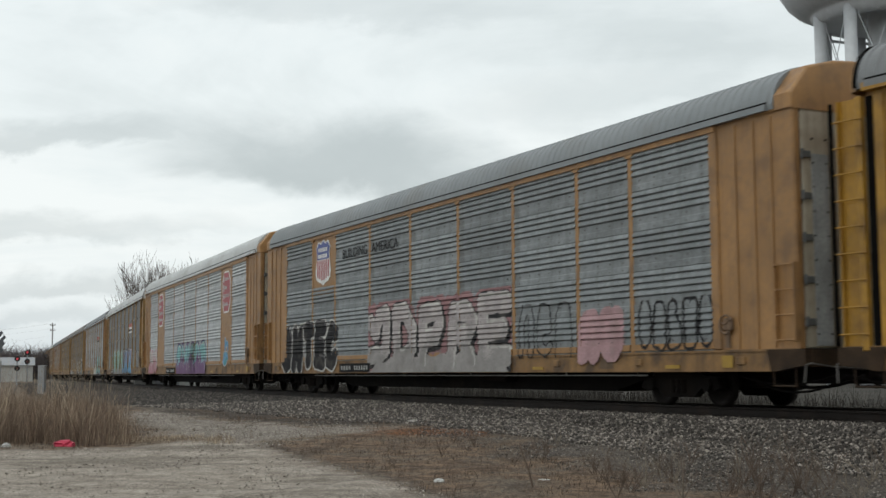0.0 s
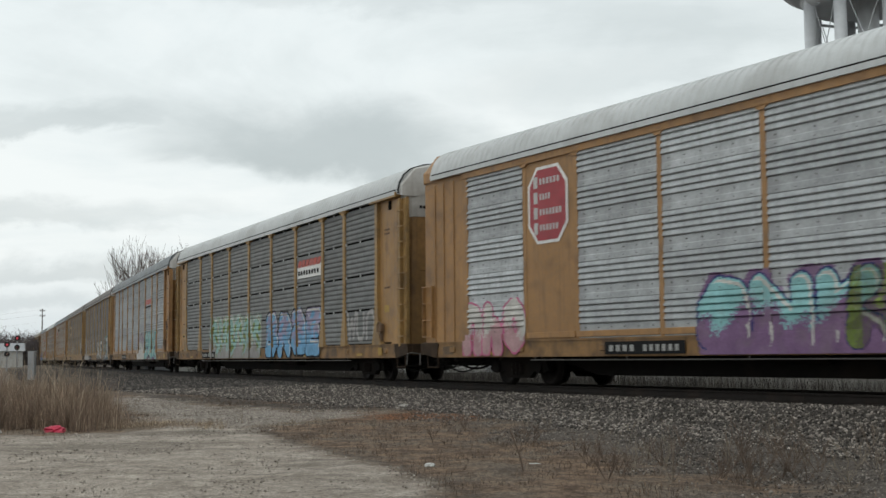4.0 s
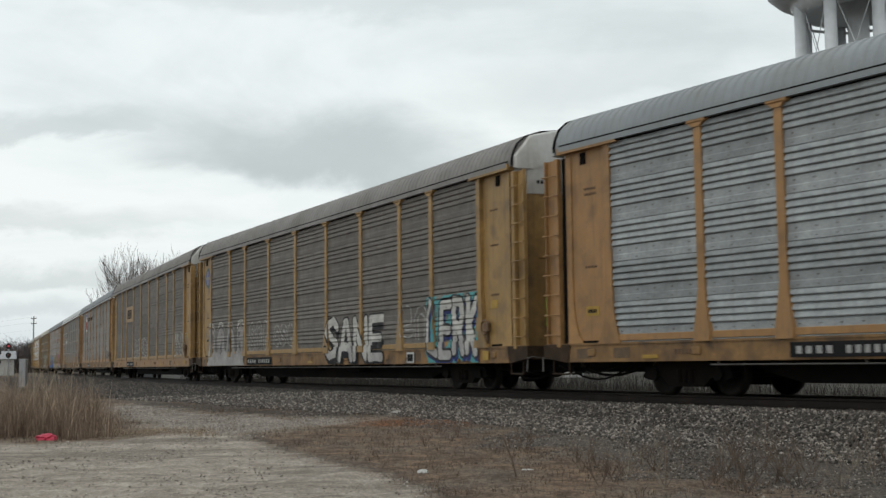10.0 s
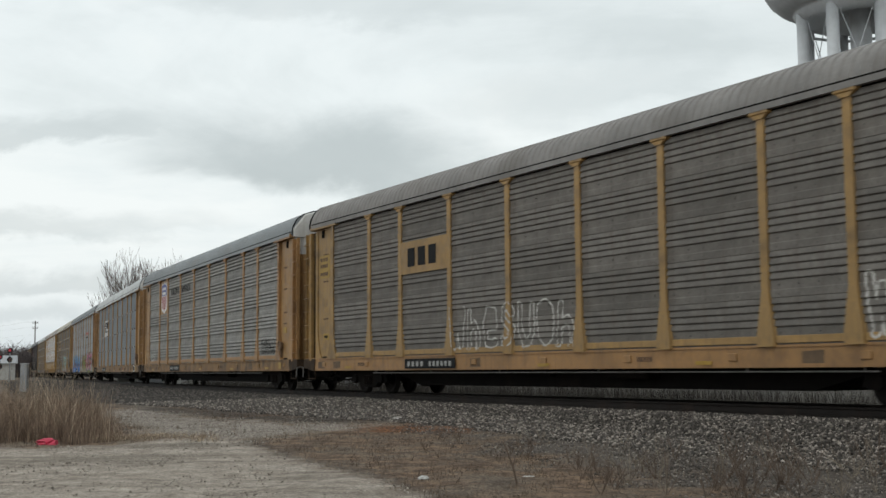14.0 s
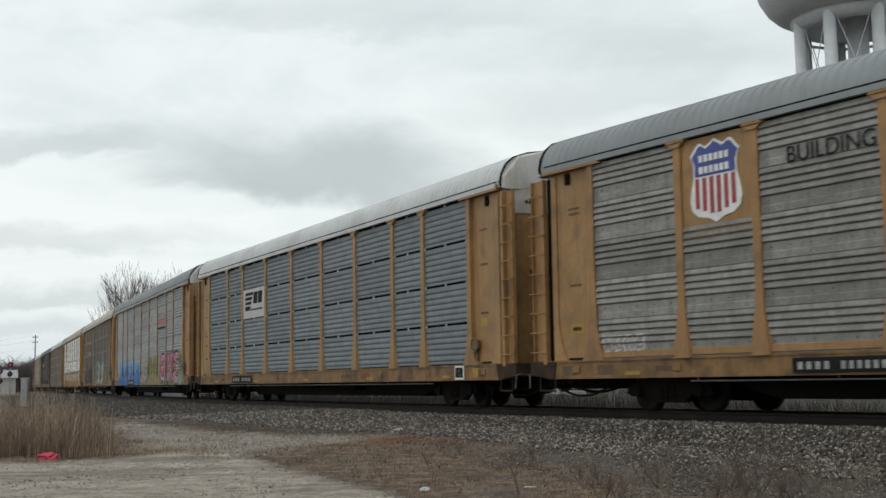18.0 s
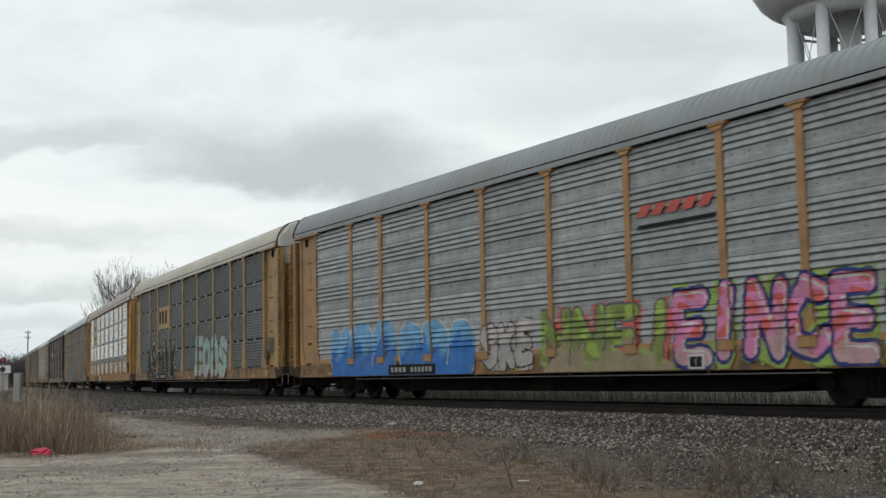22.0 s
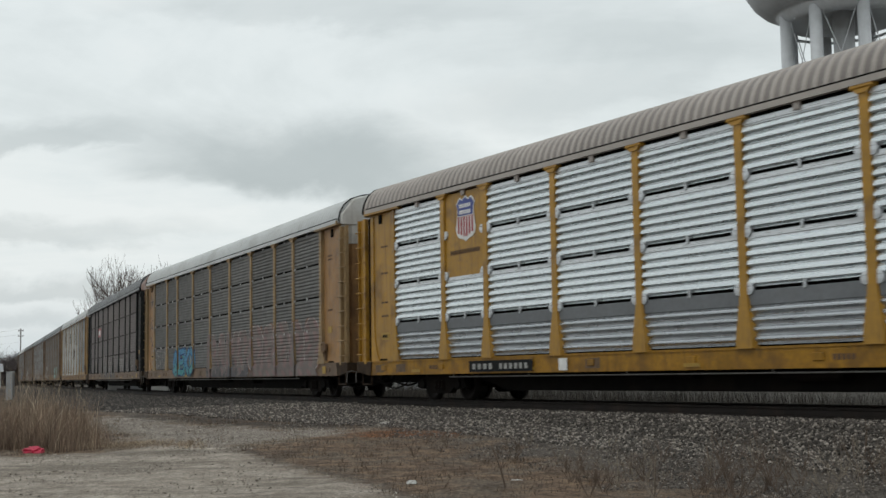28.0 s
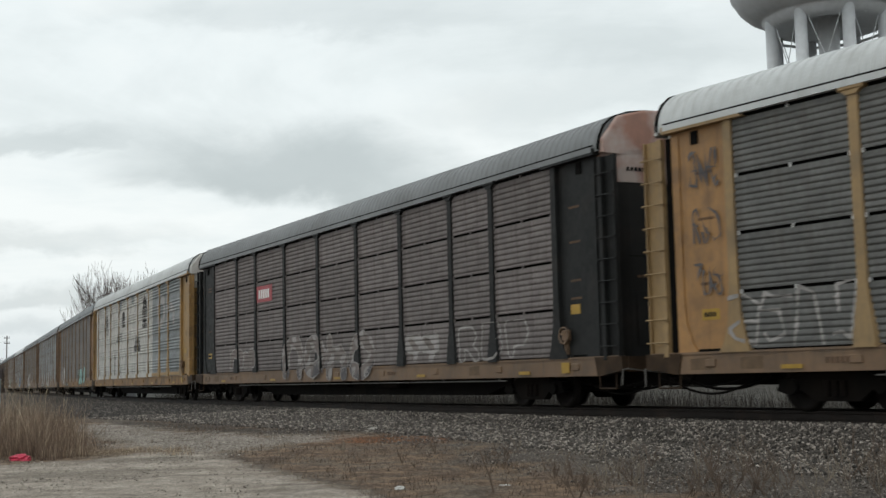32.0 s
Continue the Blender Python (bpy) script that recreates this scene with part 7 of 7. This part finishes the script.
M_REDBAG = material("red_plastic_film", (0.46, 0.02, 0.06), 0.4, vary=0.25, scale=6)
M_PAPER = material("white_litter", (0.5, 0.5, 0.48), 0.7, vary=0.15, scale=6)
M_GREYBAG = material("grey_plastic_film", (0.30, 0.31, 0.33), 0.4, vary=0.2, scale=6)
crumpled("plastic_bag", -6.75, 21.2, (0.18, 0.12, 0.09), M_REDBAG, "crumpled red plastic bag lying by the tall grass", "litter", 4)
crumpled("paper_cup", -7.75, 21.25, (0.08, 0.06, 0.05), M_PAPER, "crushed white paper cup in the grass", "litter", 5)
crumpled("plastic_scrap", -8.05, 21.45, (0.12, 0.07, 0.10), M_GREYBAG, "grey plastic scrap caught in dry grass", "litter", 6)
crumpled("paper_scrap", -0.29, 15.6, (0.065, 0.04, 0.035), M_PAPER, "white crumpled paper on brown grass", "litter", 7)
crumpled("paper_scrap", 1.02, 15.75, (0.07, 0.04, 0.012), M_PAPER, "white paper scrap beside a bare stalk", "litter", 8)
crumpled("pale_stone", -1.05, 26.9, (0.13, 0.08, 0.05), material("pale_stone", (0.36, 0.34, 0.31), 0.9), "flat pale stone at the foot of the ballast", "stone", 9)
crumpled("white_stone", 5.85, 18.75, (0.04, 0.035, 0.04), M_PAPER, "small white stone on the ballast slope", "stone", 10)


# ---- the water tower ----
M_TOWER = material("pale_tower_paint", (0.60, 0.62, 0.64), 0.5, vary=0.10, scale=0.25, grime=(0.34, 0.35, 0.36), grime_amount=0.4, grime_scale=0.3, streak=0.15)


def lathe(profile, n=64):
    v = [(r_ * math.cos(k * math.tau / n), r_ * math.sin(k * math.tau / n), z) for r_, z in profile for k in range(n)]
    f = [(i * n + k, i * n + (k + 1) % n, (i + 1) * n + (k + 1) % n, (i + 1) * n + k) for i in range(len(profile) - 1) for k in range(n)]
    return v, f


TOWER = (32.1, 93.7)
tz = float(ground_z(np.array([TOWER]))[0])
tower = thing("water_tower", "pale grey water tower on many round legs", "water tower", at=(*TOWER, tz))
LEG_R, LEG_N = 4.45, 8
base = 1.0 - tz
v, f = lathe([(0.8, base + 28.0), (3.0, base + 27.35), (4.2, base + 27.1), (4.65, base + 27.3), (4.95, base + 27.75), (5.05, base + 28.0), (5.35, base + 28.0), (6.1, base + 28.4), (6.75, base + 29.0), (7.3, base + 29.9), (7.62, base + 31.0),
              (7.72, base + 32.2), (7.72, base + 36.0), (7.2, base + 38.0), (5.6, base + 39.7), (3.0, base + 40.6), (0.01, base + 40.9)])
tank = part("tank", mesh_of("tank", v, f, [M_TOWER], True), tower, label="pale rounded steel tank")
v, f = lathe([(0.8, 0), (0.8, base + 28.2)], 24)
part("riser_pipe", mesh_of("riser_pipe", v, f, [M_TOWER], True), tower)
sight = math.atan2(-TOWER[1], -TOWER[0])
for k in range(20):
    a = k * math.tau / 20
    part("rib", Shape().tube((0.8 * math.cos(a), 0.8 * math.sin(a), base + 27.95), (4.5 * math.cos(a), 4.5 * math.sin(a), base + 27.15), 0.05, n=6).mesh("rib", [M_TOWER]), tank)
for k in range(LEG_N):
    a, b = (sight + math.radians(-26 + 45 * (k + d)) for d in (0, 1))
    top, nxt = (LEG_R * math.cos(a), LEG_R * math.sin(a)), (LEG_R * math.cos(b), LEG_R * math.sin(b))
    leg = Shape().tube((*top, -0.5), (*top, base + 29.6), 0.47, 0.47, 24)
    part("leg", mesh_of("leg", leg.v, leg.f, [M_TOWER], True), tower)
    part("strut", Shape().tube((*top, base + (28.6 if math.cos(a - sight) > -0.2 else 26.7)), (*nxt, base + (28.6 if math.cos(b - sight) > -0.2 else 26.7)), 0.12, n=8).mesh("strut", [M_TOWER]), tower)
    part("tie_rod", Shape().tube((*top, base + 28.7), (*nxt, base + 19.0), 0.035, n=6).mesh("tie_rod", [M_TOWER]), tower)
    part("tie_rod", Shape().tube((*nxt, base + 28.7), (*top, base + 19.0), 0.035, n=6).mesh("tie_rod", [M_TOWER]), tower)


# ---- bare trees ----
M_BARK = material("bare_bark", (0.085, 0.066, 0.055), 0.9, vary=0.3, scale=3)


def bare_tree(x, y, height, radius, seed):
    """A leafless tree: limbs that fork from a short trunk and rise into a domed crown of upright twigs."""
    rd = random.Random(seed)
    trunk, crown = Shape(), Shape()
    lean = [rd.uniform(0, math.tau) for _ in range(3)]

    def inside(p):
        a = math.atan2(p.y, p.x)
        swell = 1 + 0.10 * math.sin(2 * a + lean[0]) + 0.07 * math.sin(5 * a + lean[1])
        up = (p.z - 0.56 * height) / (0.45 * height)
        return (math.hypot(p.x, p.y) / (radius * swell)) ** 2 + up * up < rd.uniform(0.80, 1.06)

    def grow(p, d, length, r_, level):
        sh, n_ = (trunk, 8) if level >= 4 else (crown, 5 if level > 1 else 3)
        steps = 4
        for k in range(steps):
            lift = (0.34, 0.26, 0.16, 0.08, 0.03)[level]
            d = (d + Vector((rd.uniform(-.17, .17), rd.uniform(-.17, .17), lift))).normalized()
            q = p + d * (length / steps)
            if level < 4 and not inside(q):
                return
            r_end = max(r_ * (0.86 if level else 0.9), 0.013)
            sh.tube(p, q, r_, r_end, n_)
            p, r_ = q, r_end
            if level and (k >= 1 or level < 4):
                if level == 1 and rd.random() < 0.35:
                    continue
                for _ in range(4 if level >= 4 and k > 0 else (2 if level == 3 or k == steps - 1 else 1)):
                    a = rd.uniform(0, math.tau)
                    out = Vector((math.cos(a), math.sin(a), 0))
                    spread = rd.uniform(0.5, 1.05)
                    grow(p, (d + out * spread).normalized(), length * rd.uniform(0.55, 0.82), max(r_ * rd.uniform(0.45, 0.65), 0.013), level - 1)

    grow(Vector((0, 0, -0.3)), Vector((0.02, 0, 1)).normalized(), height * 0.42, height * 0.020, 4)
    ob = thing("bare_tree", "bare leafless tree with a wide twiggy crown", "tree", "bare trees", at=(x, y, float(ground_z(np.array([[x, y]]))[0])))
    part("trunk", trunk.mesh("trunk", [M_BARK]), ob)
    part("crown", crown.mesh("crown", [M_BARK]), ob, label="thin bare branches")
    return ob


bare_tree(-32.9, 130.0, 14.7, 4.7, 5)
bare_tree(-29.6, 134.0, 14.7, 3.4, 9)

# ---- signals, cabinet, pole, fence and buildings by the far crossing ----
M_SIGNAL = material("signal_black", (0.015, 0.015, 0.016), 0.6)
M_LAMP = material("lit_red_lens", (0.6, 0.05, 0.07), 0.4, vary=0.0, glow=0.38)
M_LENS = material("unlit_lens", (0.10, 0.02, 0.02), 0.3)
M_MAST = material("galvanised_mast", (0.32, 0.33, 0.34), 0.5, 0.4, vary=0.15, scale=2)


def spot(px, dist):
    """A place in the plan by bearing (degrees left of straight ahead) and distance."""
    a = math.radians(px)
    return (-math.sin(a) * dist, math.cos(a) * dist)


def signal_mast(x, y, height, heads, turn):
    z = float(ground_z(np.array([[x, y]]))[0])
    ob = thing("railway_signal", "black railway signal with a lit red lamp", "railway signal", "railway signals", at=(x, y, z))
    ob.rotation_euler = (0, 0, turn)
    part("mast", Shape().tube((0, 0, -0.2), (0, 0, height), 0.07, n=10).mesh("mast", [M_MAST]), ob)
    for k in range(heads):
        hz = height - 0.3 - k * 0.85
        o = [(0.25 * math.cos(i * math.tau / 18), 0.25 * math.sin(i * math.tau / 18)) for i in range(18)]
        head = part("signal_head", Shape().prism([(u, v + hz) for u, v in o], 1, -0.22, -0.18).box(-0.14, 0.14, -0.18, 0.1, hz - 0.2, hz + 0.2, 0.03).mesh("signal_head", [M_SIGNAL]), ob)
        part("lens", Shape().prism([(u * 0.42, v * 0.42 + hz) for u, v in o], 1, -0.26, -0.221).mesh("lens", [M_LAMP if k == 0 else M_LENS]), head)
        part("hood", Shape().box(-0.12, 0.12, -0.45, -0.22, hz + 0.11, hz + 0.13).mesh("hood", [M_SIGNAL]), head)


for bearing, dist, hgt in ((19.68, 118.0, 2.62), (19.27, 122.0, 3.25)):
    x, y = spot(bearing, dist)
    signal_mast(x, y, hgt, 2, math.radians(bearing))

x, y = spot(18.64, 60.0)
z = float(ground_z(np.array([[x, y]]))[0])
cab = thing("equipment_cabinet", "tall pale grey steel equipment cabinet", "cabinet", at=(x, y, z))
part("body", Shape().box(-0.15, 0.15, -0.15, 0.15, 0, 1.28, 0.02).mesh("body", [M_MAST]), cab)
part("lid", Shape().box(-0.17, 0.17, -0.17, 0.17, 1.283, 1.33, 0.02).mesh("lid", [M_MAST]), cab)

M_POLE = material("pole_wood", (0.22, 0.21, 0.20), 0.9, vary=0.2, scale=2)
x, y = spot(18.25, 230.0)
z = float(ground_z(np.array([[x, y]]))[0])
pole = thing("utility_pole", "grey wooden utility pole with cross-arms", "utility pole", at=(x, y, z))
part("post", Shape().tube((0, 0, -0.3), (0, 0, 9.9), 0.14, 0.10, 10).mesh("post", [M_POLE]), pole)
for hz in (9.5, 8.6):
    part("cross_arm", Shape().box(-0.5, 0.5, -0.05, 0.05, hz - 0.07, hz + 0.07).mesh("cross_arm", [M_POLE]), pole)
    part("insulator", Shape().tube((-0.42, 0, hz + 0.07), (-0.42, 0, hz + 0.25), 0.05, n=6).mesh("insulator", [M_MAST]), pole)
    part("insulator", Shape().tube((0.42, 0, hz + 0.07), (0.42, 0, hz + 0.25), 0.05, n=6).mesh("insulator", [M_MAST]), pole)
for k, hz in enumerate((9.8, 8.9, 7.6)):
    me = Shape()
    pts = [Vector((x, y, z + hz)) + Vector((-60 * u, 10 * u, -2.2 * math.sin(math.pi * u))) for u in np.linspace(0, 1, 13)]
    for a, b in zip(pts, pts[1:]):
        me.tube(a, b, 0.010, n=4)
    tagged(new("overhead_wire", me.mesh("overhead_wire", [M_POLE])), "thin dark overhead wire from the pole", "wire", "overhead wires")

M_WALLP = material("pale_siding", (0.46, 0.46, 0.44), 0.7, vary=0.08, scale=0.4, grime=(0.3, 0.29, 0.27), grime_amount=0.3)
M_ROOFG = material("grey_metal_roof", (0.26, 0.27, 0.28), 0.6, vary=0.1, scale=0.4)


def shed(x, y, w, d, h, turn, label):
    z = float(ground_z(np.array([[x, y]]))[0])
    ob = thing("shed", label, "building", "low buildings", at=(x, y, z))
    ob.rotation_euler = (0, 0, radians(turn))
    part("wall", Shape().box(-w / 2, w / 2, -d / 2, d / 2, -0.3, h).mesh("wall", [M_WALLP]), ob)
    part("roof", Shape().prism([(-d / 2 - 0.3, h + 0.003), (d / 2 + 0.3, h + 0.003), (0, h + d * 0.12)], 0, -w / 2 - 0.3, w / 2 + 0.3).mesh("roof", [M_ROOFG]), ob)
    for k in range(int(w / 5)):
        u = -w / 2 + 2.5 + k * 5
        part("door", Shape().box(u - 0.9, u + 0.9, -d / 2 - 0.04, -d / 2 - 0.003, 0, min(2.4, h * 0.75)).mesh("door", [M_ROOFG]), ob)


sx, sy = spot(22.0, 175.0)
shed(sx, sy, 18, 9, 2.2, 20, "low pale building behind the signals")
sx, sy = spot(4.0, 95.0)
shed(sx, sy, 34, 10, 1.9, -6, "low pale building beyond the railway")

# slatted gate leaning at the lot's far corner
gx_, gy_ = spot(22.0, 46.0)
z = float(ground_z(np.array([[gx_, gy_]]))[0])
gate = thing("slatted_gate", "weathered dark grey slatted gate, its slats aslant", "gate", at=(gx_, gy_, z))
gate.rotation_euler = (0, 0, radians(22.0))
M_SLAT = material("weathered_slat", (0.10, 0.108, 0.12), 0.7, vary=0.25, scale=4)
for u, top in ((0.3, 1.9), (1.3, 1.45)):
    part("post", Shape().tube((u, 0, -0.2), (u, 0, top), 0.05, n=8).mesh("post", [M_MAST]), gate)
for u, top in ((1.18, 2.62), (1.31, 2.49), (1.40, 2.34), (1.38, 2.14), (1.34, 1.92)):
    part("slat", Shape().prism([(u, top), (u + 0.07, top - 0.09), (u - 0.95, top - 1.34), (u - 1.02, top - 1.25)], 1, -0.10, -0.06).mesh("slat", [M_SLAT]), gate)

# distant bare woods along the horizon
M_WOODS = material("distant_bare_woods", (0.105, 0.088, 0.088), 0.95, vary=0.25, scale=0.15)
rng = np.random.default_rng(77)
n = 17000
ang = np.radians(rng.uniform(-30, 32, n))
dist = rng.uniform(330, 420, n)
roots = np.stack([-np.sin(ang) * dist, np.cos(ang) * dist, np.full(n, 0.3)], -1)
hts = rng.uniform(5, 9.5, n) * (1 + 0.35 * soft_noise(roots[:, :2], 60, 9, 2))
tagged(new("far_woods", blades("far_woods", roots, np.clip(hts, 3, 14), 0.13, 0.9, M_WOODS, 41, 3)), "distant leafless brown woods on the horizon", "trees", kind="stuff")
n = 20000
ang = np.radians(rng.uniform(17.6, 22.0, n))
dist = rng.uniform(235, 290, n)
roots = np.stack([-np.sin(ang) * dist, np.cos(ang) * dist, np.full(n, 0.5)], -1)
hts = rng.uniform(0.35, 1.0, n) * (6.2 + 2.2 * soft_noise(roots[:, :2], 14, 19, 3))
tagged(new("grove", blades("grove", roots, np.clip(hts, 1.5, 9), 0.09, 1.1, M_WOODS, 43, 3)), "clumps of bare brown trees behind the low building", "trees", kind="stuff")


def motions():
    for i, car in enumerate(train):
        walk(car, car_rows(i))


motions()
